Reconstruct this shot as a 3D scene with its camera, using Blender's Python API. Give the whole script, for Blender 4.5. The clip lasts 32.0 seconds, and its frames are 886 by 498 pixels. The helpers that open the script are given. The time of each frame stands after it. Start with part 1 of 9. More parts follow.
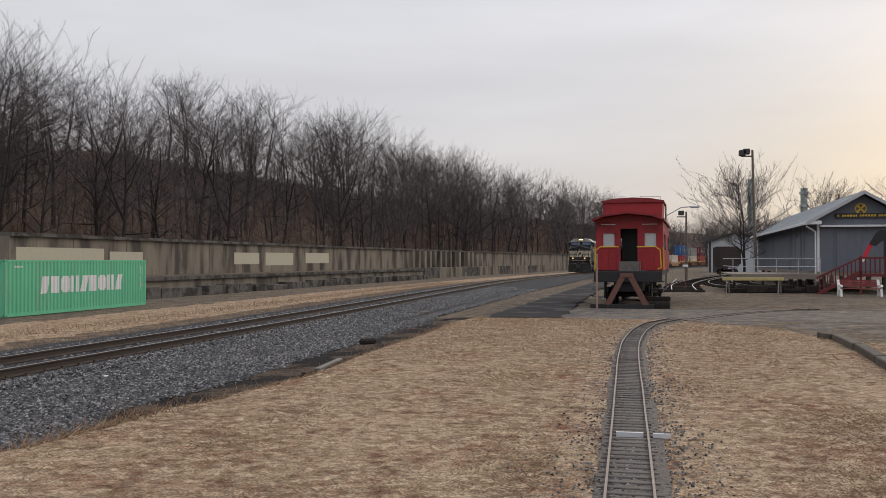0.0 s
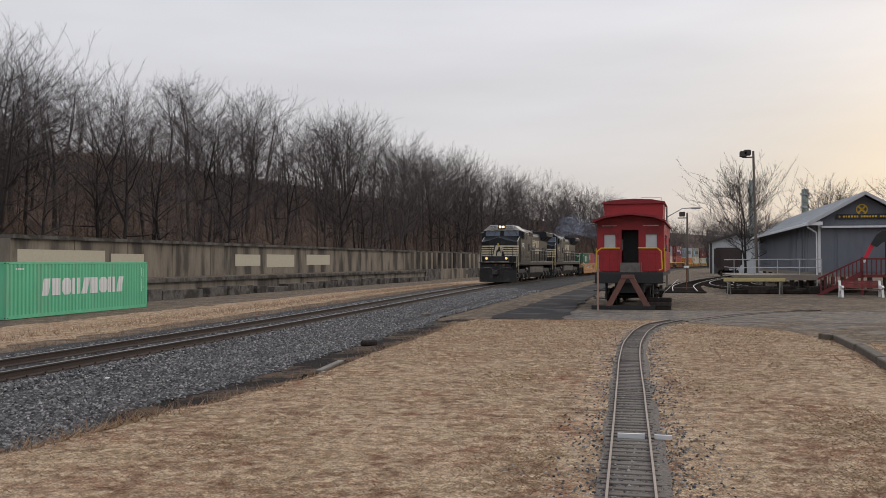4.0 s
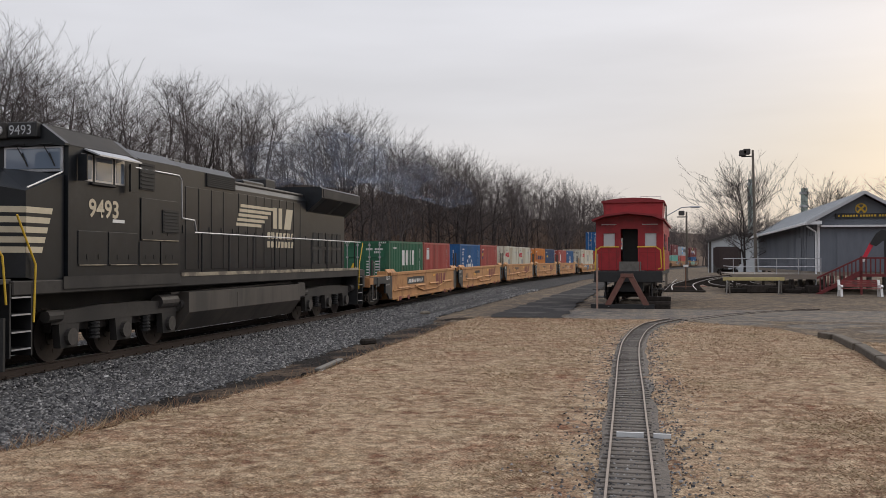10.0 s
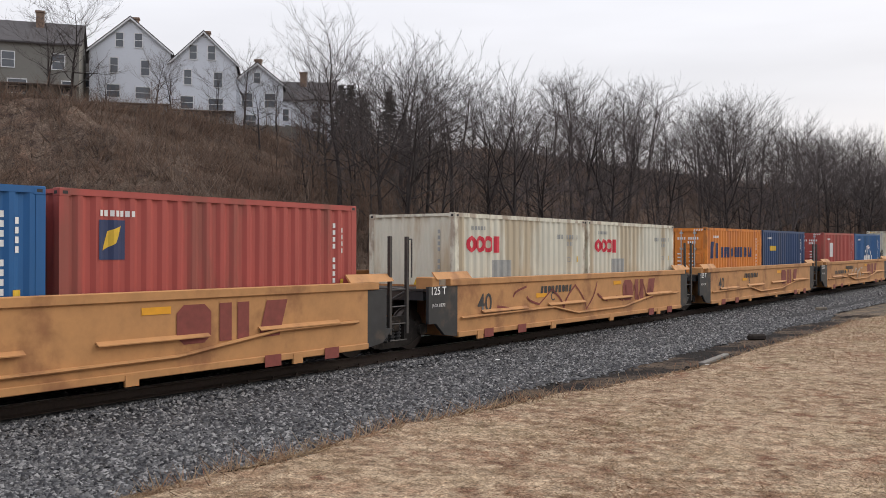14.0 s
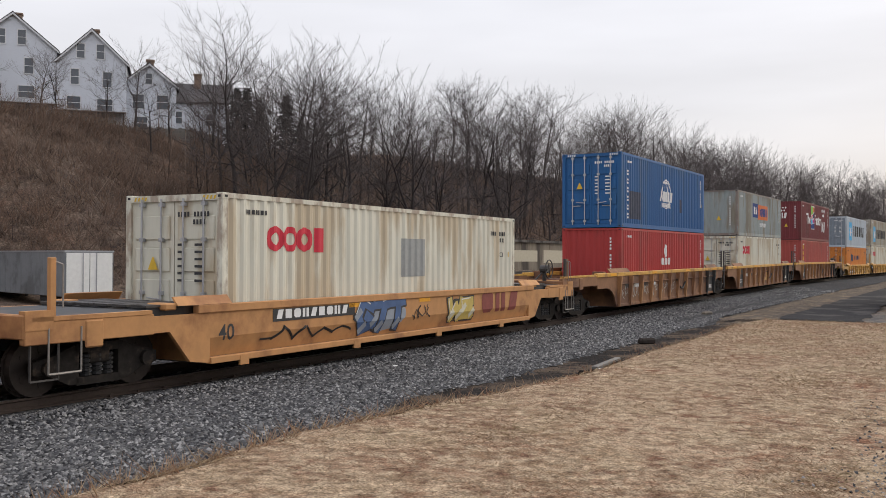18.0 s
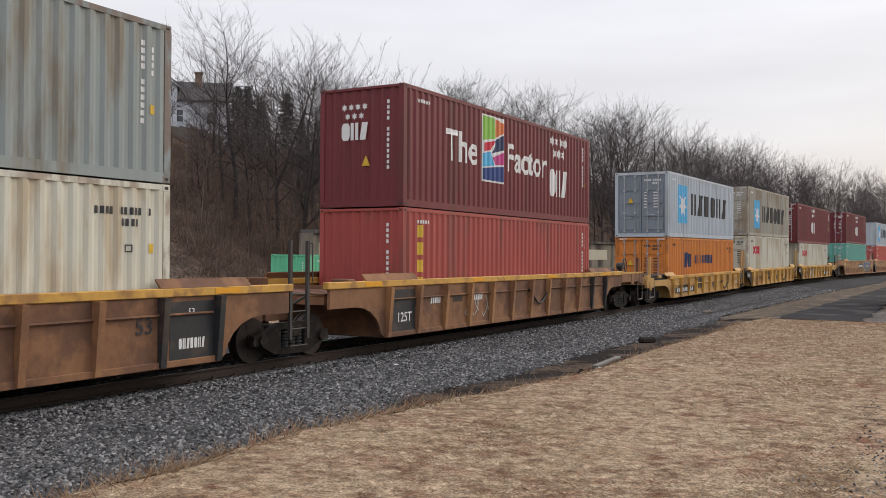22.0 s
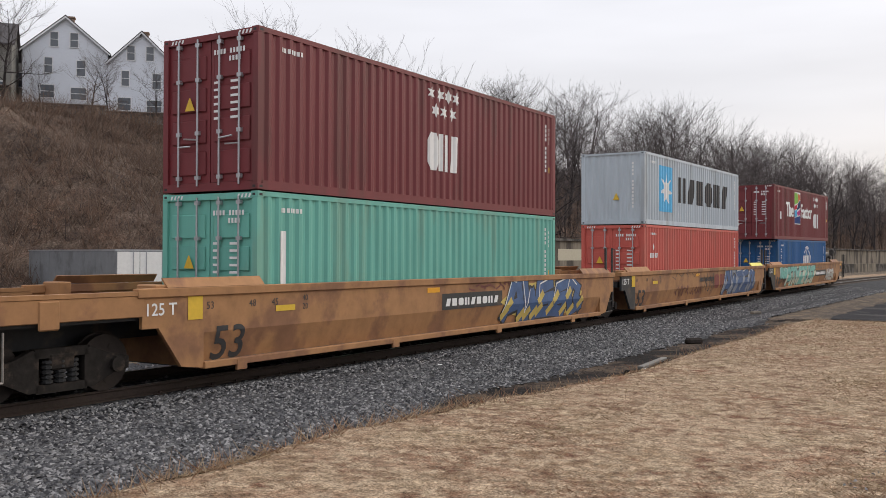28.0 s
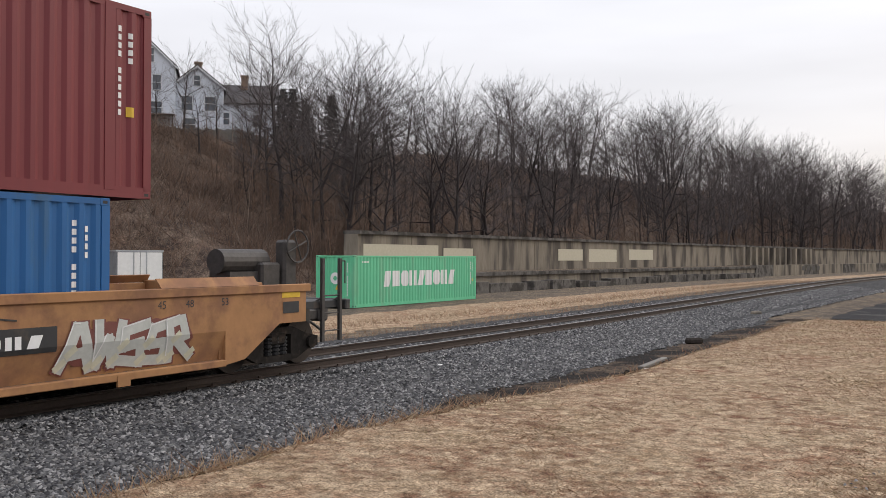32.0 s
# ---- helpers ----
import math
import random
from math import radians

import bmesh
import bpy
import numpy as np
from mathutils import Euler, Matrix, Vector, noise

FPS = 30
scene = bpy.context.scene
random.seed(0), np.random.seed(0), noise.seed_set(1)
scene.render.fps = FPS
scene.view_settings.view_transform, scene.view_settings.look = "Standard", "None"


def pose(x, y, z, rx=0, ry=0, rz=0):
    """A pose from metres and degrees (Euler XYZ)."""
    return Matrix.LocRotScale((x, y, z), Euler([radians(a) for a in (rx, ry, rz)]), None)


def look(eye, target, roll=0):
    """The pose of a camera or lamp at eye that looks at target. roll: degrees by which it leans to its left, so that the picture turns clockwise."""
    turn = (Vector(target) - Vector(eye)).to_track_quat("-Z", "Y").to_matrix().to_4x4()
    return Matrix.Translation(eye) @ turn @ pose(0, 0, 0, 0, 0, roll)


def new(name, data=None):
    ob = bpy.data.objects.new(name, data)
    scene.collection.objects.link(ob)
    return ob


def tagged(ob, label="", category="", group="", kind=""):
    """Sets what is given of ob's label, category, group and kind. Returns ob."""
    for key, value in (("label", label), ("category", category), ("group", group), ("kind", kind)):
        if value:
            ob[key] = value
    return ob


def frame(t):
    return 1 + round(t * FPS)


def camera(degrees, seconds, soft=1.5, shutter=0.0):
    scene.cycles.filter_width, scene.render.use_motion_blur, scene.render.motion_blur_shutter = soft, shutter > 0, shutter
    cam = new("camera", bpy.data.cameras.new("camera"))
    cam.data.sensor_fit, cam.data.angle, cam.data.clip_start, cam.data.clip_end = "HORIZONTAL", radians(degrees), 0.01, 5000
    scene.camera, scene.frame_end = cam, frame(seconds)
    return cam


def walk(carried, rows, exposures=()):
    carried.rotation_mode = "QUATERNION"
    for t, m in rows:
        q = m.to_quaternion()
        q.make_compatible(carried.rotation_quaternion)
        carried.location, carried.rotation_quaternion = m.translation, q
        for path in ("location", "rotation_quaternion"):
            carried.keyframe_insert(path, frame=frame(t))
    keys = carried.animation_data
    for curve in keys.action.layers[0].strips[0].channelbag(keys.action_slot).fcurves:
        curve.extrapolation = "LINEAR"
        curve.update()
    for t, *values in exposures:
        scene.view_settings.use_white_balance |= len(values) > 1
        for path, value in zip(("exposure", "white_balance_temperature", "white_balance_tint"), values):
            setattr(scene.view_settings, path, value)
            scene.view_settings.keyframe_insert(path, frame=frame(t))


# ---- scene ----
# ---- camera: held at one spot, turned left and back ----
EYE = (0.0, 0.0, 1.9)
cam = camera(51.65, 32.0, soft=0.5)
# seconds, yaw to the left of the railway's line, tilt up, roll, in degrees
PATH = [
    (0, 11.50, 0.72, -0.00),
    (0.5, 11.50, 0.72, 0.01),
    (1, 11.50, 0.72, 0.01),
    (1.5, 11.50, 0.73, 0.01),
    (2, 11.46, 0.60, 0.06),
    (2.5, 11.47, 0.68, 0.00),
    (3, 11.49, 0.70, 0.04),
    (3.5, 11.49, 0.74, -0.03),
    (5.5, 11.77, 1.01, -0.20),
    (6, 11.85, 0.94, -0.13),
    (6.5, 11.65, 0.79, 0.01),
    (7, 11.56, 0.75, 0.04),
    (7.5, 11.57, 0.76, -0.00),
    (8, 11.55, 0.76, 0.02),
    (8.5, 11.51, 0.74, -0.02),
    (9, 11.51, 0.73, -0.01),
    (9.5, 11.51, 0.73, -0.02),
    (10, 11.52, 0.73, -0.01),
    (10.5, 11.51, 0.74, -0.02),
    (11, 11.51, 0.73, -0.03),
    (11.5, 11.52, 0.74, 0.01),
    (12, 11.51, 0.73, -0.01),
    (12.5, 12.52, 0.69, 0.07),
    (13, 20.39, 0.55, 0.29),
    (13.1, 22.88, 0.55, 0.20),
    (13.2, 25.25, 0.46, 0.22),
    (13.5, 30.99, 0.33, 0.20),
    (14, 35.11, 0.13, 0.17),
    (14.5, 35.12, 0.18, 0.29),
    (15, 31.99, 0.37, 0.36),
    (15.5, 29.53, 0.46, 0.28),
    (17.5, 28.74, 0.48, 0.32),
    (18, 28.74, 0.54, 0.26),
    (18.5, 28.73, 0.50, 0.38),
    (19, 28.74, 0.48, 0.32),
    (19.5, 28.74, 0.48, 0.32),
    (20, 28.74, 0.48, 0.32),
    (20.5, 28.73, 0.47, 0.37),
    (21, 28.74, 0.48, 0.32),
    (21.5, 28.74, 0.48, 0.32),
    (22, 28.78, 0.45, 0.37),
    (22.5, 29.12, 0.34, 0.15),
    (23, 30.98, 0.03, 0.27),
    (23.5, 33.09, -0.13, 0.25),
    (24, 33.47, 0.29, 0.12),
    (24.5, 32.51, 0.36, 0.29),
    (25, 31.82, 0.40, 0.41),
    (25.5, 31.59, 0.47, 0.20),
    (26, 31.54, 0.47, 0.20),
    (26.5, 31.52, 0.46, 0.25),
    (28.5, 31.51, 0.45, 0.27),
    (29, 31.51, 0.44, 0.32),
    (29.5, 31.53, 0.47, 0.20),
    (30, 31.52, 0.46, 0.22),
    (30.5, 31.52, 0.46, 0.25),
    (31, 31.52, 0.44, 0.29),
    (31.5, 31.52, 0.44, 0.32),
    (32, 31.53, 0.47, 0.20),
]


def aim(yaw, tilt, roll):
    y, p = radians(yaw), radians(tilt)
    way = Vector((-math.sin(y) * math.cos(p), math.cos(y) * math.cos(p), math.sin(p)))
    return look(EYE, Vector(EYE) + way, roll)


walk(cam, [(t, aim(yaw, tilt, roll)) for t, yaw, tilt, roll in PATH], [(0, -0.30), (8, -0.30), (9, -0.26), (12.4, -0.26), (13.2, -0.10), (13.8, 0.10), (14.6, 0.09), (18, 0.03), (21.5, 0.0), (23.5, 0.05), (28, 0.06), (31, 0.12), (32, 0.12)])

# ---- daylight: thin overcast, low sun behind cloud to the right ----
SUN_AZ, SUN_EL = radians(30.0), radians(9.0)


def make_world():
    w = bpy.data.worlds.new("overcast_sky")
    scene.world = w
    w.use_nodes = True
    nt = w.node_tree
    nt.nodes.clear()
    N, L = nt.nodes.new, nt.links.new
    out, bg = N("ShaderNodeOutputWorld"), N("ShaderNodeBackground")
    sky = N("ShaderNodeTexSky")
    sky.sky_type, sky.sun_disc = "NISHITA", False
    sky.sun_elevation, sky.sun_rotation = SUN_EL, SUN_AZ
    sky.air_density, sky.dust_density, sky.ozone_density = 1.0, 3.0, 1.0
    co, sep = N("ShaderNodeTexCoord"), N("ShaderNodeSeparateXYZ")
    L(co.outputs["Generated"], sep.inputs[0])
    # cloud deck: pale grey violet above, warmer low down on the sun's side
    ramp = N("ShaderNodeValToRGB")
    e = ramp.color_ramp.elements
    e[0].position, e[0].color = 0.0, (0.60, 0.56, 0.54, 1)
    e[1].position, e[1].color = 1.0, (1.22, 1.22, 1.32, 1)
    m = ramp.color_ramp.elements.new(0.16)
    m.color = (0.70, 0.695, 0.73, 1)
    m = ramp.color_ramp.elements.new(0.34)
    m.color = (0.76, 0.765, 0.82, 1)
    L(sep.outputs["Z"], ramp.inputs[0])
    dot = N("ShaderNodeVectorMath")
    dot.operation = "DOT_PRODUCT"
    dot.inputs[1].default_value = (math.sin(SUN_AZ), math.cos(SUN_AZ), 0.12)
    L(co.outputs["Generated"], dot.inputs[0])
    glow = N("ShaderNodeMapRange")
    glow.inputs[1].default_value, glow.inputs[2].default_value = 0.86, 1.0
    glow.interpolation_type = "SMOOTHSTEP"
    L(dot.outputs["Value"], glow.inputs[0])
    low = N("ShaderNodeMapRange")
    low.inputs[1].default_value, low.inputs[2].default_value = 0.24, 0.06
    low.interpolation_type = "SMOOTHSTEP"
    L(sep.outputs["Z"], low.inputs[0])
    both = N("ShaderNodeMath")
    both.operation = "MULTIPLY"
    L(glow.outputs[0], both.inputs[0]), L(low.outputs[0], both.inputs[1])
    warm = N("ShaderNodeMix")
    warm.data_type = "RGBA"
    warm.inputs["B"].default_value = (0.64, 0.60, 0.54, 1)
    L(both.outputs[0], warm.inputs["Factor"]), L(ramp.outputs[0], warm.inputs["A"])
    # soft streaks of thicker cloud
    sc = N("ShaderNodeVectorMath")
    sc.operation = "MULTIPLY"
    sc.inputs[1].default_value = (1.2, 1.2, 7.0)
    L(co.outputs["Generated"], sc.inputs[0])
    nz = N("ShaderNodeTexNoise")
    nz.inputs["Scale"].default_value, nz.inputs["Detail"].default_value = 1.6, 4.0
    L(sc.outputs[0], nz.inputs["Vector"])
    tone = N("ShaderNodeMapRange")
    tone.inputs[1].default_value, tone.inputs[2].default_value = 0.3, 0.7
    tone.inputs[3].default_value, tone.inputs[4].default_value = 0.90, 1.08
    L(nz.outputs[0], tone.inputs[0])
    cloud = N("ShaderNodeVectorMath")
    cloud.operation = "SCALE"
    L(warm.outputs["Result"], cloud.inputs[0]), L(tone.outputs[0], cloud.inputs["Scale"])
    dim = N("ShaderNodeVectorMath")
    dim.operation = "SCALE"
    dim.inputs["Scale"].default_value = 0.10
    L(sky.outputs[0], dim.inputs[0])
    mix = N("ShaderNodeMix")
    mix.data_type = "RGBA"
    mix.inputs["Factor"].default_value = 0.90
    L(dim.outputs[0], mix.inputs["A"]), L(cloud.outputs[0], mix.inputs["B"])
    L(mix.outputs["Result"], bg.inputs["Color"])
    bg.inputs["Strength"].default_value = 1.26
    L(bg.outputs[0], out.inputs[0])


make_world()
sun = new("sun", bpy.data.lights.new("sun", "SUN"))
sun.data.energy, sun.data.angle, sun.data.color = 1.25, radians(35), (1.0, 0.9, 0.76)
sun.matrix_world = look((0, 0, 60), (-60 * math.sin(SUN_AZ), -60 * math.cos(SUN_AZ), 60 - 60 * math.tan(radians(32))))

# ---- materials ----
def mat(name, color, rough=0.8, metal=0.0, spread=0.12, grain=8.0, bump=0.0, second=None, patch=0.0, patch_scale=0.8, per_piece=0.0, stretch=None):
    """A surface with grain and patches: spread lightens and darkens, second is the colour of its patches."""
    m = bpy.data.materials.new(name)
    m.use_nodes = True
    nt = m.node_tree
    N, L = nt.nodes.new, nt.links.new
    b = nt.nodes["Principled BSDF"]
    b.inputs["Roughness"].default_value, b.inputs["Metallic"].default_value = rough, metal
    co = N("ShaderNodeTexCoord")
    src = co.outputs["Object"]
    if stretch:
        sc = N("ShaderNodeVectorMath")
        sc.operation = "MULTIPLY"
        sc.inputs[1].default_value = stretch
        L(src, sc.inputs[0])
        src = sc.outputs[0]
    n1 = N("ShaderNodeTexNoise")
    n1.inputs["Scale"].default_value, n1.inputs["Detail"].default_value, n1.inputs["Roughness"].default_value = grain, 5.0, 0.65
    L(src, n1.inputs["Vector"])
    hsv = N("ShaderNodeHueSaturation")
    mr = N("ShaderNodeMapRange")
    mr.inputs[1].default_value, mr.inputs[2].default_value = 0.25, 0.75
    mr.inputs[3].default_value, mr.inputs[4].default_value = 1 - spread, 1 + spread
    L(n1.outputs[0], mr.inputs[0])
    value = mr.outputs[0]
    if per_piece:
        oi, ad = N("ShaderNodeObjectInfo"), N("ShaderNodeMapRange")
        ad.inputs[3].default_value, ad.inputs[4].default_value = 1 - per_piece, 1 + per_piece
        L(oi.outputs["Random"], ad.inputs[0])
        mu = N("ShaderNodeMath")
        mu.operation = "MULTIPLY"
        L(value, mu.inputs[0]), L(ad.outputs[0], mu.inputs[1])
        value = mu.outputs[0]
    L(value, hsv.inputs["Value"])
    if second and patch:
        n2 = N("ShaderNodeTexNoise")
        n2.inputs["Scale"].default_value, n2.inputs["Detail"].default_value, n2.inputs["Roughness"].default_value = patch_scale, 6.0, 0.6
        L(src, n2.inputs["Vector"])
        r2 = N("ShaderNodeMapRange")
        mid = 0.5 + (0.5 - patch) * 0.42
        r2.inputs[1].default_value, r2.inputs[2].default_value = mid - 0.07, mid + 0.07
        r2.interpolation_type = "SMOOTHSTEP"
        L(n2.outputs[0], r2.inputs[0])
        mx = N("ShaderNodeMix")
        mx.data_type = "RGBA"
        mx.inputs["A"].default_value, mx.inputs["B"].default_value = (*color, 1), (*second, 1)
        L(r2.outputs[0], mx.inputs["Factor"])
        L(mx.outputs["Result"], hsv.inputs["Color"])
    else:
        hsv.inputs["Color"].default_value = (*color, 1)
    L(hsv.outputs[0], b.inputs["Base Color"])
    if bump:
        bp = N("ShaderNodeBump")
        bp.inputs["Strength"].default_value, bp.inputs["Distance"].default_value = min(1, bump), 0.02
        L(n1.outputs[0], bp.inputs["Height"])
        L(bp.outputs[0], b.inputs["Normal"])
    return m


def turf_mat(name, tones, scales, fine, rough=0.96, bump=0.7):
    """Ground cover: tones blended softly by noises of several sizes, then a fine light and dark grain."""
    m = bpy.data.materials.new(name)
    m.use_nodes = True
    nt = m.node_tree
    N, L = nt.nodes.new, nt.links.new
    b = nt.nodes["Principled BSDF"]
    b.inputs["Roughness"].default_value = rough
    co = N("ShaderNodeTexCoord").outputs["Object"]
    col = None
    for tone, sc in zip(tones[1:], scales):
        nz = N("ShaderNodeTexNoise")
        nz.inputs["Scale"].default_value, nz.inputs["Detail"].default_value, nz.inputs["Roughness"].default_value = sc, 8.0, 0.72
        L(co, nz.inputs["Vector"])
        r = N("ShaderNodeMapRange")
        r.inputs[1].default_value, r.inputs[2].default_value = 0.43, 0.60
        L(nz.outputs[0], r.inputs[0])
        mx = N("ShaderNodeMix")
        mx.data_type = "RGBA"
        mx.inputs["B"].default_value = (*tone, 1)
        if col:
            L(col, mx.inputs["A"])
        else:
            mx.inputs["A"].default_value = (*tones[0], 1)
        L(r.outputs[0], mx.inputs["Factor"])
        col = mx.outputs["Result"]
    last = None
    for sc, amp in fine:
        nz = N("ShaderNodeTexNoise")
        nz.inputs["Scale"].default_value, nz.inputs["Detail"].default_value, nz.inputs["Roughness"].default_value = sc, 3.0, 0.7
        L(co, nz.inputs["Vector"])
        r = N("ShaderNodeMapRange")
        r.inputs[1].default_value, r.inputs[2].default_value, r.inputs[3].default_value, r.inputs[4].default_value = 0.32, 0.68, 1 - amp, 1 + amp * 0.8
        L(nz.outputs[0], r.inputs[0])
        v = N("ShaderNodeVectorMath")
        v.operation = "SCALE"
        L(col, v.inputs[0]), L(r.outputs[0], v.inputs["Scale"])
        col, last = v.outputs[0], nz.outputs[0]
    L(col, b.inputs["Base Color"])
    bp = N("ShaderNodeBump")
    bp.inputs["Strength"].default_value, bp.inputs["Distance"].default_value = bump, 0.03
    L(last, bp.inputs["Height"]), L(bp.outputs[0], b.inputs["Normal"])
    return m


def glow_mat(name, color, strength):
    m = bpy.data.materials.new(name)
    m.use_nodes = True
    b = m.node_tree.nodes["Principled BSDF"]
    b.inputs["Base Color"].default_value = (*color, 1)
    b.inputs["Emission Color"].default_value, b.inputs["Emission Strength"].default_value = (*color, 1), strength
    return m


def glass_mat(name, tint, rough=0.05):
    m = bpy.data.materials.new(name)
    m.use_nodes = True
    b = m.node_tree.nodes["Principled BSDF"]
    b.inputs["Base Color"].default_value, b.inputs["Roughness"].default_value = (*tint, 1), rough
    b.inputs["Specular IOR Level"].default_value = 0.9
    return m


# ---- mesh helpers ----
def link(name, bm, material, parent=None, label=""):
    me = bpy.data.meshes.new(name)
    bm.normal_update()
    bm.to_mesh(me)
    bm.free()
    for m in material if isinstance(material, (list, tuple)) else [material]:
        me.materials.append(m)
    ob = new(name, me)
    if parent:
        ob.parent = parent
    if label:
        ob["label"] = label
    return ob


def part(name, bm, material, parent, label=""):
    return link(name, bm, material, parent, label)


def empty(name, m=None):
    ob = new(name)
    ob.empty_display_size = 0.2
    if m is not None:
        ob.matrix_basis = m
    return ob


def box(bm, x0, y0, z0, x1, y1, z1, mi=0, bev=0.0):
    vs = [bm.verts.new(p) for p in ((x0, y0, z0), (x1, y0, z0), (x1, y1, z0), (x0, y1, z0), (x0, y0, z1), (x1, y0, z1), (x1, y1, z1), (x0, y1, z1))]
    fs = [bm.faces.new([vs[i] for i in q]) for q in ((3, 2, 1, 0), (4, 5, 6, 7), (0, 1, 5, 4), (1, 2, 6, 5), (2, 3, 7, 6), (3, 0, 4, 7))]
    for f in fs:
        f.material_index = mi
    if bev:
        es = list({e for f in fs for e in f.edges})
        bmesh.ops.bevel(bm, geom=es, offset=bev, segments=1, affect="EDGES")
    return bm


def bar(bm, a, b, r, sides=6, mi=0, r2=None):
    """A round bar from a to b."""
    a, b = Vector(a), Vector(b)
    d = (b - a).normalized()
    u = d.orthogonal().normalized()
    v = d.cross(u)
    r2 = r if r2 is None else r2
    ra = [bm.verts.new(a + r * (math.cos(k) * u + math.sin(k) * v)) for k in (2 * math.pi * i / sides for i in range(sides))]
    rb = [bm.verts.new(b + r2 * (math.cos(k) * u + math.sin(k) * v)) for k in (2 * math.pi * i / sides for i in range(sides))]
    for i in range(sides):
        bm.faces.new((ra[i], ra[(i + 1) % sides], rb[(i + 1) % sides], rb[i])).material_index = mi
    bm.faces.new(ra[::-1]).material_index = mi
    bm.faces.new(rb).material_index = mi
    return bm


def prism(bm, pts, axis, lo, hi, mi=0):
    """An outline of 2D points pushed from lo to hi along an axis (x: pts are y,z; y: pts are x,z; z: pts are x,y)."""
    put = {"x": lambda p, c: (c, p[0], p[1]), "y": lambda p, c: (p[0], c, p[1]), "z": lambda p, c: (p[0], p[1], c)}[axis]
    a = [bm.verts.new(put(p, lo)) for p in pts]
    b = [bm.verts.new(put(p, hi)) for p in pts]
    n = len(pts)
    fs = [bm.faces.new(a), bm.faces.new(b[::-1])] + [bm.faces.new((a[i], b[i], b[(i + 1) % n], a[(i + 1) % n])) for i in range(n)]
    for f in fs:
        f.material_index = mi
    bmesh.ops.recalc_face_normals(bm, faces=fs)
    return bm


def BM():
    return bmesh.new()


# ---- the line of the railway: a slow bend to the right ----
X0, BEND, RAIL_Z = -12.25, 0.00035, -0.12


def line(s, off=0.0):
    """Place and heading (turn to the right) on the main track, s metres from abreast of the camera."""
    if s <= 0:
        return X0 + off, s, 0.0
    y = s - 2 / 3 * BEND**2 * s**3 if s < 500 else s * 0.92
    h = math.atan(2 * BEND * y)
    return X0 + BEND * y * y + off * math.cos(h), y - off * math.sin(h), h



def rise(s):
    """The line climbs a little on its way out of the yard."""
    u = max(0.0, min(1.0, (s - 24) / 58))
    return 0.34 * u * u * (3 - 2 * u)


# ---- shared materials ----
M_GRASS = turf_mat("dry_turf", [(0.37, 0.265, 0.178), (0.21, 0.105, 0.064), (0.32, 0.258, 0.16), (0.165, 0.088, 0.057), (0.43, 0.33, 0.225)], (0.45, 0.8, 1.6, 4.3), ((11.0, 0.42), (45.0, 0.66)))
M_DIRT = turf_mat("packed_dirt", [(0.16, 0.125, 0.095), (0.095, 0.084, 0.073), (0.21, 0.16, 0.11), (0.085, 0.072, 0.06)], (0.3, 0.7, 2.4), ((7.0, 0.4), (30.0, 0.6)))
M_GRAVEL = mat("ballast_bed", (0.036, 0.036, 0.039), 0.95, spread=0.75, grain=26.0, bump=1.0, second=(0.085, 0.084, 0.082), patch=0.4, patch_scale=9.0)
M_ROAD = turf_mat("worn_gravel_road", [(0.08, 0.075, 0.075), (0.13, 0.108, 0.09), (0.05, 0.047, 0.047), (0.17, 0.135, 0.10)], (0.25, 0.6, 1.8), ((7.0, 0.4), (34.0, 0.65)), bump=0.7)
M_TAR = mat("fresh_asphalt", (0.033, 0.032, 0.033), 0.95, spread=0.3, grain=16.0, bump=0.5, second=(0.075, 0.07, 0.066), patch=0.35, patch_scale=0.5)
M_DITCH = mat("wet_ditch_soil", (0.014, 0.012, 0.0115), 0.9, spread=0.6, grain=12.0, bump=0.8, second=(0.085, 0.062, 0.045), patch=0.42, patch_scale=0.9)
M_RAIL = mat("rail_rust", (0.046, 0.031, 0.024), 0.75, 0.2, spread=0.3, grain=25, bump=0.2)
M_RAILTOP = mat("rail_head_polished", (0.42, 0.40, 0.39), 0.32, 0.9, spread=0.1, grain=30)
M_HILL = turf_mat("leaf_litter", [(0.10, 0.072, 0.058), (0.165, 0.102, 0.07), (0.055, 0.042, 0.036), (0.15, 0.112, 0.085)], (0.12, 0.3, 0.8), ((2.0, 0.35), (8.0, 0.45)))
M_CONC = mat("old_concrete", (0.23, 0.20, 0.16), 0.95, spread=0.3, grain=2.2, bump=0.3, second=(0.085, 0.075, 0.066), patch=0.42, patch_scale=0.55, stretch=(1, 1, 0.22))
M_CONC_DARK = mat("sooty_concrete", (0.13, 0.12, 0.11), 0.95, spread=0.35, grain=3.0, bump=0.4, second=(0.06, 0.055, 0.05), patch=0.5, patch_scale=0.8)
M_PALE = mat("pale_patch_paint", (0.47, 0.43, 0.33), 0.9, spread=0.08, grain=5)
M_TIE = mat("creosoted_tie", (0.032, 0.027, 0.024), 0.95, spread=0.4, grain=7, bump=0.5, per_piece=0.35)
M_BLACK = mat("soot_and_hollow_black", (0.014, 0.014, 0.015), 0.6, spread=0.3, grain=6)
M_STEEL = mat("dark_steel", (0.055, 0.05, 0.047), 0.6, 0.3, spread=0.35, grain=9, bump=0.2)
M_WHEEL = mat("wheel_steel", (0.045, 0.035, 0.03), 0.55, 0.5, spread=0.3, grain=9)
M_RUST = mat("rust_brown", (0.13, 0.058, 0.032), 0.9, spread=0.4, grain=9, bump=0.3)
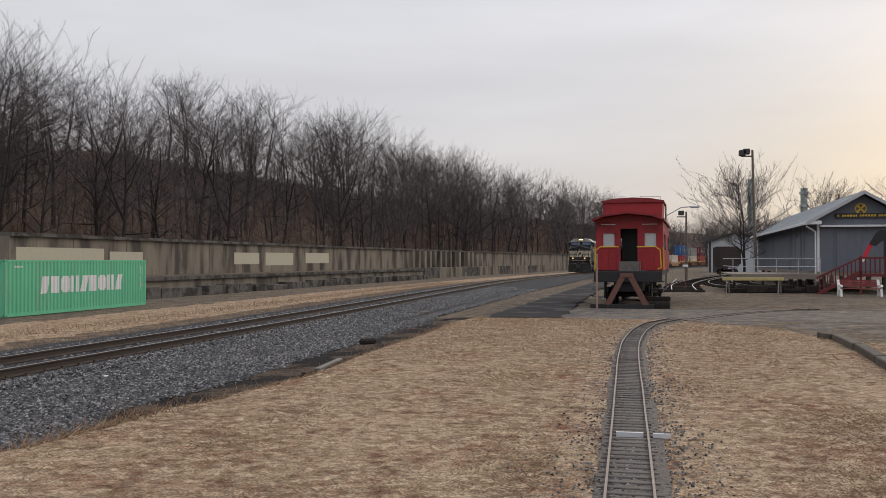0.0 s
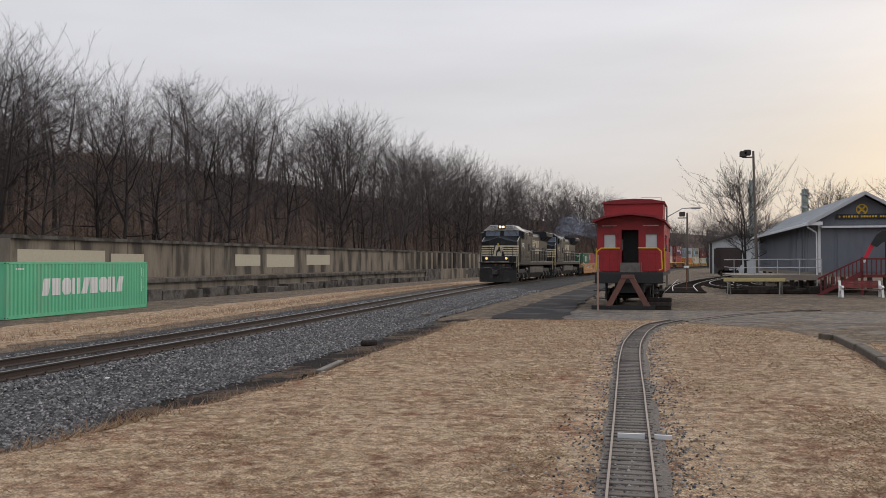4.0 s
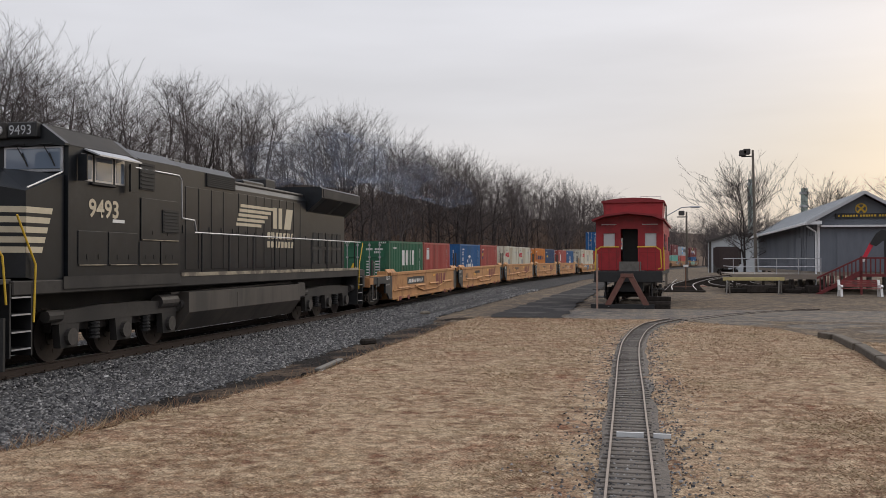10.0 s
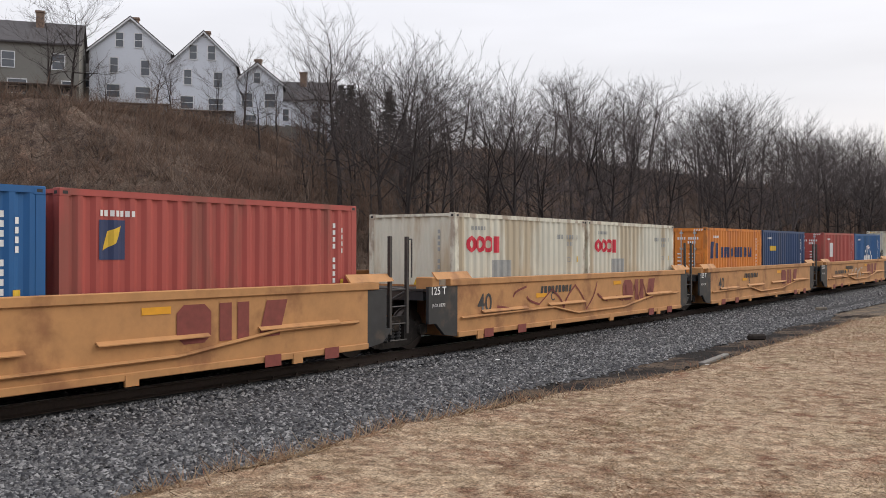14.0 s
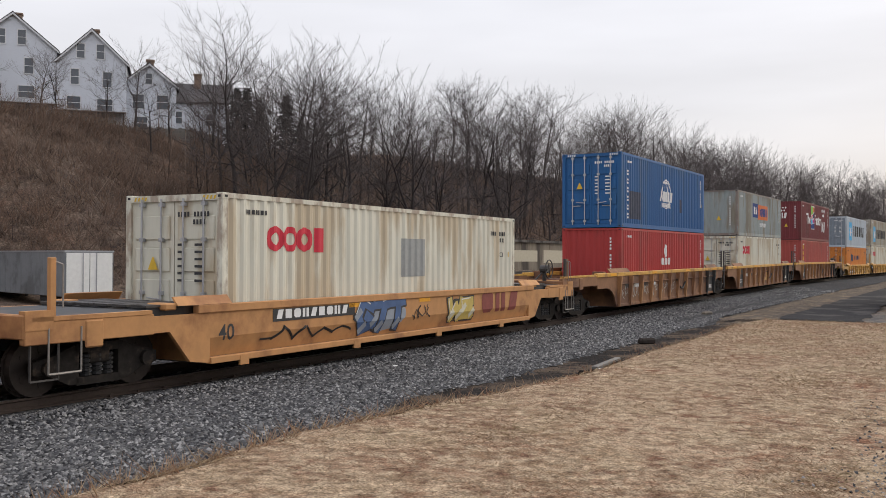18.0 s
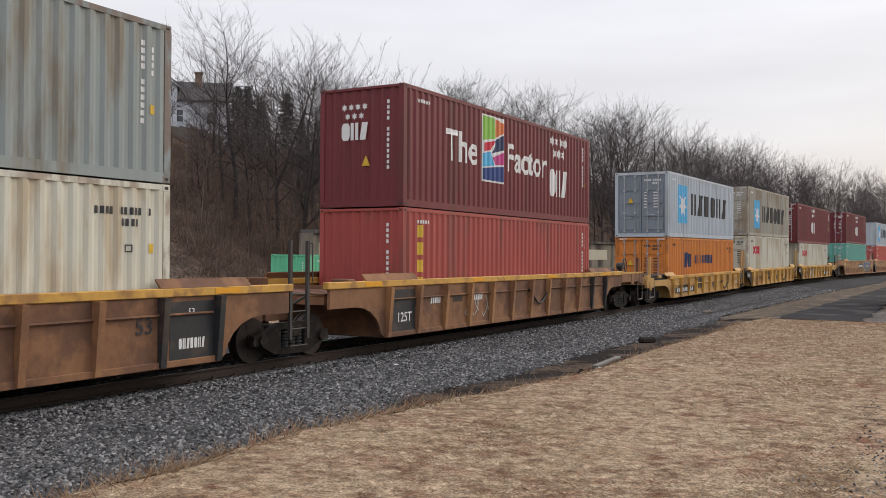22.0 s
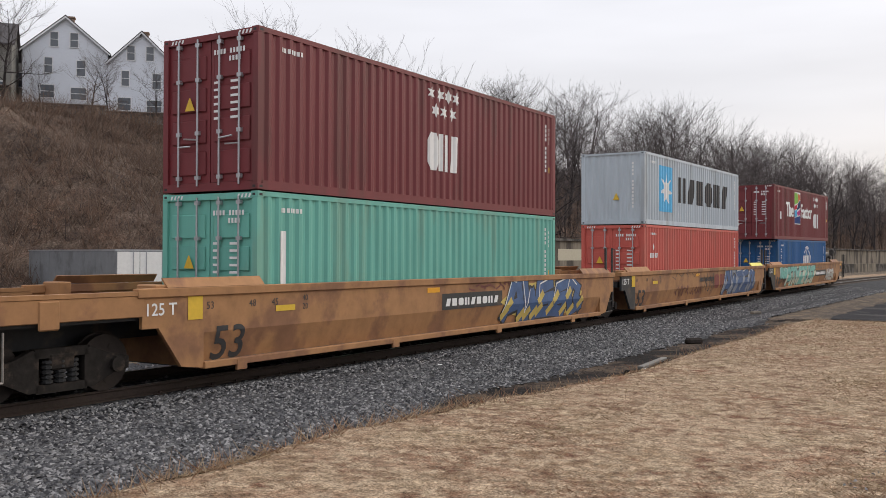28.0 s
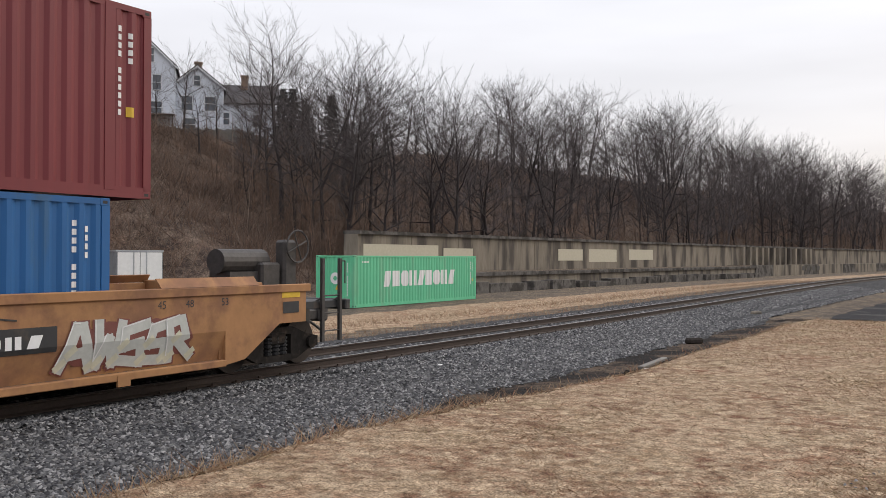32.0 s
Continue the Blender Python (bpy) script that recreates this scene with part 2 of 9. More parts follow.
M_WHITE = mat("white_paint", (0.74, 0.74, 0.72), 0.6, spread=0.08, grain=5)
M_WTEXT = mat("white_lettering", (0.70, 0.70, 0.69), 0.6, spread=0.06, grain=9)
M_BTEXT = mat("black_lettering", (0.03, 0.03, 0.032), 0.6, spread=0.2, grain=9)
M_GALV = mat("galvanised_pipe", (0.42, 0.43, 0.45), 0.4, 0.6, spread=0.15, grain=9)
M_WINDOW = glass_mat("window_glass", (0.06, 0.07, 0.085))
M_YELLOW = mat("yellow_paint", (0.62, 0.40, 0.03), 0.55, spread=0.12, grain=7)


def dull(*ms):
    """Soil, stone, bark and grease: hardly any sheen at a low angle."""
    for m in ms:
        m.node_tree.nodes["Principled BSDF"].inputs["Specular IOR Level"].default_value = 0.08


dull(M_GRASS, M_DIRT, M_GRAVEL, M_TAR, M_DITCH, M_HILL, M_CONC, M_CONC_DARK, M_TIE)


# ---- ground ----
def edge_x(y):
    """Right-hand edge of the lawn towards the railway's ditch."""
    k = ((0, -6.1), (5, -5.95), (8, -6.05), (10.7, -5.7), (12.7, -5.4), (15.2, -5.1), (18.5, -5.25), (23.4, -5.12), (27.3, -5.3), (30, -4.85), (34, -5.6), (60, -4.9), (100, -3.0), (200, 8), (400, 44))
    if y <= 0:
        return -6.1
    for (a, u), (b, v) in zip(k, k[1:]):
        if y <= b:
            return u + (v - u) * (y - a) / (b - a)
    return 44


def off_line(x, y):
    """Metres to the right of the main track."""
    s = max(0.0, y)
    return x - (X0 + BEND * s * s)


def ground_z(x, y):
    d = off_line(x, y)
    k = max(0.0, min(1.0, (d + 19) / 13 if d < 0 else (5.2 - d) / 2.4))
    return bare_z(x, y, d) + (rise(y) * k if k > 0 else 0.0)


def bare_z(x, y, d):
    if d < 0:
        e = -d
        if e < 2.0:
            return -0.33
        if e < 4.5:
            return -0.33 - 0.27 * (e - 2.0) / 2.5
        foot = 28.0 if y > 44 else 28 + min(9, (44 - y) * 1.2)
        if e < foot:
            return -0.60 - 0.10 * min(1, (e - 4.5) / 8)
        rise = (e - foot) * (0.45 if y > 44 else 0.50)
        top = 14.5 + max(0.0, min(4.0, (y - 84) * 0.09)) + 0.6 * noise.noise((x * 0.05, y * 0.05, 0)) + 0.01 * (e - 70)
        wob = 0.8 * noise.noise((x * 0.12, y * 0.12, 3.0))
        return min(-0.7 + rise + (wob if rise > 2 else 0), top)
    if d < 2.2:
        return -0.33
    ex = edge_x(y) - x
    if y < 31:
        if ex > 1.3:
            w = (d - 2.2) / max(0.3, d - 2.2 + ex - 1.3)
            return -0.33 + 0.09 * w
        if ex > 0.3:
            return -0.215 - 0.025 * (ex - 0.3)
        if ex > 0:
            return -0.215 * ex / 0.3
        return -0.03 * max(0, min(1, (y - 15) / 15)) + 0.03 * noise.noise((x * 0.5, y * 0.5, 1.0))
    return -0.33 - 0.05 * (d - 2.2) if d < 3.6 else max(-0.4 + (d - 3.6) * 0.12, -0.4) if d < 6 else -0.10


def sheet(name, xs, ys, zf, m, follow=True, rag=0.0, lift=0.0):
    """A sheet of ground between the lines xs (functions of y or numbers) along ys."""
    verts, faces = [], []
    n = len(xs)
    for y in ys:
        s = max(0.0, y)
        for i, x in enumerate(xs):
            x = x(y) if callable(x) else x + (BEND * s * s if follow else 0)
            if rag and i in (0, n - 1):
                x += rag * (noise.noise((y * 0.9, i * 7.7, 5.0)) + 0.5 * noise.noise((y * 3.1, i * 7.7, 8.0)))
            verts.append((x, y, zf(x, y) + lift))
    for j in range(len(ys) - 1):
        for i in range(n - 1):
            a = j * n + i
            faces.append((a, a + 1, a + n + 1, a + n))
    me = bpy.data.meshes.new(name)
    me.from_pydata(verts, [], faces)
    me.polygons.foreach_set("use_smooth", [True] * len(faces))
    me.materials.append(m)
    return new(name, me)


def steps(a, b, d):
    n = max(1, round((b - a) / d))
    return [a + (b - a) * i / n for i in range(n + 1)]


YS = [-300, -100, -40] + steps(-20, 2, 2) + steps(3, 44, 0.5) + steps(46, 130, 2) + steps(136, 400, 8) + [440, 520, 700, 1200, 2500]
xs_all = [-500, -300, -200, -150, -125] + steps(-110, -25, 2.5) + steps(-24, -13, 1.0) + steps(-12.5, -8, 0.5) + steps(-7.75, -4, 0.25) + steps(-3.5, 8, 1.0) + steps(10, 40, 3) + [60, 100, 200, 400, 900]
ground = sheet("ground", xs_all, YS, ground_z, M_DIRT)
ground.data.materials.append(M_HILL)
for p in ground.data.polygons:
    p.material_index = 1 if off_line(p.center.x, p.center.y) < -27.5 else 0
tagged(ground, "packed tan earth, rising to a leaf-covered hillside", "ground", kind="structure")

lawn_ys = steps(-12, 30.2, 0.35)
LAWN_R = lambda y: 30 if y < 15 else (6.2 if y < 22.5 else 4.9 - (y - 22.5) * 0.2 if y < 27 else 4.0 - (y - 27) * 0.85)
lawn = sheet("lawn", [lambda y, f=f: (edge_x(y) - 0.05) * (1 - f) + LAWN_R(y) * f for f in (0, 0.006, 0.015, 0.03, 0.07, 0.12, 0.2, 0.3, 0.4, 0.5, 0.6, 0.7, 0.8, 0.9, 1.0)], lawn_ys, ground_z, M_GRASS, rag=0.18, lift=0.03)
tagged(lawn, "dry tan winter lawn with russet patches", "lawn", kind="structure")
ditch = sheet("ditch", [lambda y: edge_x(y) - 1.95, lambda y: edge_x(y) - 1.3, lambda y: edge_x(y) - 0.8, lambda y: edge_x(y) - 0.5, lambda y: edge_x(y) - 0.3, lambda y: edge_x(y) - 0.12, lambda y: edge_x(y) + 0.12], steps(-6, 31.0, 0.3), ground_z, M_DITCH, rag=0.42, lift=0.024)
tagged(ditch, "dark damp soil in a shallow ditch", "ditch", kind="structure")
near_ditch = lambda y: 1.3 * max(0, min(1, (12 - y) / 3))
bed = sheet("ballast_bed", [-17.0, -15.2, -14.3, -13.2, -12.25, -11.3, -10.1, -9.2, -8.4, lambda y: edge_x(y) - 2.0 + near_ditch(y), lambda y: edge_x(y) - 1.6 + near_ditch(y)], steps(-30, 60, 1.0) + steps(64, 430, 6), ground_z, M_GRAVEL, rag=0.35, lift=0.034)
tagged(bed, "grey crushed-stone ballast under the main track", "ballast", kind="structure")
verge = sheet("grass_verge", [-25, -22.5, -20, -18.6], steps(-20, 60, 0.8) + steps(64, 300, 5), ground_z, M_GRASS, rag=0.8, lift=0.012)
tagged(verge, "pale dry grass and dirt track beyond the rails", "verge", kind="structure")
road = sheet("road", [lambda y: -4.6 if y < 33 else -4.75, lambda y: 0, lambda y: 1.6 + max(0, (30.9 - y)) * 1.0, lambda y: 6 + max(0, (30.9 - y)) * 0.2, lambda y: 14, lambda y: 26, lambda y: 60], steps(24, 38.2, 0.35), lambda x, y: -0.10 if y > 30.3 else -0.16 if x < 1.3 + max(0, (30.9 - y)) else -0.06, M_ROAD, rag=0.25, lift=0.03)
tagged(road, "worn grey asphalt drive with patches of gravel", "road", kind="structure")
lane = sheet("asphalt_lane", [lambda y: -4.95 + (y - 33) * 0.022 + BEND * y * y * 0.3, lambda y: -3.8 + BEND * y * y * 0.3, lambda y: -2.4 + BEND * y * y * 0.3], steps(31.4, 95, 0.7), lambda x, y: -0.10, M_TAR, rag=0.25, lift=0.05)
tagged(lane, "dark asphalt lane beside the railway", "road", kind="structure")


# ---- main track ----
RAIL_PROF = [(-0.075, -0.17), (0.075, -0.17), (0.075, -0.155), (0.012, -0.13), (0.012, -0.045), (0.037, -0.03), (0.037, -0.004), (0.03, 0), (-0.03, 0), (-0.037, -0.004), (-0.037, -0.03), (-0.012, -0.045), (-0.012, -0.13), (-0.075, -0.155)]


def rail_along(name, pts, parent, k=1.0, head=None):
    """A rail along points (x, y, z of its head, heading to the right)."""
    bm = BM()
    last = None
    n = len(RAIL_PROF)
    for x, y, z, h in pts:
        c, s = math.cos(h), math.sin(h)
        ring = [bm.verts.new((x + u * k * c, y - u * k * s, z + w * k)) for u, w in RAIL_PROF]
        if last:
            for i in range(n):
                f = bm.faces.new((last[i], last[(i + 1) % n], ring[(i + 1) % n], ring[i]))
                f.material_index = 1 if i == 7 else 0
        last = ring
    bmesh.ops.recalc_face_normals(bm, faces=bm.faces[:])
    return link(name, bm, [M_RAIL, head or M_RAILTOP], parent)


track = tagged(empty("main_track"), "steel railway track on grey crushed-stone ballast", "railway track", kind="structure")
for off in (-0.7535, 0.7535):
    rail_along("rail", [(*line(s, off)[:2], RAIL_Z + rise(s), line(s)[2]) for s in steps(-40, 120, 2) + steps(126, 460, 6)], track)

# ---- shipping containers ----
PITCH, DEEP = 0.278, 0.036


def dent(u):
    """Depth of the side sheet's corrugation at u metres along it."""
    p = (u / PITCH) % 1.0
    if p < 0.26:
        return 0.0
    if p < 0.50:
        return DEEP * (p - 0.26) / 0.24
    if p < 0.76:
        return DEEP
    return DEEP * (1.0 - p) / 0.24


def breaks(a, b):
    out = [a]
    k = math.floor(a / PITCH)
    while k * PITCH < b:
        for p in (0.0, 0.26, 0.50, 0.76):
            u = (k + p) * PITCH
            if a < u < b:
                out.append(u)
        k += 1
    return out + [b]


CONT_MATS = {}
LOOKS = {
    "blue": ((0.006, 0.088, 0.255), (0.02, 0.085, 0.19)), "deep_blue": ((0.01, 0.045, 0.13), (0.03, 0.05, 0.1)), "red": ((0.36, 0.03, 0.028), (0.25, 0.03, 0.025)),
    "brick": ((0.35, 0.062, 0.05), (0.24, 0.06, 0.045)), "maroon": ((0.15, 0.019, 0.024), (0.11, 0.021, 0.021)), "coral": ((0.50, 0.095, 0.072), (0.40, 0.095, 0.07)),
    "cream": ((0.60, 0.585, 0.49), (0.45, 0.38, 0.27)), "grey": ((0.25, 0.285, 0.28), (0.19, 0.17, 0.13)), "silver": ((0.43, 0.485, 0.53), (0.33, 0.36, 0.38)),
    "khaki": ((0.36, 0.345, 0.285), (0.27, 0.215, 0.15)), "orange": ((0.60, 0.20, 0.03), (0.48, 0.155, 0.04)), "green": ((0.02, 0.115, 0.06), (0.03, 0.09, 0.05)),
    "silver_shade": ((0.20, 0.235, 0.275), (0.15, 0.17, 0.19)), "teal": ((0.13, 0.40, 0.33), (0.15, 0.34, 0.27)), "mint": ((0.12, 0.50, 0.28), (0.15, 0.44, 0.26)), "tan": ((0.42, 0.17, 0.035), (0.3, 0.12, 0.04)),
}


def cont_mat(k):
    if k not in CONT_MATS:
        c, d = LOOKS[k]
        CONT_MATS[k] = mat("container_" + k, c, 0.6, spread=0.13, grain=2.2, bump=0.05, second=d, patch=0.44 if k in ("khaki", "grey", "cream") else 0.30, patch_scale=1.3, stretch=(1, 1, 0.18), per_piece=0.06)
    return CONT_MATS[k]


def dress(bm, x, follow=True):
    """Lay a flat drawing (y along, z up) on the corrugated side at x: cut it at the folds and press it in."""
    if follow:
        ys = [v.co.y for v in bm.verts]
        for u in breaks(min(ys), max(ys))[1:-1]:
            bmesh.ops.bisect_plane(bm, geom=bm.verts[:] + bm.edges[:] + bm.faces[:], plane_co=(0, u, 0), plane_no=(0, 1, 0), dist=1e-5)
    for v in bm.verts:
        v.co.x = x + 0.005 - (dent(v.co.y) if follow else 0.0)
    return bm


def flat(bm, pts):
    bm.faces.new([bm.verts.new((0, p[0], p[1])) for p in pts])
    return bm


def rect(bm, y, z, w, h):
    return flat(bm, [(y, z), (y + w, z), (y + w, z + h), (y, z + h)])


def ring(bm, y, z, ro, ri, n=20, a0=0.0, a1=2 * math.pi, sq=1.0):
    for i in range(n):
        a, b = a0 + (a1 - a0) * i / n, a0 + (a1 - a0) * (i + 1) / n
        flat(bm, [(y + ri * math.cos(a), z + ri * sq * math.sin(a)), (y + ro * math.cos(a), z + ro * sq * math.sin(a)), (y + ro * math.cos(b), z + ro * sq * math.sin(b)), (y + ri * math.cos(b), z + ri * sq * math.sin(b))])
    return bm


def star(bm, y, z, r, n=7, k=0.42):
    c = (y, z)
    for i in range(2 * n):
        a, b = math.pi / 2 + math.pi * i / n, math.pi / 2 + math.pi * (i + 1) / n
        ra, rb = (r, r * k) if i % 2 == 0 else (r * k, r)
        flat(bm, [c, (y + ra * math.cos(a), z + ra * math.sin(a)), (y + rb * math.cos(b), z + rb * math.sin(b))])
    return bm


def blocks(bm, y, z, w, h, n, gap=0.2, hollow=0.24):
    """A row of n plain solid shapes of letter size in place of a brand's letters."""
    cw = w / n
    for i in range(n):
        a, g = y + i * cw, cw * (1 - gap)
        k = (i * 3 + n) % 4
        if k == 0:
            rect(bm, a, z, g * 0.9, h)
        elif k == 1:
            flat(bm, [(a, z), (a + g * 0.72, z), (a + g, z + h), (a + g * 0.28, z + h)])
        elif k == 2:
            rect(bm, a, z, g * 0.38, h), rect(bm, a + g * 0.56, z, g * 0.38, h)
        else:
            flat(bm, [(a + g * 0.2, z), (a + g * 0.8, z), (a + g, z + h * 0.2), (a + g, z + h * 0.8), (a + g * 0.8, z + h), (a + g * 0.2, z + h), (a, z + h * 0.8), (a, z + h * 0.2)])
    return bm


def word(text, size, bold=0.0):
    """The outline of a word in the built-in font as a flat drawing (y along, z up), from (0, 0)."""
    cu = bpy.data.curves.new("word", "FONT")
    cu.body, cu.size, cu.resolution_u, cu.offset = text, size, 3, bold
    ob = bpy.data.objects.new("word", cu)
    scene.collection.objects.link(ob)
    me = bpy.data.meshes.new_from_object(ob.evaluated_get(bpy.context.evaluated_depsgraph_get()))
    bm = BM()
    bm.from_mesh(me)
    bpy.data.objects.remove(ob)
    bpy.data.meshes.remove(me)
    bpy.data.curves.remove(cu)
    for v in bm.verts:
        v.co = (0, v.co.x, v.co.y)
    return bm


def moved(bm, y, z, k=1.0):
    for v in bm.verts:
        v.co.y, v.co.z = v.co.y * k + y, v.co.z * k + z
    return bm


M_LOGO = {"white": M_WTEXT, "black": M_BTEXT, "navy": mat("navy_marking", (0.02, 0.035, 0.10), 0.6), "red": mat("red_marking", (0.55, 0.02, 0.045), 0.6), "sky": mat("sky_blue_panel", (0.09, 0.42, 0.70), 0.6, spread=0.08),
          "grey": mat("grey_patch", (0.30, 0.31, 0.30), 0.7), "orange": mat("orange_panel", (0.62, 0.17, 0.05), 0.6), "royal": mat("royal_blue_panel", (0.02, 0.05, 0.20), 0.6), "yellow": M_YELLOW,
          "green": mat("lime_marking", (0.25, 0.5, 0.08), 0.6), "pink": mat("magenta_marking", (0.5, 0.05, 0.22), 0.6), "smoke": mat("scuffed_patch", (0.045, 0.055, 0.085), 0.7, spread=0.3, grain=6)}


def mark(name, bm, colour, parent, x, label="", follow=True):
    ob = part(name, dress(bm, x, follow), M_LOGO[colour], parent, label)
    if name in ("brand_mark", "vertical_mark", "star_cluster", "ring_mark"):
        ob["kind"] = "stuff"
    return ob


def small_marks(c, L, H, colour):
    """Bars for the stencilled codes near both ends: a row on light boxes, a column on dark ones."""
    bm = BM()
    if colour == "white":
        for i in range(11):
            if i != 4:
                rect(bm, L - 0.62, H - 0.42 - i * 0.125, 0.065, 0.085)
        for i in range(4):
            rect(bm, L - 0.42, H - 0.5 - i * 0.125, 0.065, 0.085)
    else:
        for i in range(12):
            if i not in (4, 10):
                rect(bm, L - 1.5 + i * 0.095, H - 0.52, 0.06, 0.115)
        for i in range(4):
            rect(bm, L - 1.0 + i * 0.095, H - 0.70, 0.06, 0.115)
        ring(bm, L - 0.85, H - 1.05, 0.085, 0.06, 4, math.pi / 4, math.pi * 2.25)
    for i in range(7):
        rect(bm, 0.62 + i * 0.085, H - 0.36, 0.055, 0.085)
    mark("code_mark", bm, colour, c, 1.219, "stencilled code marks")["kind"] = "stuff"
    bm = BM()
    rect(bm, L - 0.45, H - 1.12 if colour != "white" else H * 0.42, 0.12, 0.15)
    mark("notice_sticker", bm, "yellow", c, 1.219)


def door_marks(c, H, colour):
    bm = BM()
    for i in range(10):
        rect(bm, 0.14 + 0.08 * i, H - 0.42, 0.05, 0.09) if i != 4 else None
    for i in range(4):
        rect(bm, 0.52 + 0.08 * i, H - 0.56, 0.05, 0.09)
    for k in range(6):
        for i in range(2):
            rect(bm, 0.14 + 0.42 * i, H - 0.95 - k * 0.13, 0.12 + 0.1 * i, 0.045)
    for v in bm.verts:
        v.co = (v.co.y, -0.012, v.co.z)
    part("door_mark", bm, M_LOGO[colour], c)["kind"] = "stuff"
    bm = BM()
    for x, z, w, h in ((-0.62, H * 0.52, 0.26, 0.24),):
        bm.faces.new([bm.verts.new((a, -0.012, b)) for a, b in ((x, z), (x + w, z), (x + w * 0.55, z + h), (x + w * 0.45, z + h))])
    part("warning_triangle", bm, M_LOGO["yellow"], c)


def container(L, H, look_, label, doors=True, rusty=False, marks="white", over=0.0):
    """A corrugated steel container, its leading end at y = 0, its camera side at +x; over: overhang of a 45 ft box past its posts."""
    M = cont_mat(look_)
    # silver boxes: doors in a darker copy, the end's shade put into the colour
    MD = cont_mat("silver_shade") if look_ == "silver" else M
    c = tagged(empty("shipping_container"), label, "shipping container", group="containers on the train")
    W = 1.219
    MF = M if not rusty else mat("rusted_frame_" + look_, LOOKS[look_][0], 0.8, spread=0.2, second=tuple(0.45 * q + 0.55 * r for q, r in zip(LOOKS[look_][0], (0.17, 0.075, 0.035))), patch=0.66 if look_ == "grey" else 0.40, patch_scale=3.2, stretch=(1, 1, 0.4))
    # corrugated sides
    for sx in (1, -1):
        bm = BM()
        us = breaks(0.12, L - 0.12)
        lo = [bm.verts.new((sx * (W - 0.004 - dent(u)), u, 0.16)) for u in us]
        hi = [bm.verts.new((sx * (W - 0.004 - dent(u)), u, H - 0.085)) for u in us]
        for i in range(len(us) - 1):
            q = (lo[i], lo[i + 1], hi[i + 1], hi[i])
            bm.faces.new(q if sx > 0 else q[::-1])
        part("side_panel", bm, M, c)
    # frame: posts and rails
    for sx in (1, -1):
        for y in ((0, 0.14), (L - 0.14, L)):
            a, b = sorted((sx * W, sx * (W - 0.13)))
            bm = BM()
            box(bm, a, y[0], 0.11, b, y[1], H - 0.11)
            part("corner_post", bm, MF, c)
        if over:
            for y in (over, L - over):
                a, b = sorted((sx * (W + 0.006), sx * (W - 0.06)))
                bm = BM()
                box(bm, a, y - 0.09, 0.11, b, y + 0.09, H - 0.02)
                part("lifting_post", bm, MF, c)
    for sx in (1, -1):
        a, b = sorted((sx * W, sx * (W - 0.06)))
        bm = BM()
        box(bm, a, 0.1, 0.0, b, L - 0.1, 0.165)
        part("bottom_rail", bm, M, c)
        bm = BM()
        box(bm, a, 0.1, H - 0.09, b, L - 0.1, H)
        part("top_rail", bm, MF, c)
    bm = BM()
    box(bm, -W + 0.06, 0.02, H - 0.05, W - 0.06, L - 0.02, H - 0.012)
    part("roof", bm, M, c)
    bm = BM()
    box(bm, -W + 0.06, 0.05, 0.1, W - 0.06, L - 0.05, 0.15)
    part("floor", bm, M_STEEL, c)
    for sx in (1, -1):
        for y in (0.0, L):
            for z in (0.0, H):
                bm = BM()
                a, b = sorted((sx * (W + 0.003), sx * (W - 0.165)))
                y0, y1 = (y - 0.003, y + 0.175) if y == 0 else (y - 0.175, y + 0.003)
                z0, z1 = (z - 0.002, z + 0.118) if z == 0 else (z - 0.118, z + 0.004)
                box(bm, a, y0, z0, b, y1, z1, bev=0.012)
                ym, zm, xm = (y0 + y1) / 2, (z0 + z1) / 2, (a + b) / 2
                xo, yo = sx * (W + 0.0045), (y0 - 0.0015 if y == 0 else y1 + 0.0015)
                # casting holes drawn as flat black faces, the dark inside painted on
                bm.faces.new([bm.verts.new((xo, ym + u, zm + w)) for u, w in ((-0.04, -0.022), (0.04, -0.022), (0.04, 0.022), (-0.04, 0.022))]).material_index = 1
                bm.faces.new([bm.verts.new((xm + u, yo, zm + w)) for u, w in ((-0.035, -0.022), (0.035, -0.022), (0.035, 0.022), (-0.035, 0.022))]).material_index = 1
                part("corner_casting", bm, [MF, M_BLACK], c)
    # ends
    for y, is_door in ((0.0, doors), (L, not doors)):
        d = 1 if y == 0 else -1
        if is_door:
            for sx in (1, -1):
                bm = BM()
                x0, x1 = sorted((sx * 0.012, sx * 1.09))
                ya, yb = sorted((y + d * 0.05, y + d * 0.09))
                box(bm, x0, ya, 0.16, x1, yb, H - 0.13)
                door = part("door", bm, MD, c)
                n = 4
                for k in range(n):
                    bm = BM()
                    za = 0.30 + (H - 0.55) * k / n
                    zb = za + (H - 0.55) / n - 0.14
                    ys_ = sorted((y + d * 0.022, y + d * 0.05))
                    box(bm, x0 + 0.09, ys_[0], za, x1 - 0.09, ys_[1], zb, bev=0.018)
                    part("door_panel", bm, MD, door)
                for xx in (0.28, 0.78):
                    bm = BM()
                    bar(bm, (sx * xx, y - d * 0.02, 0.10), (sx * xx, y - d * 0.02, H - 0.08), 0.019, 6)
                    for zz in (0.22, H * 0.36, H * 0.7, H - 0.22):
                        box(bm, sx * xx - 0.05, y - 0.035, zz, sx * xx + 0.05, y + 0.035, zz + 0.07)
                    part("lock_rod", bm, M_GALV, door)
                bm = BM()
                bar(bm, (sx * 0.28, y - d * 0.03, H * 0.33), (sx * 0.62, y - d * 0.035, H * 0.33 + 0.03), 0.016, 5)
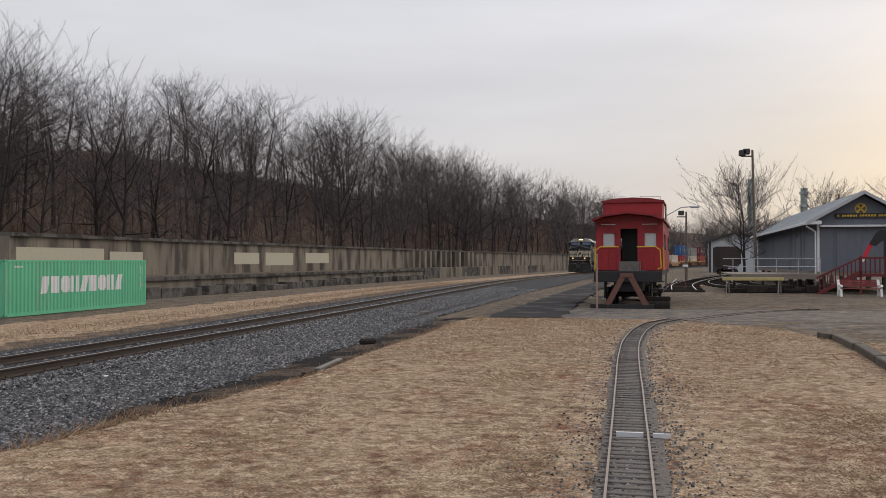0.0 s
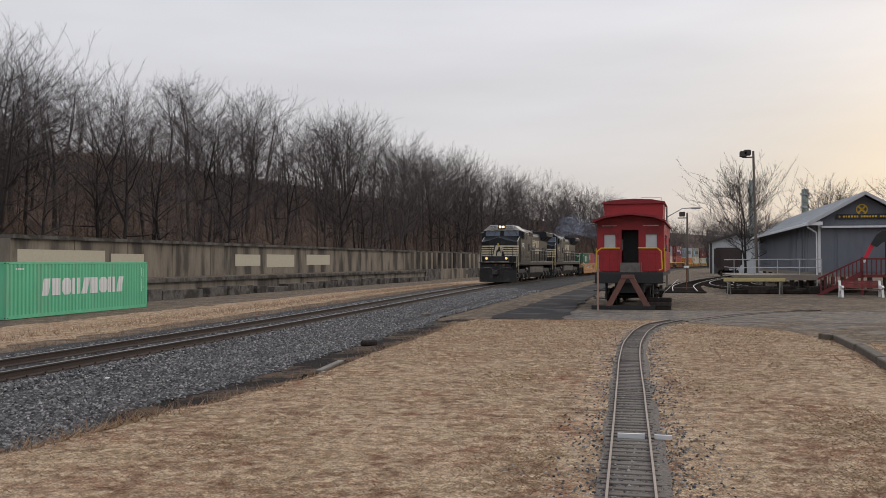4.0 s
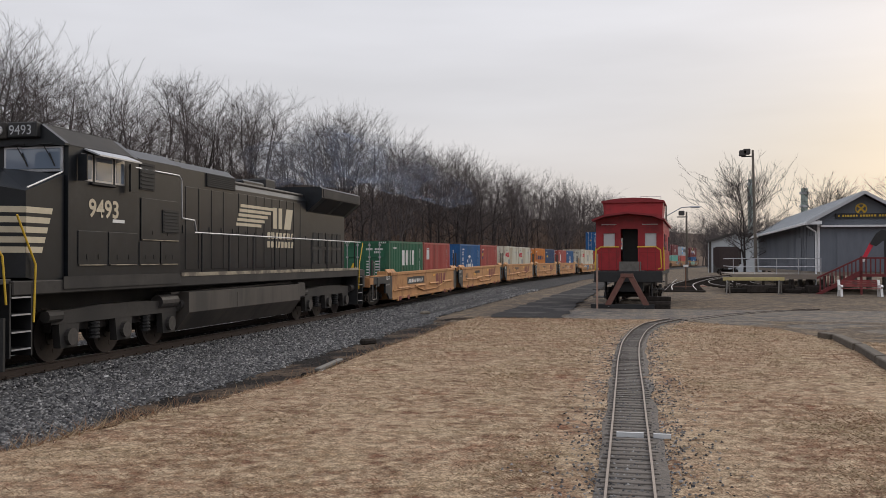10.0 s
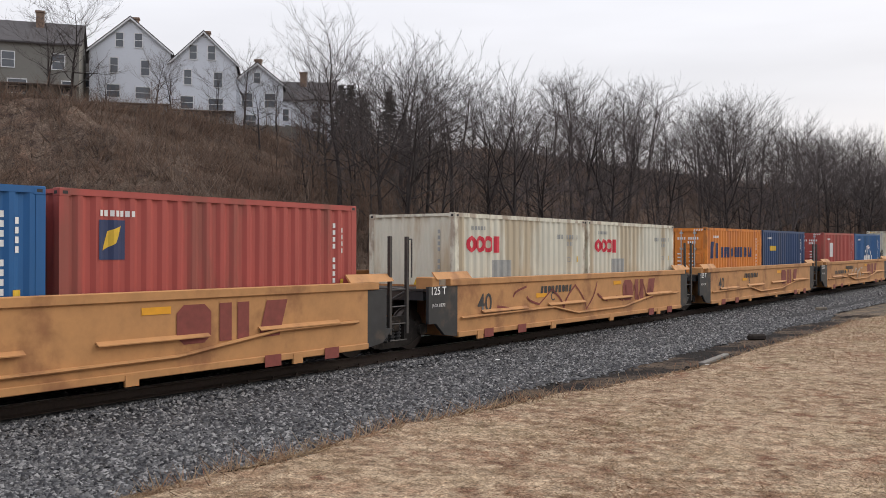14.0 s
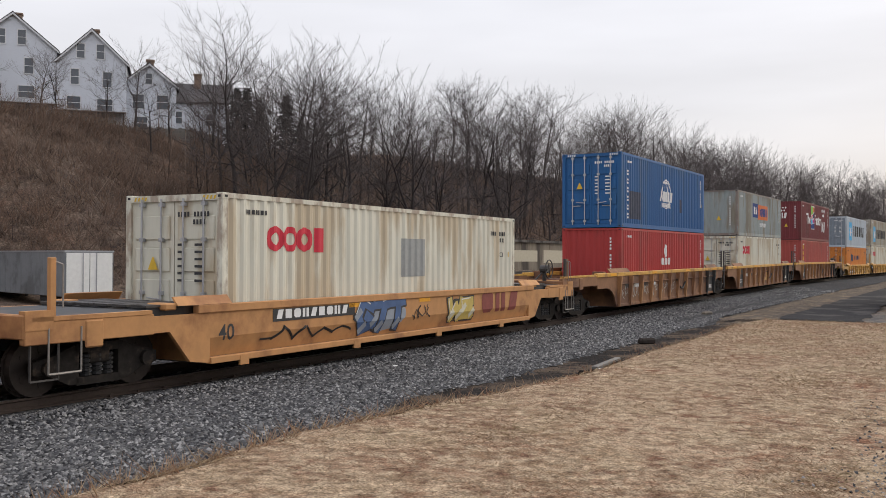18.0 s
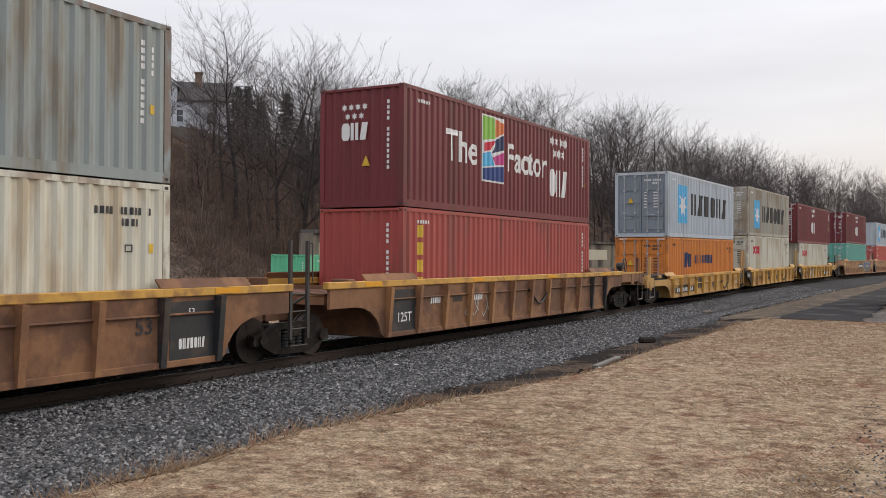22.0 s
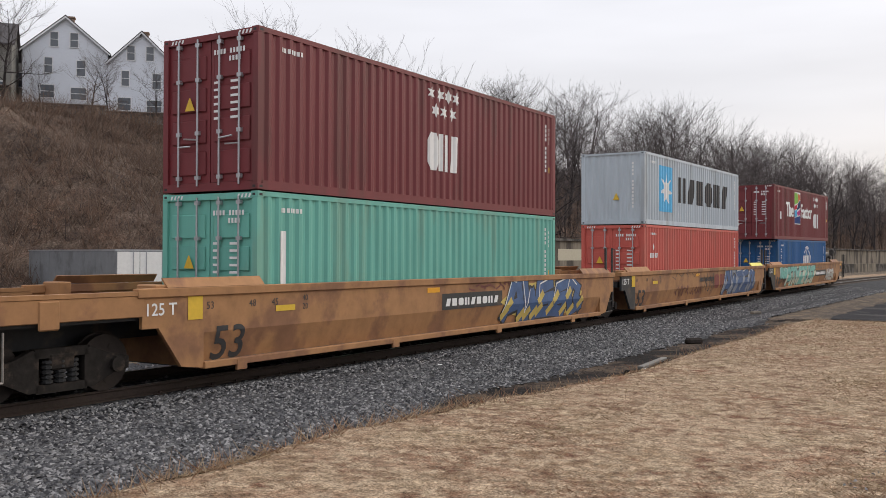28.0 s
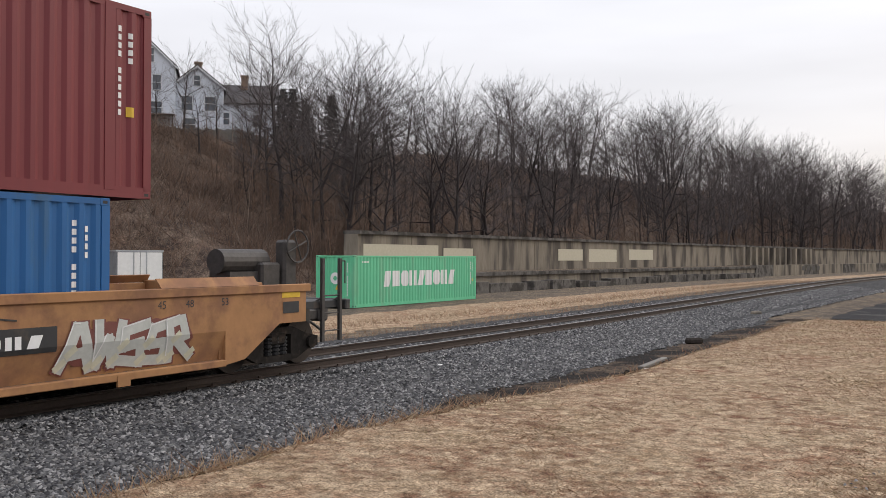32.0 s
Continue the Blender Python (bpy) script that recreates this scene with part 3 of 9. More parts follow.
                bar(bm, (sx * 0.78, y - d * 0.03, H * 0.29), (sx * 0.45, y - d * 0.035, H * 0.29), 0.016, 5)
                part("door_handle", bm, M_GALV, door)
            for nm, z0, z1 in (("door_header", H - 0.13, H - 0.015), ("door_sill", 0.0, 0.15)):
                bm = BM()
                box(bm, -W + 0.1, min(y, y + d * 0.07), z0, W - 0.1, max(y, y + d * 0.07), z1)
                part(nm, bm, MF, c)
            bm = BM()
            for sx in (1, -1):
                for i in range(4):
                    x = sx * (1.0 - 0.09 * i)
                    vs = [bm.verts.new((x + a, y - d * 0.006, H - 0.11 + b)) for a, b in ((0, 0), (0.045, 0), (0.075, 0.07), (0.03, 0.07))]
                    bm.faces.new(vs)
            part("hazard_stripes", bm, M_LOGO["yellow"] if look_ in ("cream", "grey") else M_WTEXT, c)["kind"] = "stuff"
        else:
            bm = BM()
            us = breaks(-1.09, 1.09)
            lo = [bm.verts.new((u, y + d * (0.02 + dent(u)), 0.15)) for u in us]
            hi = [bm.verts.new((u, y + d * (0.02 + dent(u)), H - 0.06)) for u in us]
            for i in range(len(us) - 1):
                q = (lo[i], lo[i + 1], hi[i + 1], hi[i])
                bm.faces.new(q if d > 0 else q[::-1])
            part("end_panel", bm, M, c)
            for z0, z1 in ((0.0, 0.15), (H - 0.07, H - 0.01)):
                bm = BM()
                box(bm, -W + 0.1, min(y, y + d * 0.06), z0, W - 0.1, max(y, y + d * 0.06), z1)
                part("end_rail", bm, MF, c)
    small_marks(c, L, H, marks)
    if not doors:
        bm = BM()
        for i in range(13):
            if i != 4:
                bm.faces.new([bm.verts.new((0.74 + u, 0.012, H - 0.45 - i * 0.13 + w)) for u, w in ((0, 0), (0.07, 0), (0.07, 0.085), (0, 0.085))])
        part("end_code_mark", bm, M_LOGO[marks], c)["kind"] = "stuff"
        bm = BM()
        bm.faces.new([bm.verts.new((0.02 + u, 0.012, H * 0.34 + w)) for u, w in ((0, 0), (0.24, 0), (0.13, 0.24), (0.11, 0.24))])
        part("warning_triangle", bm, M_LOGO["yellow"], c)
    if doors:
        door_marks(c, H, marks)
    return c


# side markings; brand marks are plain shapes in their colours
S = 1.219


def logo_globe(c, y, z, k, colour="white", arcs_only=False):
    bm = BM()
    ring(bm, y, z + 0.12 * k, 0.62 * k, 0.56 * k, 22, 0.15 if arcs_only else 0, math.pi - 0.15 if arcs_only else 2 * math.pi)
    ring(bm, y, z + 0.12 * k, 0.26 * k, 0.21 * k, 14, 0, math.pi if arcs_only else 2 * math.pi, 2.1)
    if not arcs_only:
        rect(bm, y - 0.5 * k, z + 0.55 * k, 1.0 * k, 0.05 * k)
    mark("globe_mark", bm, colour, c, S)
    bm = BM()
    blocks(bm, y - 0.85 * k, z - 0.2 * k, 1.75 * k, 0.42 * k, 5, 0.14, 0.3)
    if not arcs_only:
        blocks(bm, y - 0.75 * k, z - 0.45 * k, 1.5 * k, 0.2 * k, 8, 0.2, 0.3)
    mark("brand_mark", bm, colour, c, S)


def logo_star(c, y, z, k, text="black"):
    bm = BM()
    rect(bm, y, z, 1.45 * k, 1.75 * k)
    mark("star_panel", bm, "sky", c, S - 0.003)
    bm = BM()
    star(bm, y + 0.725 * k, z + 0.86 * k, 0.66 * k)
    mark("star_mark", bm, "white", c, S + 0.002)
    bm = BM()
    blocks(bm, y + 2.1 * k, z + 0.42 * k, 7.1 * k, 1.02 * k, 6, 0.2, 0.26)
    mark("brand_mark", bm, text, c, S)


def logo_rings(c, y, z, k):
    bm = BM()
    for i in range(3):
        ring(bm, y + 0.2 * k + 0.42 * k * i, z + 0.24 * k, 0.235 * k, 0.115 * k, 14)
    rect(bm, y + 1.36 * k, z, 0.3 * k, 0.47 * k)
    mark("ring_mark", bm, "red", c, S)


def logo_stars(c, y, z, k):
    bm = BM()
    for i, (a, b) in enumerate(((0, 0.42), (0.3, 0.42), (0.6, 0.42), (0.9, 0.42), (0.15, 0.1), (0.45, 0.1), (0.75, 0.1))):
        star(bm, y + 0.12 * k + a * k, z + 1.05 * k + b * k, 0.14 * k, 6, 0.5)
    mark("star_cluster", bm, "white", c, S)
    bm = BM()
    blocks(bm, y, z, 1.15 * k, 0.72 * k, 3, 0.1, 0.33)
    mark("brand_mark", bm, "white", c, S)


def slogan(c, y, z):
    mark("word_the", moved(word("The", 1.12, 0.022), y, z), "white", c, S)
    mark("word_factor", moved(word("Factor", 1.12, 0.022), y + 3.55, z), "white", c, S)
    p = y + 2.05
    bm = BM()
    rect(bm, p, z - 0.42, 1.38, 1.85)
    mark("emblem_panel", bm, "white", c, S - 0.002)
    for col, pts in (("royal", ((0.05, 0.0), (1.33, 0.0), (1.33, 0.5), (0.05, 0.35))), ("pink", ((0.75, 0.5), (1.33, 0.55), (1.33, 0.95), (0.62, 0.72))), ("sky", ((0.05, 0.38), (0.7, 0.48), (0.55, 0.9), (0.05, 0.8))), ("red", ((0.1, 0.86), (0.55, 0.95), (0.75, 1.25), (0.1, 1.12))),
                     ("navy", ((0.6, 0.85), (1.33, 1.02), (1.33, 1.5), (0.85, 1.3))), ("green", ((0.05, 1.2), (0.78, 1.32), (0.7, 1.95), (0.05, 1.95))), ("orange", ((0.82, 1.36), (1.33, 1.55), (1.3, 1.85), (0.75, 1.95)))):
        bm = BM()
        flat(bm, [(p + u, z - 0.37 + v * 0.9) for u, v in pts])
        mark("colour_patch", bm, col, c, S + 0.001)


def plate(c, y, z, w, h, colour, name="painted_panel", lift=0.0):
    bm = BM()
    rect(bm, y, z, w, h)
    mark(name, bm, colour, c, S + lift)


def vertical_bars(c, y, z, n, colour="white", h=0.26):
    bm = BM()
    for i in range(n):
        rect(bm, y, z - i * h * 1.3, 0.2, h * 0.28), rect(bm, y, z - i * h * 1.3 + h * 0.5, 0.2, h * 0.25), rect(bm, y + 0.07, z - i * h * 1.3 + 0.04, 0.05, h * 0.8)
    mark("vertical_mark", bm, colour, c, S)


FT20, FT40, FT45, LOW, HIGH, SHRINK = 6.058, 12.192, 13.716, 2.591, 2.896, 0.98


def make_load():
    """The containers of each car, front to rear: (car, offset along, level, thing)."""
    out = {}

    def put(u, y, z, c):
        out.setdefault(u, []).append((c, y, z))
        return c

    b1, b2 = LOW + 0.03, HIGH + 0.03
    c = put(1, 0, 0, container(FT20, LOW, "green", "dark green steel container with white blocks in a well car"))
    bm = BM()
    blocks(bm, 2.2, 0.55 + 0.9, 2.3, 0.72, 4, 0.15, 0.3)
    mark("brand_mark", bm, "white", c, S)
    c = put(1, FT20 + 0.07, 0, container(FT20, LOW, "brick", "brick-red steel container in a tan well car", doors=False))
    bm = BM()
    rect(bm, 0.7, 1.7, 0.5, 0.5)
    mark("logo_panel", bm, "white", c, S)
    c = put(2, 0, 0, container(FT20, LOW, "blue", "blue steel container with white globe mark", doors=False))
    logo_globe(c, 2.75, 1.1, 1.1, arcs_only=True)
    vertical_bars(c, 0.75, 1.9, 5)
    c = put(2, FT20 + 0.07, 0, container(FT20, LOW, "brick", "brick-red steel container with small logo panel", doors=False))
    plate(c, 0.6, 1.62, 0.44, 0.56, "navy", "logo_panel")
    bm = BM()
    flat(bm, [(0.67, 1.75), (0.87, 1.85), (0.97, 2.1), (0.75, 2.02)])
    mark("logo_leaf", bm, "yellow", c, S + 0.003)
    for k in range(2):
        c = put(3, k * (FT20 + 0.07), 0, container(FT20, LOW, "cream", "cream steel container with red ring marks and rust streaks", doors=False, rusty=True, marks="grey"))
        logo_rings(c, 0.5, 1.72, 0.8)
        plate(c, 1.5, 0.95, 0.85, 0.6, "grey", "repair_patch")
    c = put(4, 0, 0, container(FT20, LOW, "orange", "orange steel container with navy block marks", rusty=True))
    bm = BM()
    flat(bm, [(0.3, 1.5), (0.62, 1.5), (0.8, 2.1), (0.48, 2.1)])
    rect(bm, 0.85, 1.5, 0.25, 0.55)
    blocks(bm, 1.4, 1.52, 3.6, 0.38, 10, 0.25, 0.28)
    mark("brand_mark", bm, "navy", c, S)
    c = put(4, FT20 + 0.07, 0, container(FT20, LOW, "deep_blue", "dark blue steel container with small yellow mark", doors=False))
    plate(c, 0.9, 1.75, 0.9, 0.2, "yellow", "brand_bar")
    c = put(5, 0, 0, container(FT20, LOW, "brick", "faded red steel container in a tan well car"))
    plate(c, 1.1, 1.4, 0.6, 0.7, "white", "logo_panel")
    c = put(5, FT20 + 0.07, 0, container(FT20, LOW, "blue", "blue steel container with white globe mark", doors=False))
    logo_globe(c, 3.0, 1.15, 1.1, arcs_only=True)
    c = put(6, 0, 0, container(FT40, HIGH, "cream", "long cream steel container with red ring marks", rusty=True, marks="black"))
    logo_rings(c, 1.25, 1.85, 1.05)
    plate(c, 6.0, 1.3, 1.1, 0.9, "grey", "faded_patch")
    c = put(7, 0, 0, container(FT40, HIGH, "red", "bright red steel container below a blue one", doors=False))
    bm = BM()
    ring(bm, 5.75, 2.02, 0.22, 0.02, 18, sq=1.3)
    blocks(bm, 5.05, 1.42, 1.4, 0.3, 8, 0.2, 0.25)
    mark("brand_mark", bm, "white", c, S)
    c = put(7, 0, b2, container(FT40, HIGH, "blue", "blue steel container with white globe mark, stacked on top"))
    logo_globe(c, 5.85, 1.45, 1.05)
    vertical_bars(c, 0.62, 2.05, 6)
    plate(c, 1.0, 0.35, 1.4, 1.1, "smoke", "scuffed_patch", -0.003)
    plate(c, 8.0, 0.85, 0.3, 0.6, "smoke", "scuffed_patch", -0.003)
    c = put(8, 0, 0, container(FT40, HIGH, "cream", "cream steel container with red ring marks below another", rusty=True, marks="black"))
    logo_rings(c, 1.25, 1.85, 1.05)
    c = put(8, 0, b2, container(FT40, LOW, "grey", "weathered grey steel container with rust stains, stacked on top", doors=False, rusty=True))
    plate(c, 3.8, 1.15, 1.3, 0.85, "royal", "brand_panel"), plate(c, 5.15, 1.05, 2.75, 0.9, "orange", "brand_panel")
    bm = BM()
    blocks(bm, 3.95, 1.35, 1.05, 0.45, 3, 0.2, 0.26), blocks(bm, 5.6, 0.6, 1.7, 0.25, 8, 0.2, 0.28)
    mark("brand_mark", bm, "white", c, S + 0.003)
    bm = BM()
    blocks(bm, 5.3, 1.25, 2.4, 0.5, 8, 0.2, 0.26)
    mark("brand_mark", bm, "royal", c, S + 0.003)
    c = put(9, 0, 0, container(FT40, HIGH, "brick", "faded red steel container below a maroon one", doors=False))
    plate(c, 4.75, 0.5, 0.55, 0.6, "smoke", "scuffed_patch", -0.003)
    for k in range(4):
        plate(c, 0.66, 2.2 - k * 0.42, 0.3, 0.3, "yellow", "brand_block")
    c = put(9, 0, b2, container(FT40, HIGH, "maroon", "maroon steel container with slogan and coloured emblem", doors=False))
    slogan(c, 2.0, 1.3)
    bm = BM()
    for i, (u, w) in enumerate(((0, 0.42), (0.2, 0.42), (0.4, 0.42), (0.6, 0.42), (0.1, 0.2), (0.3, 0.2), (0.5, 0.2))):
        star(bm, u - 0.5, 2.0 + w, 0.09, 6, 0.5)
    blocks(bm, -0.58, 1.62, 0.8, 0.42, 3, 0.1)
    for v in bm.verts:
        v.co = (v.co.y, 0.012, v.co.z)
    part("end_brand_mark", bm, M_WTEXT, c)["kind"] = "stuff"
    logo_stars(c, 8.75, 0.75, 1.2)
    c = put(10, 0, 0, container(FT40, LOW, "orange", "orange steel container with navy block marks below another", rusty=True, marks="black"))
    bm = BM()
    flat(bm, [(2.5, 1.22), (3.0, 1.22), (3.2, 1.92), (2.7, 1.92)])
    rect(bm, 3.25, 1.24, 0.4, 0.62)
    blocks(bm, 4.4, 1.38, 3.3, 0.42, 11, 0.25, 0.26)
    mark("brand_mark", bm, "navy", c, S)
    c = put(10, 0, b1, container(FT40, HIGH, "silver", "blue-grey steel container with white star panel, stacked on top"))
    logo_star(c, 1.6, 0.65, 1.0)
    c = put(11, 0, 0, container(FT40, HIGH, "cream", "cream steel container with red ring marks and dents", rusty=True, marks="black"))
    logo_rings(c, 1.25, 1.8, 1.05)
    c = put(11, 0, b2, container(FT40, HIGH, "khaki", "weathered khaki steel container with star panel, rust streaked", rusty=True))
    logo_star(c, 1.6, 0.45, 0.98)
    c = put(12, 0, 0, container(FT40, LOW, "cream", "cream steel container with red ring marks", doors=False, rusty=True, marks="grey"))
    logo_rings(c, 1.25, 1.6, 1.0)
    c = put(12, -0.6, b1, container(FT45, HIGH, "maroon", "long maroon steel container with white stars, stacked on top", over=0.76))
    logo_stars(c, 5.5, 0.8, 1.2)
    c = put(13, 0, 0, container(FT40, HIGH, "teal", "pale teal steel container below a maroon one", marks="white"))
    plate(c, 0.6, 0.5, 0.18, 1.7, "white", "white_band")
    c = put(13, 0, b2, container(FT40, HIGH, "maroon", "maroon steel container with white stars, stacked on top"))
    logo_stars(c, 5.5, 0.8, 1.2)
    c = put(14, 0, 0, container(FT40, HIGH, "coral", "salmon red steel container with small white mark"))
    bm = BM()
    ring(bm, 0.95, 2.1, 0.11, 0.02, 12, sq=1.2), blocks(bm, 0.55, 1.7, 0.85, 0.18, 8, 0.2, 0.25)
    mark("brand_mark", bm, "white", c, S)
    c = put(14, 0, b2, container(FT40, LOW, "silver", "pale grey steel container with white star panel, stacked on top", doors=False))
    logo_star(c, 1.6, 0.5, 0.98)
    c = put(15, 0, 0, container(FT40, LOW, "blue", "blue steel container with white globe mark below another"))
    logo_globe(c, 6.9, 1.45, 1.1, arcs_only=True)
    vertical_bars(c, 0.62, 1.9, 5)
    c = put(15, -0.76, b1, container(FT45, HIGH, "maroon", "long maroon steel container with slogan and emblem, stacked on top", over=0.76))
    slogan(c, 2.5, 1.3)
    bm = word("45", 0.42, 0.008)
    for v in bm.verts:
        v.co = (v.co.y - 1.02, -0.013, v.co.z + 0.72)
    part("door_number", bm, M_WTEXT, c)
    logo_stars(c, 9.4, 0.75, 1.2)
    plate(c, 1.15, 1.1, 0.35, 0.4, "white", "notice_panel")
    return out


LOAD = make_load()

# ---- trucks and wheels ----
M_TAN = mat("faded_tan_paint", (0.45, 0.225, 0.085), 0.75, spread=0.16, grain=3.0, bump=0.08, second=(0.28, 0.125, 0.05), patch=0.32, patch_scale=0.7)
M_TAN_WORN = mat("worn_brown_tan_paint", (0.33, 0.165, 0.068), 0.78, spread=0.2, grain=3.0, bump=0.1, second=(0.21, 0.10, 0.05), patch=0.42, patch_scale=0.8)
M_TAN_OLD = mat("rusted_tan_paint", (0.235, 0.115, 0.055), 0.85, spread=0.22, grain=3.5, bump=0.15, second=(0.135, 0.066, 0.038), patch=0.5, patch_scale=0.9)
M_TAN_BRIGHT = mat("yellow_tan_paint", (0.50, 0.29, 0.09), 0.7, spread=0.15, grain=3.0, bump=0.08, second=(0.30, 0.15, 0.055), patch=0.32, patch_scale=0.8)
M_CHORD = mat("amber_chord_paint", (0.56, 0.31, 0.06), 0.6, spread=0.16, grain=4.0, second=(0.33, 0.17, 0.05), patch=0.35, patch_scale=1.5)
M_ENDBLACK = mat("black_end_paint", (0.022, 0.023, 0.025), 0.6, spread=0.3, grain=4.0, second=(0.06, 0.045, 0.035), patch=0.3, patch_scale=1.5)
M_GRAF = {"teal": mat("teal_spray_paint", (0.16, 0.42, 0.36), 0.6, spread=0.25, grain=3), "blue": mat("blue_spray_paint", (0.05, 0.10, 0.22), 0.6, spread=0.3, grain=3), "cream": mat("cream_spray_paint", (0.52, 0.50, 0.38), 0.6, spread=0.2, grain=3),
          "dark": mat("black_spray_paint", (0.03, 0.028, 0.028), 0.6), "white": mat("white_spray_paint", (0.62, 0.62, 0.60), 0.6), "mustard": mat("mustard_spray_paint", (0.50, 0.38, 0.10), 0.6, spread=0.2, grain=3), "ice": mat("grey_blue_spray_paint", (0.24, 0.27, 0.31), 0.6, spread=0.2, grain=3), "maroon": mat("maroon_spray_paint", (0.16, 0.05, 0.04), 0.65), "pale": mat("pale_spray_paint", (0.45, 0.46, 0.43), 0.6)}
M_REDSTEN = mat("maroon_stencil", (0.20, 0.045, 0.035), 0.7, spread=0.2)
M_STIRRUP = mat("worn_wire_iron", (0.26, 0.24, 0.22), 0.5, 0.5, spread=0.2, grain=20)
M_AMBERTAPE = mat("amber_reflective_tape", (0.72, 0.33, 0.015), 0.45, spread=0.1)
M_LIME = mat("lime_yellow_paint", (0.62, 0.58, 0.04), 0.55, spread=0.15, grain=4)
WHEELS = []


M_TRUCK = mat("greasy_cast_steel", (0.024, 0.021, 0.019), 0.75, spread=0.4, grain=8, bump=0.2, second=(0.05, 0.038, 0.03), patch=0.3, patch_scale=4)
dull(M_TRUCK)


def wheel(parent, y, r=0.42, gauge=0.75, z=None):
    """A wheelset: two flanged wheels on an axle, turning about x at its own origin."""
    bm = BM()
    for sx in (1, -1):
        x = sx * gauge
        for a, b, ra, rb in ((x - 0.065, x + 0.065, r, r), (x - sx * 0.085 - 0.015, x - sx * 0.085 + 0.015, r + 0.03, r + 0.03)):
            bar(bm, (a, 0, 0), (b, 0, 0), ra, 24, 0, rb)
        bar(bm, (x + sx * 0.065, 0, 0), (x + sx * 0.085, 0, 0), r * 0.34, 12)
        for k in range(5):
            an = 2 * math.pi * k / 5
            c, s = math.cos(an) * r * 0.62, math.sin(an) * r * 0.62
            bar(bm, (x + sx * 0.066, c, s), (x + sx * 0.074, c, s), r * 0.13, 8)
    bar(bm, (-gauge, 0, 0), (gauge, 0, 0), 0.09, 10)
    bar(bm, (-1.05, 0, 0), (1.05, 0, 0), 0.07, 10)
    ob = part("wheelset", bm, M_WHEEL, parent)
    ob.location = (0, y, r if z is None else z)
    WHEELS.append((ob, r))
    return ob


def coil_mesh(turns=5, pitch=0.068, r=0.088, sides=9):
    """A stack of thick spring turns as one turned shape."""
    prof = []
    for i in range(turns):
        prof += [(r * 0.72, i * pitch), (r, i * pitch + 0.014), (r, i * pitch + 0.042), (r * 0.72, i * pitch + 0.056)]
    V = [(q * math.cos(2 * math.pi * j / sides), q * math.sin(2 * math.pi * j / sides), z) for q, z in prof for j in range(sides)]
    F = [(i * sides + j, i * sides + (j + 1) % sides, (i + 1) * sides + (j + 1) % sides, (i + 1) * sides + j) for i in range(len(prof) - 1) for j in range(sides)]
    me = bpy.data.meshes.new("spring")
    me.from_pydata(V, [], F)
    me.materials.append(M_BLACK)
    return me


COIL = coil_mesh()


def truck(parent, y):
    """A two-axle freight truck with cast side frames, its centre at y."""
    bm = BM()
    box(bm, -1.1, -0.2, 0.42, 1.1, 0.2, 0.66, bev=0.03)
    t = part("truck", bm, M_TRUCK, parent)
    t.location = (0, y, 0)
    for sx in (1, -1):
        x = sx * 1.02
        a, b = x - 0.06, x + 0.06
        bm = BM()
        outline = [(-1.12, 0.52), (-1.12, 0.34), (-0.86, 0.30), (-0.52, 0.14), (0.52, 0.14), (0.86, 0.30), (1.12, 0.34), (1.12, 0.52), (0.75, 0.60), (0.45, 0.72), (-0.45, 0.72), (-0.75, 0.60)]
        inner = [(-0.30, 0.24), (0.30, 0.24), (0.30, 0.58), (-0.30, 0.58)]
        prism(bm, outline[:4] + [(-0.36, 0.14), (-0.36, 0.66), (-0.45, 0.72), (-0.75, 0.60)], "x", a, b)
        prism(bm, [(0.36, 0.14), (0.52, 0.14), (0.86, 0.30), (1.12, 0.34), (1.12, 0.52), (0.75, 0.60), (0.45, 0.72), (0.36, 0.66)], "x", a, b)
        box(bm, a, -0.40, 0.12, b, 0.40, 0.24)
        box(bm, a, -0.42, 0.60, b, 0.42, 0.73)
        part("side_frame", bm, M_TRUCK, t)
        for k in (-0.2, 0.0, 0.2):
            sp = new("spring", COIL)
            sp.parent = t
            sp.location = (x, k, 0.24)
        for k in (-0.89, 0.89):
            bm = BM()
            bar(bm, (x - sx * 0.02, k, 0.42), (x + sx * 0.13, k, 0.42), 0.115, 12)
            part("bearing_cap", bm, M_TRUCK, t)
    for k in (-0.89, 0.89):
        wheel(t, k)
    return t


def coupler(parent, y, d):
    bm = BM()
    box(bm, -0.13, min(y, y + d * 0.75), 0.72, 0.13, max(y, y + d * 0.75), 0.92, bev=0.02)
    box(bm, -0.2, min(y + d * 0.55, y + d * 0.85), 0.68, 0.2, max(y + d * 0.55, y + d * 0.85), 1.0, bev=0.04)
    bar(bm, (0.35, y, 0.75), (0.2, y + d * 0.7, 0.45), 0.03, 6)
    part("coupler", bm, M_STEEL, parent)


SIDE = {"fold": -9.0, "low": -10.0, "tuck": 0.0}


def on_side(bm, x):
    """Lay a flat drawing on a car's side, over the crease below which the sheet leans in."""
    f = SIDE["fold"]
    if SIDE["tuck"]:
        bmesh.ops.bisect_plane(bm, geom=bm.verts[:] + bm.edges[:] + bm.faces[:], plane_co=(0, 0, f), plane_no=(0, 0, 1), dist=1e-5)
    for v in bm.verts:
        v.co.x = x - SIDE["tuck"] * max(0.0, f - v.co.z) / (f - SIDE["low"])
    return bm


def side_word(car, text, y, z, size, m, x, name="stencil"):
    part(name, on_side(moved(word(text, size, 0.012 * size if size > 0.2 else 0.0), y, z), x), m, car)


def side_rect(car, y, z, w, h, m, x, name="painted_panel"):
    part(name, on_side(rect(BM(), y, z, w, h), x), m, car)


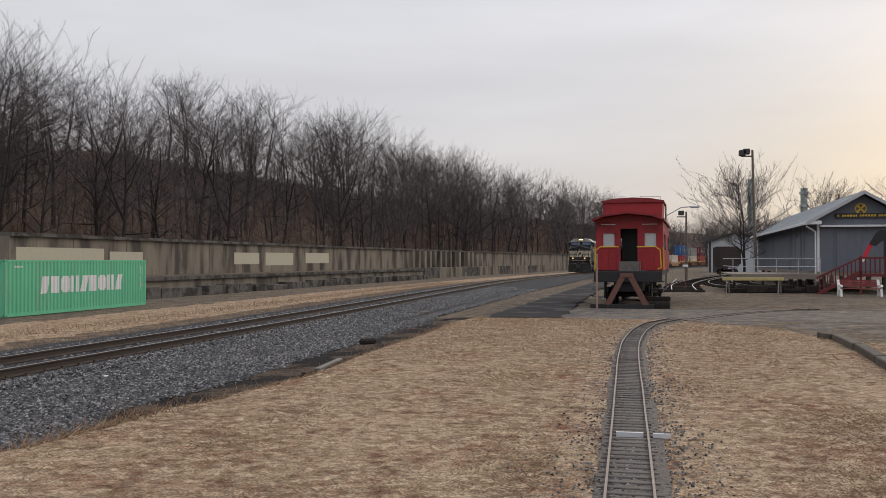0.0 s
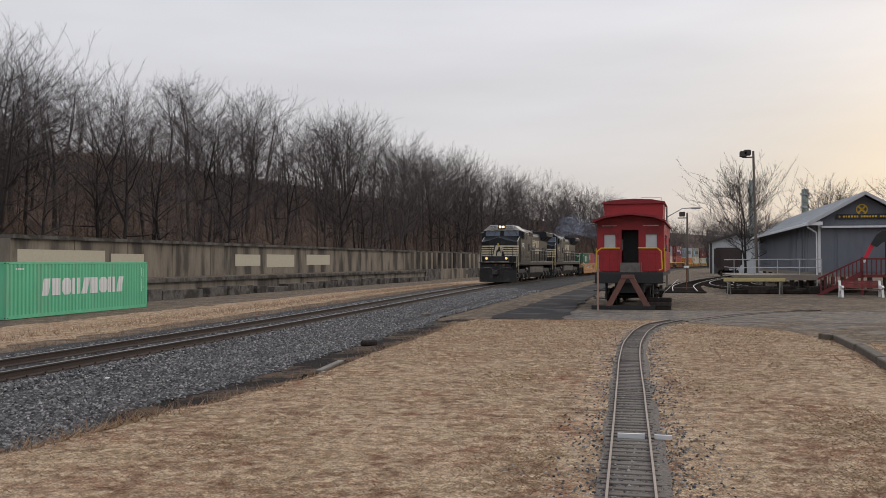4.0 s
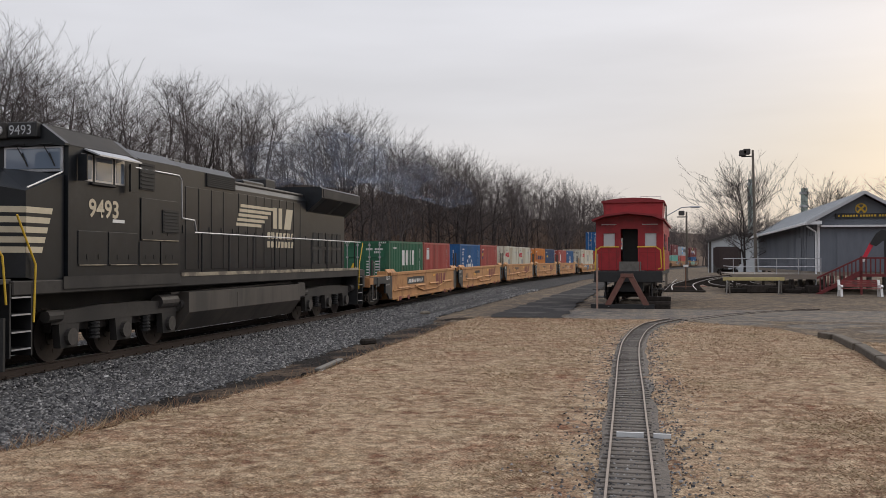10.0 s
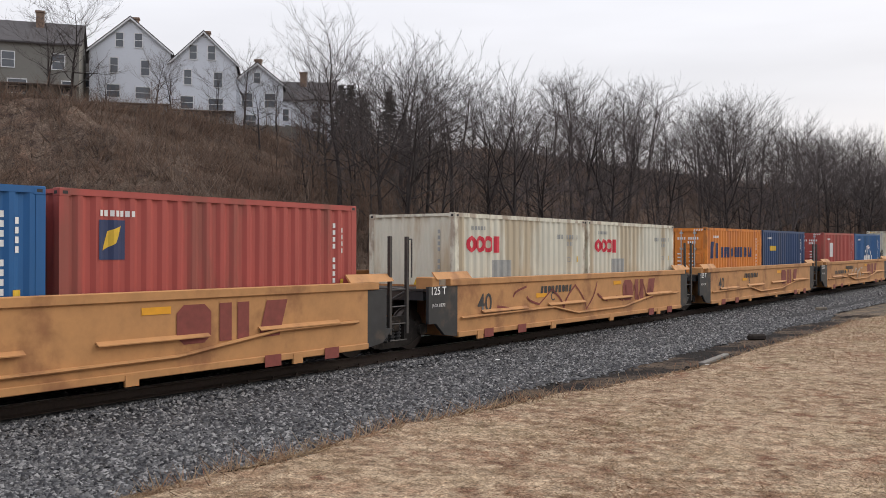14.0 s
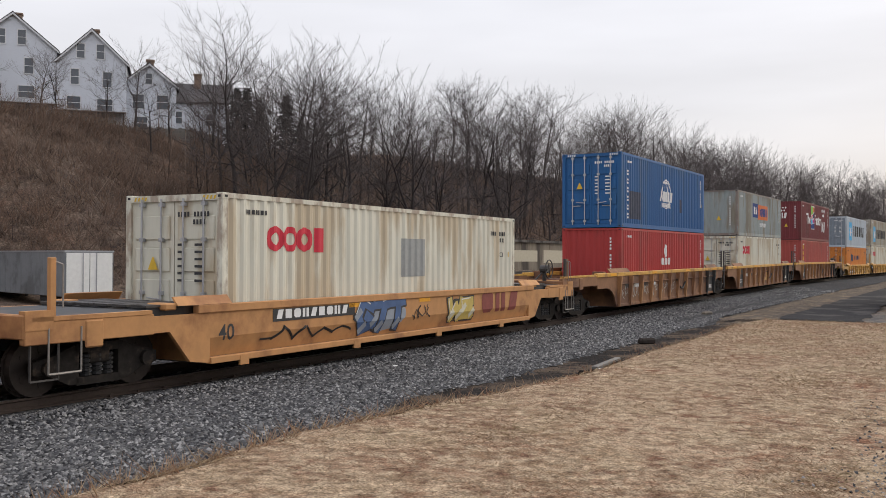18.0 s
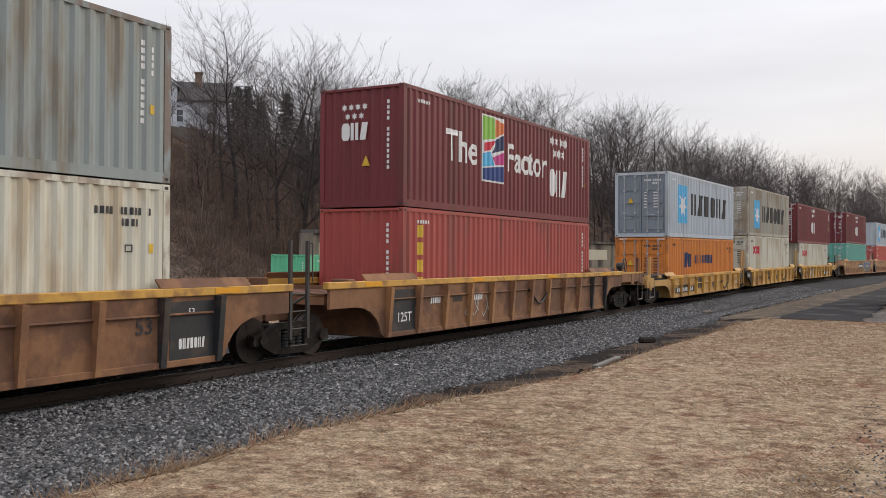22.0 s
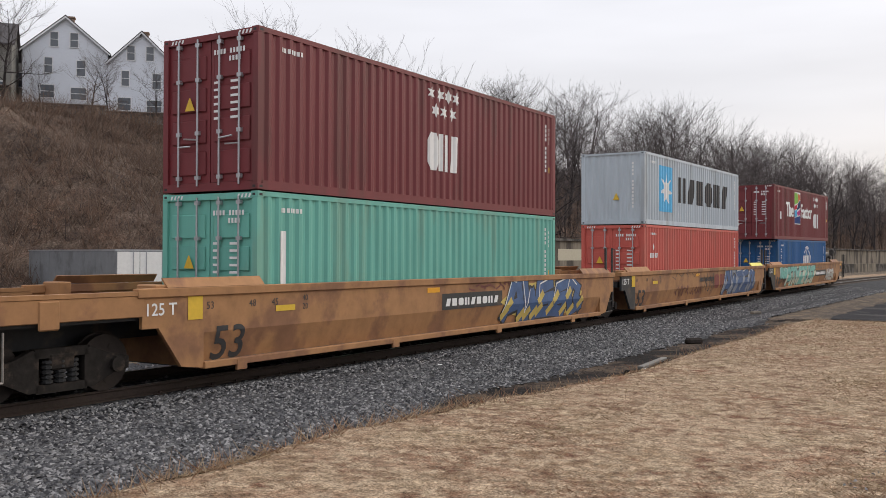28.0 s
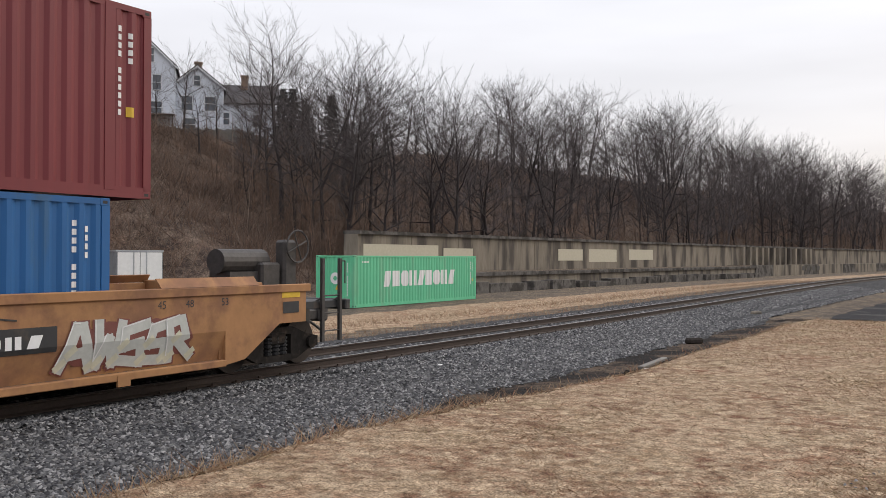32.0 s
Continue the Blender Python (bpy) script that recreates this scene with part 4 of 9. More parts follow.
def stroke(bm, pts, fat):
    """A thick painted line through points, square at its ends."""
    for (ya, za), (yb, zb) in zip(pts, pts[1:]):
        dy, dz = yb - ya, zb - za
        l = math.hypot(dy, dz) or 1
        ey, ez, oy, oz = dy / l * fat * 0.45, dz / l * fat * 0.45, -dz / l * fat / 2, dy / l * fat / 2
        flat(bm, [(ya - ey - oy, za - ez - oz), (yb + ey - oy, zb + ez - oz), (yb + ey + oy, zb + ez + oz), (ya - ey + oy, za - ez + oz)])
    return bm


def stagger(bm, dx):
    """Lift each stroke a hair over the last, so that none share a plane."""
    for i, f in enumerate(bm.faces):
        for v in f.verts:
            v.co.x += dx * (i % 7)
    return bm


def scrawl(car, y, z, w, h, m, x, seed, name="graffiti", fat=0.07, n=9):
    """A loose looping spray-paint scribble."""
    rnd = random.Random(seed)
    bm = BM()
    p = (y, z + h * 0.4)
    for i in range(n):
        q = (y + w * (i + 1) / n, z + h * (rnd.uniform(0.6, 0.9) if i % 2 else rnd.uniform(0.1, 0.4)))
        bend, pts = rnd.uniform(-0.16, 0.16), [p]
        for k in range(1, 6):
            t = k / 5
            pts.append((p[0] + (q[0] - p[0]) * t + math.sin(t * math.pi) * bend, p[1] + (q[1] - p[1]) * t))
        stroke(bm, pts, fat * rnd.uniform(0.6, 1.1))
        p = q if rnd.random() < 0.72 else (q[0] + 0.06, z + h * rnd.uniform(0.2, 0.8))
    for v in bm.verts:
        v.co.z = min(max(v.co.z, z), z + h)
    part(name, on_side(bm, x), m, car)["kind"] = "stuff"


GLYPHS = (((0.1, 0.0), (0.0, 0.95), (0.6, 1.0), (0.75, 0.6), (0.2, 0.5), (0.9, 0.0)), ((0.9, 0.95), (0.15, 0.85), (0.1, 0.45), (0.8, 0.5), (0.85, 0.05), (0.0, 0.08)), ((0.05, 1.0), (0.25, 0.05), (0.5, 0.65), (0.75, 0.02), (1.0, 0.95)),
          ((0.0, 0.9), (0.95, 1.0), (0.5, 0.9), (0.4, 0.0)), ((0.0, 0.05), (0.35, 1.0), (0.65, 0.95), (0.95, 0.0), (0.8, 0.4), (0.2, 0.35)), ((0.9, 0.8), (0.4, 1.0), (0.0, 0.5), (0.35, 0.0), (0.95, 0.2), (0.6, 0.5)))


def bubble_letters(car, y, z, w, h, n, fill, line_, x, seed, second=None):
    """Crowded spray-painted forms: a dark rim, a body in two colours and a pale edge light."""
    rnd = random.Random(seed)
    cw = w / n
    fat = min(cw, h) * 0.34
    back, rim, body, under, shine = BM(), BM(), BM(), BM(), BM()
    cloud = [(y + w * (0.5 + 0.54 * math.cos(a) * rnd.uniform(0.9, 1.05)), z + h * (0.5 + 0.5 * math.sin(a) * rnd.uniform(0.75, 1.0))) for a in (2 * math.pi * k / 26 for k in range(26))]
    flat(back, cloud)
    for i in range(n):
        lean, shape = rnd.uniform(-0.12, 0.22), GLYPHS[(seed + i * 5 + rnd.randint(0, 1)) % len(GLYPHS)]
        wob = [(rnd.uniform(-0.08, 0.08), rnd.uniform(-0.05, 0.05)) for _ in shape]
        at = lambda f: [(y + i * cw + cw * (0.02 + (u + a) * 0.96) + lean * v * h * 0.4, z + fat * 0.55 + (h - fat * 1.1) * (v + b)) for (u, v), (a, b) in zip(shape, wob)]
        pts = at(0)
        stroke(rim, pts, fat * 1.42), stroke(body, pts, fat)
        stroke(shine, [(a - fat * 0.4, b + fat * 0.36) for a, b in pts[:3]], fat * 0.13)
        for (ya, za), (yb, zb) in zip(pts, pts[1:]):
            if min(za, zb) < z + h * 0.55:
                ya, za = (ya, za) if za < zb else (yb, zb)
                stroke(under, [(ya - fat * 0.3, za), (ya + fat * 0.3, za + fat * 0.5)], fat * 0.62)
    for b, m, dx in ((back, second or line_, 0.0), (rim, line_, 0.0015), (body, fill, 0.005), (under, second or M_GRAF["cream"], 0.0085), (shine, M_GRAF["white"], 0.012)):
        for v in b.verts:
            v.co.z = min(max(v.co.z, z), z + h)
        part("graffiti", stagger(on_side(b, x + dx), 0.0004), m, car)["kind"] = "stuff"


def ladder_posts(car, y, x=1.3, z1=2.3, m=None):
    bm = BM()
    for yy in (y - 0.26, y + 0.26):
        box(bm, x - 0.03, yy - 0.035, 0.42, x + 0.03, yy + 0.035, z1)
        bar(bm, (x, yy, 1.25), (x - 0.35, yy - 0.2, 1.0), 0.025, 5)
    for zz in (0.3, 0.62, 0.95, 1.28):
        bar(bm, (x, y - 0.26, zz), (x, y + 0.26, zz), 0.014, 6)
    bar(bm, (x + 0.06, y + 0.34, 1.5), (x + 0.06, y + 0.34, z1 - 0.05), 0.014, 5)
    bar(bm, (x, y + 0.26, z1 - 0.05), (x + 0.06, y + 0.34, z1 - 0.05), 0.014, 5)
    part("ladder", bm, m or M_STEEL, car)


def end_post(car, y, m, x=1.37, z1=2.0):
    """The tall corner post at a car's outer end, with its grab iron and wire stirrup."""
    bm = BM()
    box(bm, x - 0.05, y - 0.05, 0.92, x + 0.03, y + 0.05, z1, bev=0.01)
    part("corner_post", bm, m, car)
    bm = BM()
    bar(bm, (x + 0.05, y + 0.14, 1.3), (x + 0.05, y + 0.14, z1 - 0.1), 0.013, 6), bar(bm, (x + 0.05, y + 0.14, z1 - 0.1), (x, y, z1 - 0.04), 0.013, 6)
    part("grab_iron", bm, M_STIRRUP, car)
    bm = BM()
    for yy in (y - 0.08, y + 0.46):
        bar(bm, (x + 0.04, yy, 1.02), (x + 0.04, yy, 0.38), 0.015, 6)
    bar(bm, (x + 0.04, y - 0.08, 0.38), (x + 0.04, y + 0.46, 0.38), 0.018, 6)
    part("stirrup", bm, M_STIRRUP, car)


def side_sills(car, y0, y1, top, body, cap, x=1.41):
    """Beams along the deck's edge between the well and the car's end, with a bracket and a cap strip."""
    for sx in (1, -1):
        xa, xb = sorted((sx * x, sx * (x - 0.12)))
        bm = BM()
        box(bm, xa, y0, top - 0.42, xb, y1, top - 0.10, bev=0.012)
        part("deck_sill", bm, body, car)
        bm = BM()
        box(bm, min(xa, xb) - 0.01, y0 + 0.1, top - 0.10, max(xa, xb) + 0.01, y1 - 0.05, top - 0.04)
        part("sill_cap", bm, cap, car)
        bm = BM()
        ym = (y0 + y1) / 2
        box(bm, min(sx * (x - 0.02), sx * (x + 0.03)), ym - 0.16, top - 0.52, max(sx * (x - 0.02), sx * (x + 0.02)), ym + 0.16, top - 0.12, bev=0.02)
        part("jacking_bracket", bm, body, car)


def well_car(kind, P, a, b, front_end, rear_end, label, marks):
    """One well of a stack car: front truck at y = 0, rear truck at P, the well between a and b; its ends carry a truck of their own where they couple to another car."""
    car = tagged(empty("well_car"), label, "rail car", group="well cars of the train")
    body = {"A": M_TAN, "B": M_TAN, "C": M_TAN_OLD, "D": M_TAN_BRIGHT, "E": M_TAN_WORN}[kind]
    low, X = 0.24, 1.40
    top = {"A": 1.44, "B": 1.22, "C": 1.48, "D": 1.18, "E": 1.52}[kind]
    SIDE["fold"], SIDE["low"], SIDE["tuck"] = (0.80 if kind == "E" else 0.66, low, 0.15) if kind in "BE" else (-9.0, -10.0, 0.0)
    squeeze = (top - low) / 1.26
    ribbed = kind in "CD"
    fa, fb = (0.75, P - (0.3 if kind == "E" and rear_end else 0.55))
    if kind == "E" and rear_end:
        b = P - 2.3
    plain_end = kind == "D" and front_end
    if plain_end:
        fa = -0.6
    for sx in (1, -1):
        x0, x1 = sorted((sx * X, sx * (X - 0.07)))
        bm = BM()
        f, tuck = max(low + 0.1, SIDE["fold"]), SIDE["tuck"]
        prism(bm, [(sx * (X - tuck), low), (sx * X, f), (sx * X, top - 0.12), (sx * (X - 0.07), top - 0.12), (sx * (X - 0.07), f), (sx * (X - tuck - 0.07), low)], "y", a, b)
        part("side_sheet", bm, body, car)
        bm = BM()
        t0, t1 = (fa - 0.1, fb + 0.1) if kind in "CE" else (a - 0.3, b + 0.3)
        x2, x3 = sorted((sx * (X + 0.035), sx * (X - 0.1)))
        box(bm, x2, t0, top - 0.14, x3, t1, top, bev=0.012)
        part("top_chord", bm, M_CHORD if ribbed else body, car)
        for k in range(4 if ribbed else 0):
            bm = BM()
            yy = t0 + 1.3 + (t1 - t0 - 3.4) * k / 3
            xr, xq = sorted((sx * (X + 0.036), sx * (X + 0.041)))
            box(bm, xr, yy, top - 0.115, xq, yy + 0.62, top - 0.02)
            part("amber_reflector", bm, M_AMBERTAPE, car)
        # long guide plates lean out over both ends of the well
        for yg, dg in ((a, 1), (b, -1)):
            bm = BM()
            ya, yb = sorted((yg - dg * 0.75, yg + dg * (1.35 if kind in "CE" else 0.5)))
            prism(bm, [(sx * (X + 0.03), top + 0.004), (sx * (X - 0.10), top + 0.15), (sx * (X - 0.125), top + 0.14), (sx * (X - 0.02), top + 0.004)], "y", ya, yb)
            part("guide_plate", bm, M_LIME if "lime" in label and dg < 0 else body, car)
        bm = BM()
        box(bm, x2, a, low - 0.02, x3, b, low + 0.09, bev=0.01)
        part("bottom_sill", bm, body, car)
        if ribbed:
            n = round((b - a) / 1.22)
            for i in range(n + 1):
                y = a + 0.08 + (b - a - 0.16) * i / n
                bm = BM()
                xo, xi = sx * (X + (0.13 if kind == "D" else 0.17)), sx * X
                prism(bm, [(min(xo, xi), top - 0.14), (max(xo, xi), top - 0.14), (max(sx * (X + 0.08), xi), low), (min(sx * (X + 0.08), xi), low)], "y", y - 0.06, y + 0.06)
                # ribs keep brighter paint than the sheets, which also puts in their lit edges
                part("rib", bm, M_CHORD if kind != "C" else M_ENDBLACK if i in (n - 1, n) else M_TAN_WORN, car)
            if sx > 0:
                bm = BM()
                xp, z = X + 0.03, top - 0.42
                sag = [(10.2 + 0.2 * k, z - 0.42 * math.sin(math.pi * k / 8) ** 1.5) for k in range(9)]
                bar(bm, (xp, a + 0.2, z), (xp, 10.2, z), 0.022, 6), bar(bm, (xp, 11.8, z), (xp, b - 0.2, z), 0.022, 6)
                part("brake_pipe", bm, body, car)
                bm = BM()
                rows = [[bm.verts.new((xp + 0.02 + 0.03 * math.cos(q), ya, za * 1.0 + 0.03 * math.sin(q))) for q in (0, 1.05, 2.09, 3.14, 4.19, 5.24)] for ya, za in sag]
                for r1, r2 in zip(rows, rows[1:]):
                    for q in range(6):
                        bm.faces.new((r1[q], r1[(q + 1) % 6], r2[(q + 1) % 6], r2[q]))
                part("brake_hose", bm, M_BLACK, car)
        else:
            bm = BM()
            z = 0.62
            pts = [a + 0.1 + (b - a - 0.4) * i / 6 for i in range(7)]
            for i in range(6):
                za, zb = (z - (0.22 if k in (3, 4) else 0.0) + 0.02 * k for k in (i, i + 1))
                bar(bm, (sx * (X + 0.035), pts[i] - (0.8 if i == 3 else 0), za), (sx * (X + 0.035), pts[i + 1] - (0.8 if i == 2 else 0), zb), 0.03, 6)
            part("brake_pipe", bm, body, car) if kind == "A" else bm.free()
            for i in range(4 if kind == "A" else 0):
                bm = BM()
                y = a + 0.9 + (b - a - 3.6) * i / 3
                zz = 0.72 + 0.02 * i
                prism(bm, [(sx * X, zz), (sx * (X + 0.075), zz - 0.035), (sx * (X + 0.075), zz - 0.02), (sx * X, zz + 0.03)], "y", y, y + 1.9)
                part("side_ledge", bm, body, car)
            for i in range(4 if kind == "A" else 0):
                bm = BM()
                y = (a + 0.95, a + 2.35, b - 2.6, b - 1.2)[i]
                xr, xq = sorted((sx * (X + 0.05), sx * (X + 0.056)))
                box(bm, xr, y, low - 0.09, xq, y + 0.36, low + 0.10)
                part("placard", bm, M_REDSTEN, car, "dark red jacking placard")
            for i in range(4):
                bm = BM()
                y = a + 0.7 + (b - a - 2) * i / 3.2
                box(bm, *(sorted((sx * X, sx * (X + 0.045)))[0], y, low - 0.1), sorted((sx * X, sx * (X + 0.045)))[1], y + 0.22, low + 0.06)
                part("jacking_pad", bm, body, car)
        # side of the end frames: cut up over the trucks
        for (y_in, y_out, end) in ((a, fa, front_end), (b, fb, rear_end)):
            d = 1 if y_out > y_in else -1
            bm = BM()
            lift = {"A": 0.55, "B": 0.82, "C": 0.94, "D": 0.80, "E": 0.92}[kind]
            mid = y_in + d * (0.9 if kind in "BE" else 1.1 if kind in "CD" else 0.75)
            if kind == "E" and rear_end and d > 0:
                lift, mid = 0.84, y_in + 1.3
            arch = [(y_in + d * 0.45, low + 0.06)]
            if kind in "CD":
                arch = [(mid + (y_in + d * 0.14 - mid) * math.sin(q), low + (lift - low) * math.cos(q)) for q in (0.3, 0.6, 0.9, 1.2, 1.45)]
            prism(bm, [(y_in, low), (y_in, top - 0.14), (y_out, top - 0.14), (y_out, lift), (mid, lift)] + arch, "x", x0, x1)
            part("end_side", bm, body if end and kind != "A" else M_ENDBLACK if (kind in "AD" or (kind == "E" and d < 0)) else body, car)
    bm = BM()
    box(bm, -X + 0.1, a, low - 0.02, X - 0.1, b, low + 0.09)
    part("well_floor", bm, M_STEEL, car)
    for y, d in ((a, -1), (b, 1)):
        bm = BM()
        box(bm, -X + 0.08, min(y - d * 0.06, y + d * 0.02), low, X - 0.08, max(y - d * 0.06, y + d * 0.02), top - 0.15)
        part("bulkhead", bm, body, car)
    for y0, y1, end, d in ((fa, a, front_end, -1), (b, fb, rear_end, 1)):
        bm = BM()
        box(bm, -1.25, y0, 1.02, 1.25, y1, 1.20)
        box(bm, -0.35, min(y0, y0 - (0.7 if d < 0 else 0)), 0.70, 0.35, max(y1, y1 + (0.5 if d > 0 else 0)), 1.02)
        part("end_platform", bm, M_ENDBLACK if kind != "C" else M_TAN_OLD, car)
        bm = BM()
        for i in range(6):
            xx = -1.1 + 0.44 * i
            box(bm, xx - 0.17, y0 - 0.02, 1.21, xx + 0.17, y1 + 0.02, 1.25)
        part("walkway_grating", bm, M_RUST if kind in "CE" else M_STEEL, car)
        for sx in (1, -1):
            bm = BM()
            bx0, bx1 = sorted((sx * 0.95, sx * 1.38))
            box(bm, bx0, (y0 + y1) / 2 - 0.35, min(1.2, top - 0.06), bx1, (y0 + y1) / 2 - 0.1, top + 0.05, bev=0.02)
            part("corner_guide", bm, body, car)
    if front_end:
        truck(car, -0.35 if kind in "CE" else 0.0)
        ext = -2.35 if kind in "CE" else -1.5
        bm = BM()
        box(bm, -1.3, ext, 1.05, 1.3, fa, 1.18)
        box(bm, -0.4, ext, 0.65, 0.4, fa, 1.05)
        part("end_deck", bm, M_ENDBLACK, car)
        bm = BM()
        box(bm, -1.4, ext - 0.02, 0.88, 1.4, ext + 0.12, min(1.3, top), bev=0.02)
        for sx in (1, -1):
            box(bm, min(sx * 1.28, sx * 1.42), ext, 1.0, max(sx * 1.28, sx * 1.42), ext + 0.45, 1.27)
        part("end_sill", bm, body, car)
        coupler(car, ext, -1)
        end_post(car, ext + 0.45, M_STEEL if kind == "A" else body)
        side_sills(car, ext, fa + 0.02, top if kind != "A" else 1.4, body if kind != "A" else M_ENDBLACK, M_CHORD if kind in "CD" else body)
        bm = BM()
        for sx in (1, -1):
            bar(bm, (sx * 1.38, ext + 0.1, 0.3), (sx * 1.38, ext + 0.1, 1.0), 0.018, 5), bar(bm, (sx * 1.38, ext + 0.55, 0.3), (sx * 1.38, ext + 0.55, 1.0), 0.018, 5), bar(bm, (sx * 1.38, ext + 0.1, 0.3), (sx * 1.38, ext + 0.55, 0.3), 0.018, 5)
        part("step_stirrup", bm, M_STEEL, car)
    else:
        truck(car, 0.0)
        ladder_posts(car, -0.15, 1.34, m=body if kind == "D" else None)
    if rear_end:
        tr = P + (0.35 if kind == "C" else -0.7 if kind == "E" else 0.0)
        truck(car, tr)
        ext = P + (2.0 if kind == "C" else 1.0 if kind == "E" else 1.45)
        bm = BM()
        box(bm, -1.3, fb, 1.05, 1.3, ext, 1.18)
        box(bm, -0.4, fb, 0.65, 0.4, ext, 1.05)
        part("end_deck", bm, M_ENDBLACK, car)
        bm = BM()
        box(bm, -1.4, ext - 0.12, 1.0 if kind == "E" else 0.95, 1.4, ext + 0.02, 1.2 if kind == "E" else 1.3, bev=0.02)
        for sx in (1, -1) if kind != "E" else ():
            box(bm, min(sx * 1.28, sx * 1.42), ext - 0.45, 1.0, max(sx * 1.28, sx * 1.42), ext, 1.27)
        part("end_sill", bm, M_ENDBLACK if kind == "E" else body, car)
        coupler(car, ext, 1)
        bm = BM()
        if kind == "E":
            bar(bm, (0.45, fb - 1.3, 1.92), (0.45, fb - 0.15, 1.92), 0.22, 16)
            box(bm, 0.2, fb - 1.2, 1.18, 0.7, fb - 0.2, 1.74)
        else:
            bar(bm, (-0.5, fb - 0.9, 1.32), (-0.5, fb + 0.3, 1.32), 0.14, 16)
            box(bm, -0.62, fb - 0.7, 1.15, -0.38, fb + 0.1, 1.22)
        part("air_reservoir", bm, M_STEEL, car)
        hy, hz = (ext - 0.95, 2.2) if kind == "E" else (ext - 0.75, 1.66)
        bm = BM()
        last = None
        for i in range(17):
            an = 2 * math.pi * i / 16
            pnt = (0.9, hy + 0.3 * math.cos(an), hz + 0.3 * math.sin(an))
            if last:
                bar(bm, last, pnt, 0.018, 5)
            last = pnt
        for i in range(4):
            an = 2 * math.pi * i / 4 + 0.4
            bar(bm, (0.9, hy, hz), (0.9, hy + 0.3 * math.cos(an), hz + 0.3 * math.sin(an)), 0.014, 5)
        part("hand_brake_wheel", bm, M_STEEL, car)
        bm = BM()
        if kind == "E":
            box(bm, 0.6, hy - 0.32, 1.18, 0.86, hy + 0.04, hz + 0.12, bev=0.05)
            box(bm, 0.3, hy - 0.85, 1.18, 0.8, hy - 0.35, hz - 0.3, bev=0.04)
        else:
            box(bm, 0.68, hy - 0.05, 1.18, 0.80, hy + 0.05, hz + 0.02, bev=0.02)
            bar(bm, (0.62, hy, hz), (0.9, hy, hz), 0.13, 14)
            bar(bm, (0.55, hy - 0.35, 1.3), (0.72, hy, hz - 0.05), 0.03, 6)
        part("brake_housing", bm, M_STEEL, car)
        if kind == "E":
            ladder_posts(car, ext - 0.5, 1.34, 1.98)
        else:
            end_post(car, ext - 0.55, M_RUST if kind == "C" else M_STEEL)
            side_sills(car, fb - 0.02, ext, top if kind != "A" else 1.4, body if kind != "A" else M_ENDBLACK, M_CHORD if kind in "CD" else body)
    # stencils and paint on the camera's side
    xs = X + 0.006
    zq = lambda v: low + (v - low) * squeeze
    for what, *v in marks:
        if what == "text":
            side_word(car, v[0], v[1], zq(v[2]), v[3] * min(1.0, squeeze), v[4], (X + 0.006) if len(v) < 6 else v[5])
        elif what == "rect":
            side_rect(car, v[0], zq(v[1]), v[2], v[3] * squeeze, v[4], xs + 0.002)
        elif what == "scrawl":
            scrawl(car, v[0], zq(v[1]), v[2], v[3] * squeeze, v[4], xs + 0.004, v[5], fat=v[6] if len(v) > 6 else 0.06)
        elif what == "bubble":
            bubble_letters(car, v[0], zq(v[1]), v[2], v[3] * squeeze, *v[4:7], xs + 0.004, *v[7:])
        elif what == "bars":
            y, z, w, n, m = v
            bm = blocks(BM(), y, zq(z), w, 0.58 if n < 5 else 0.17, n, 0.2, 0.3)
            part("brand_mark" if n < 5 else "code_mark", on_side(bm, xs + 0.004), m, car)["kind"] = "stuff"
    return car


T, G = "text", M_GRAF


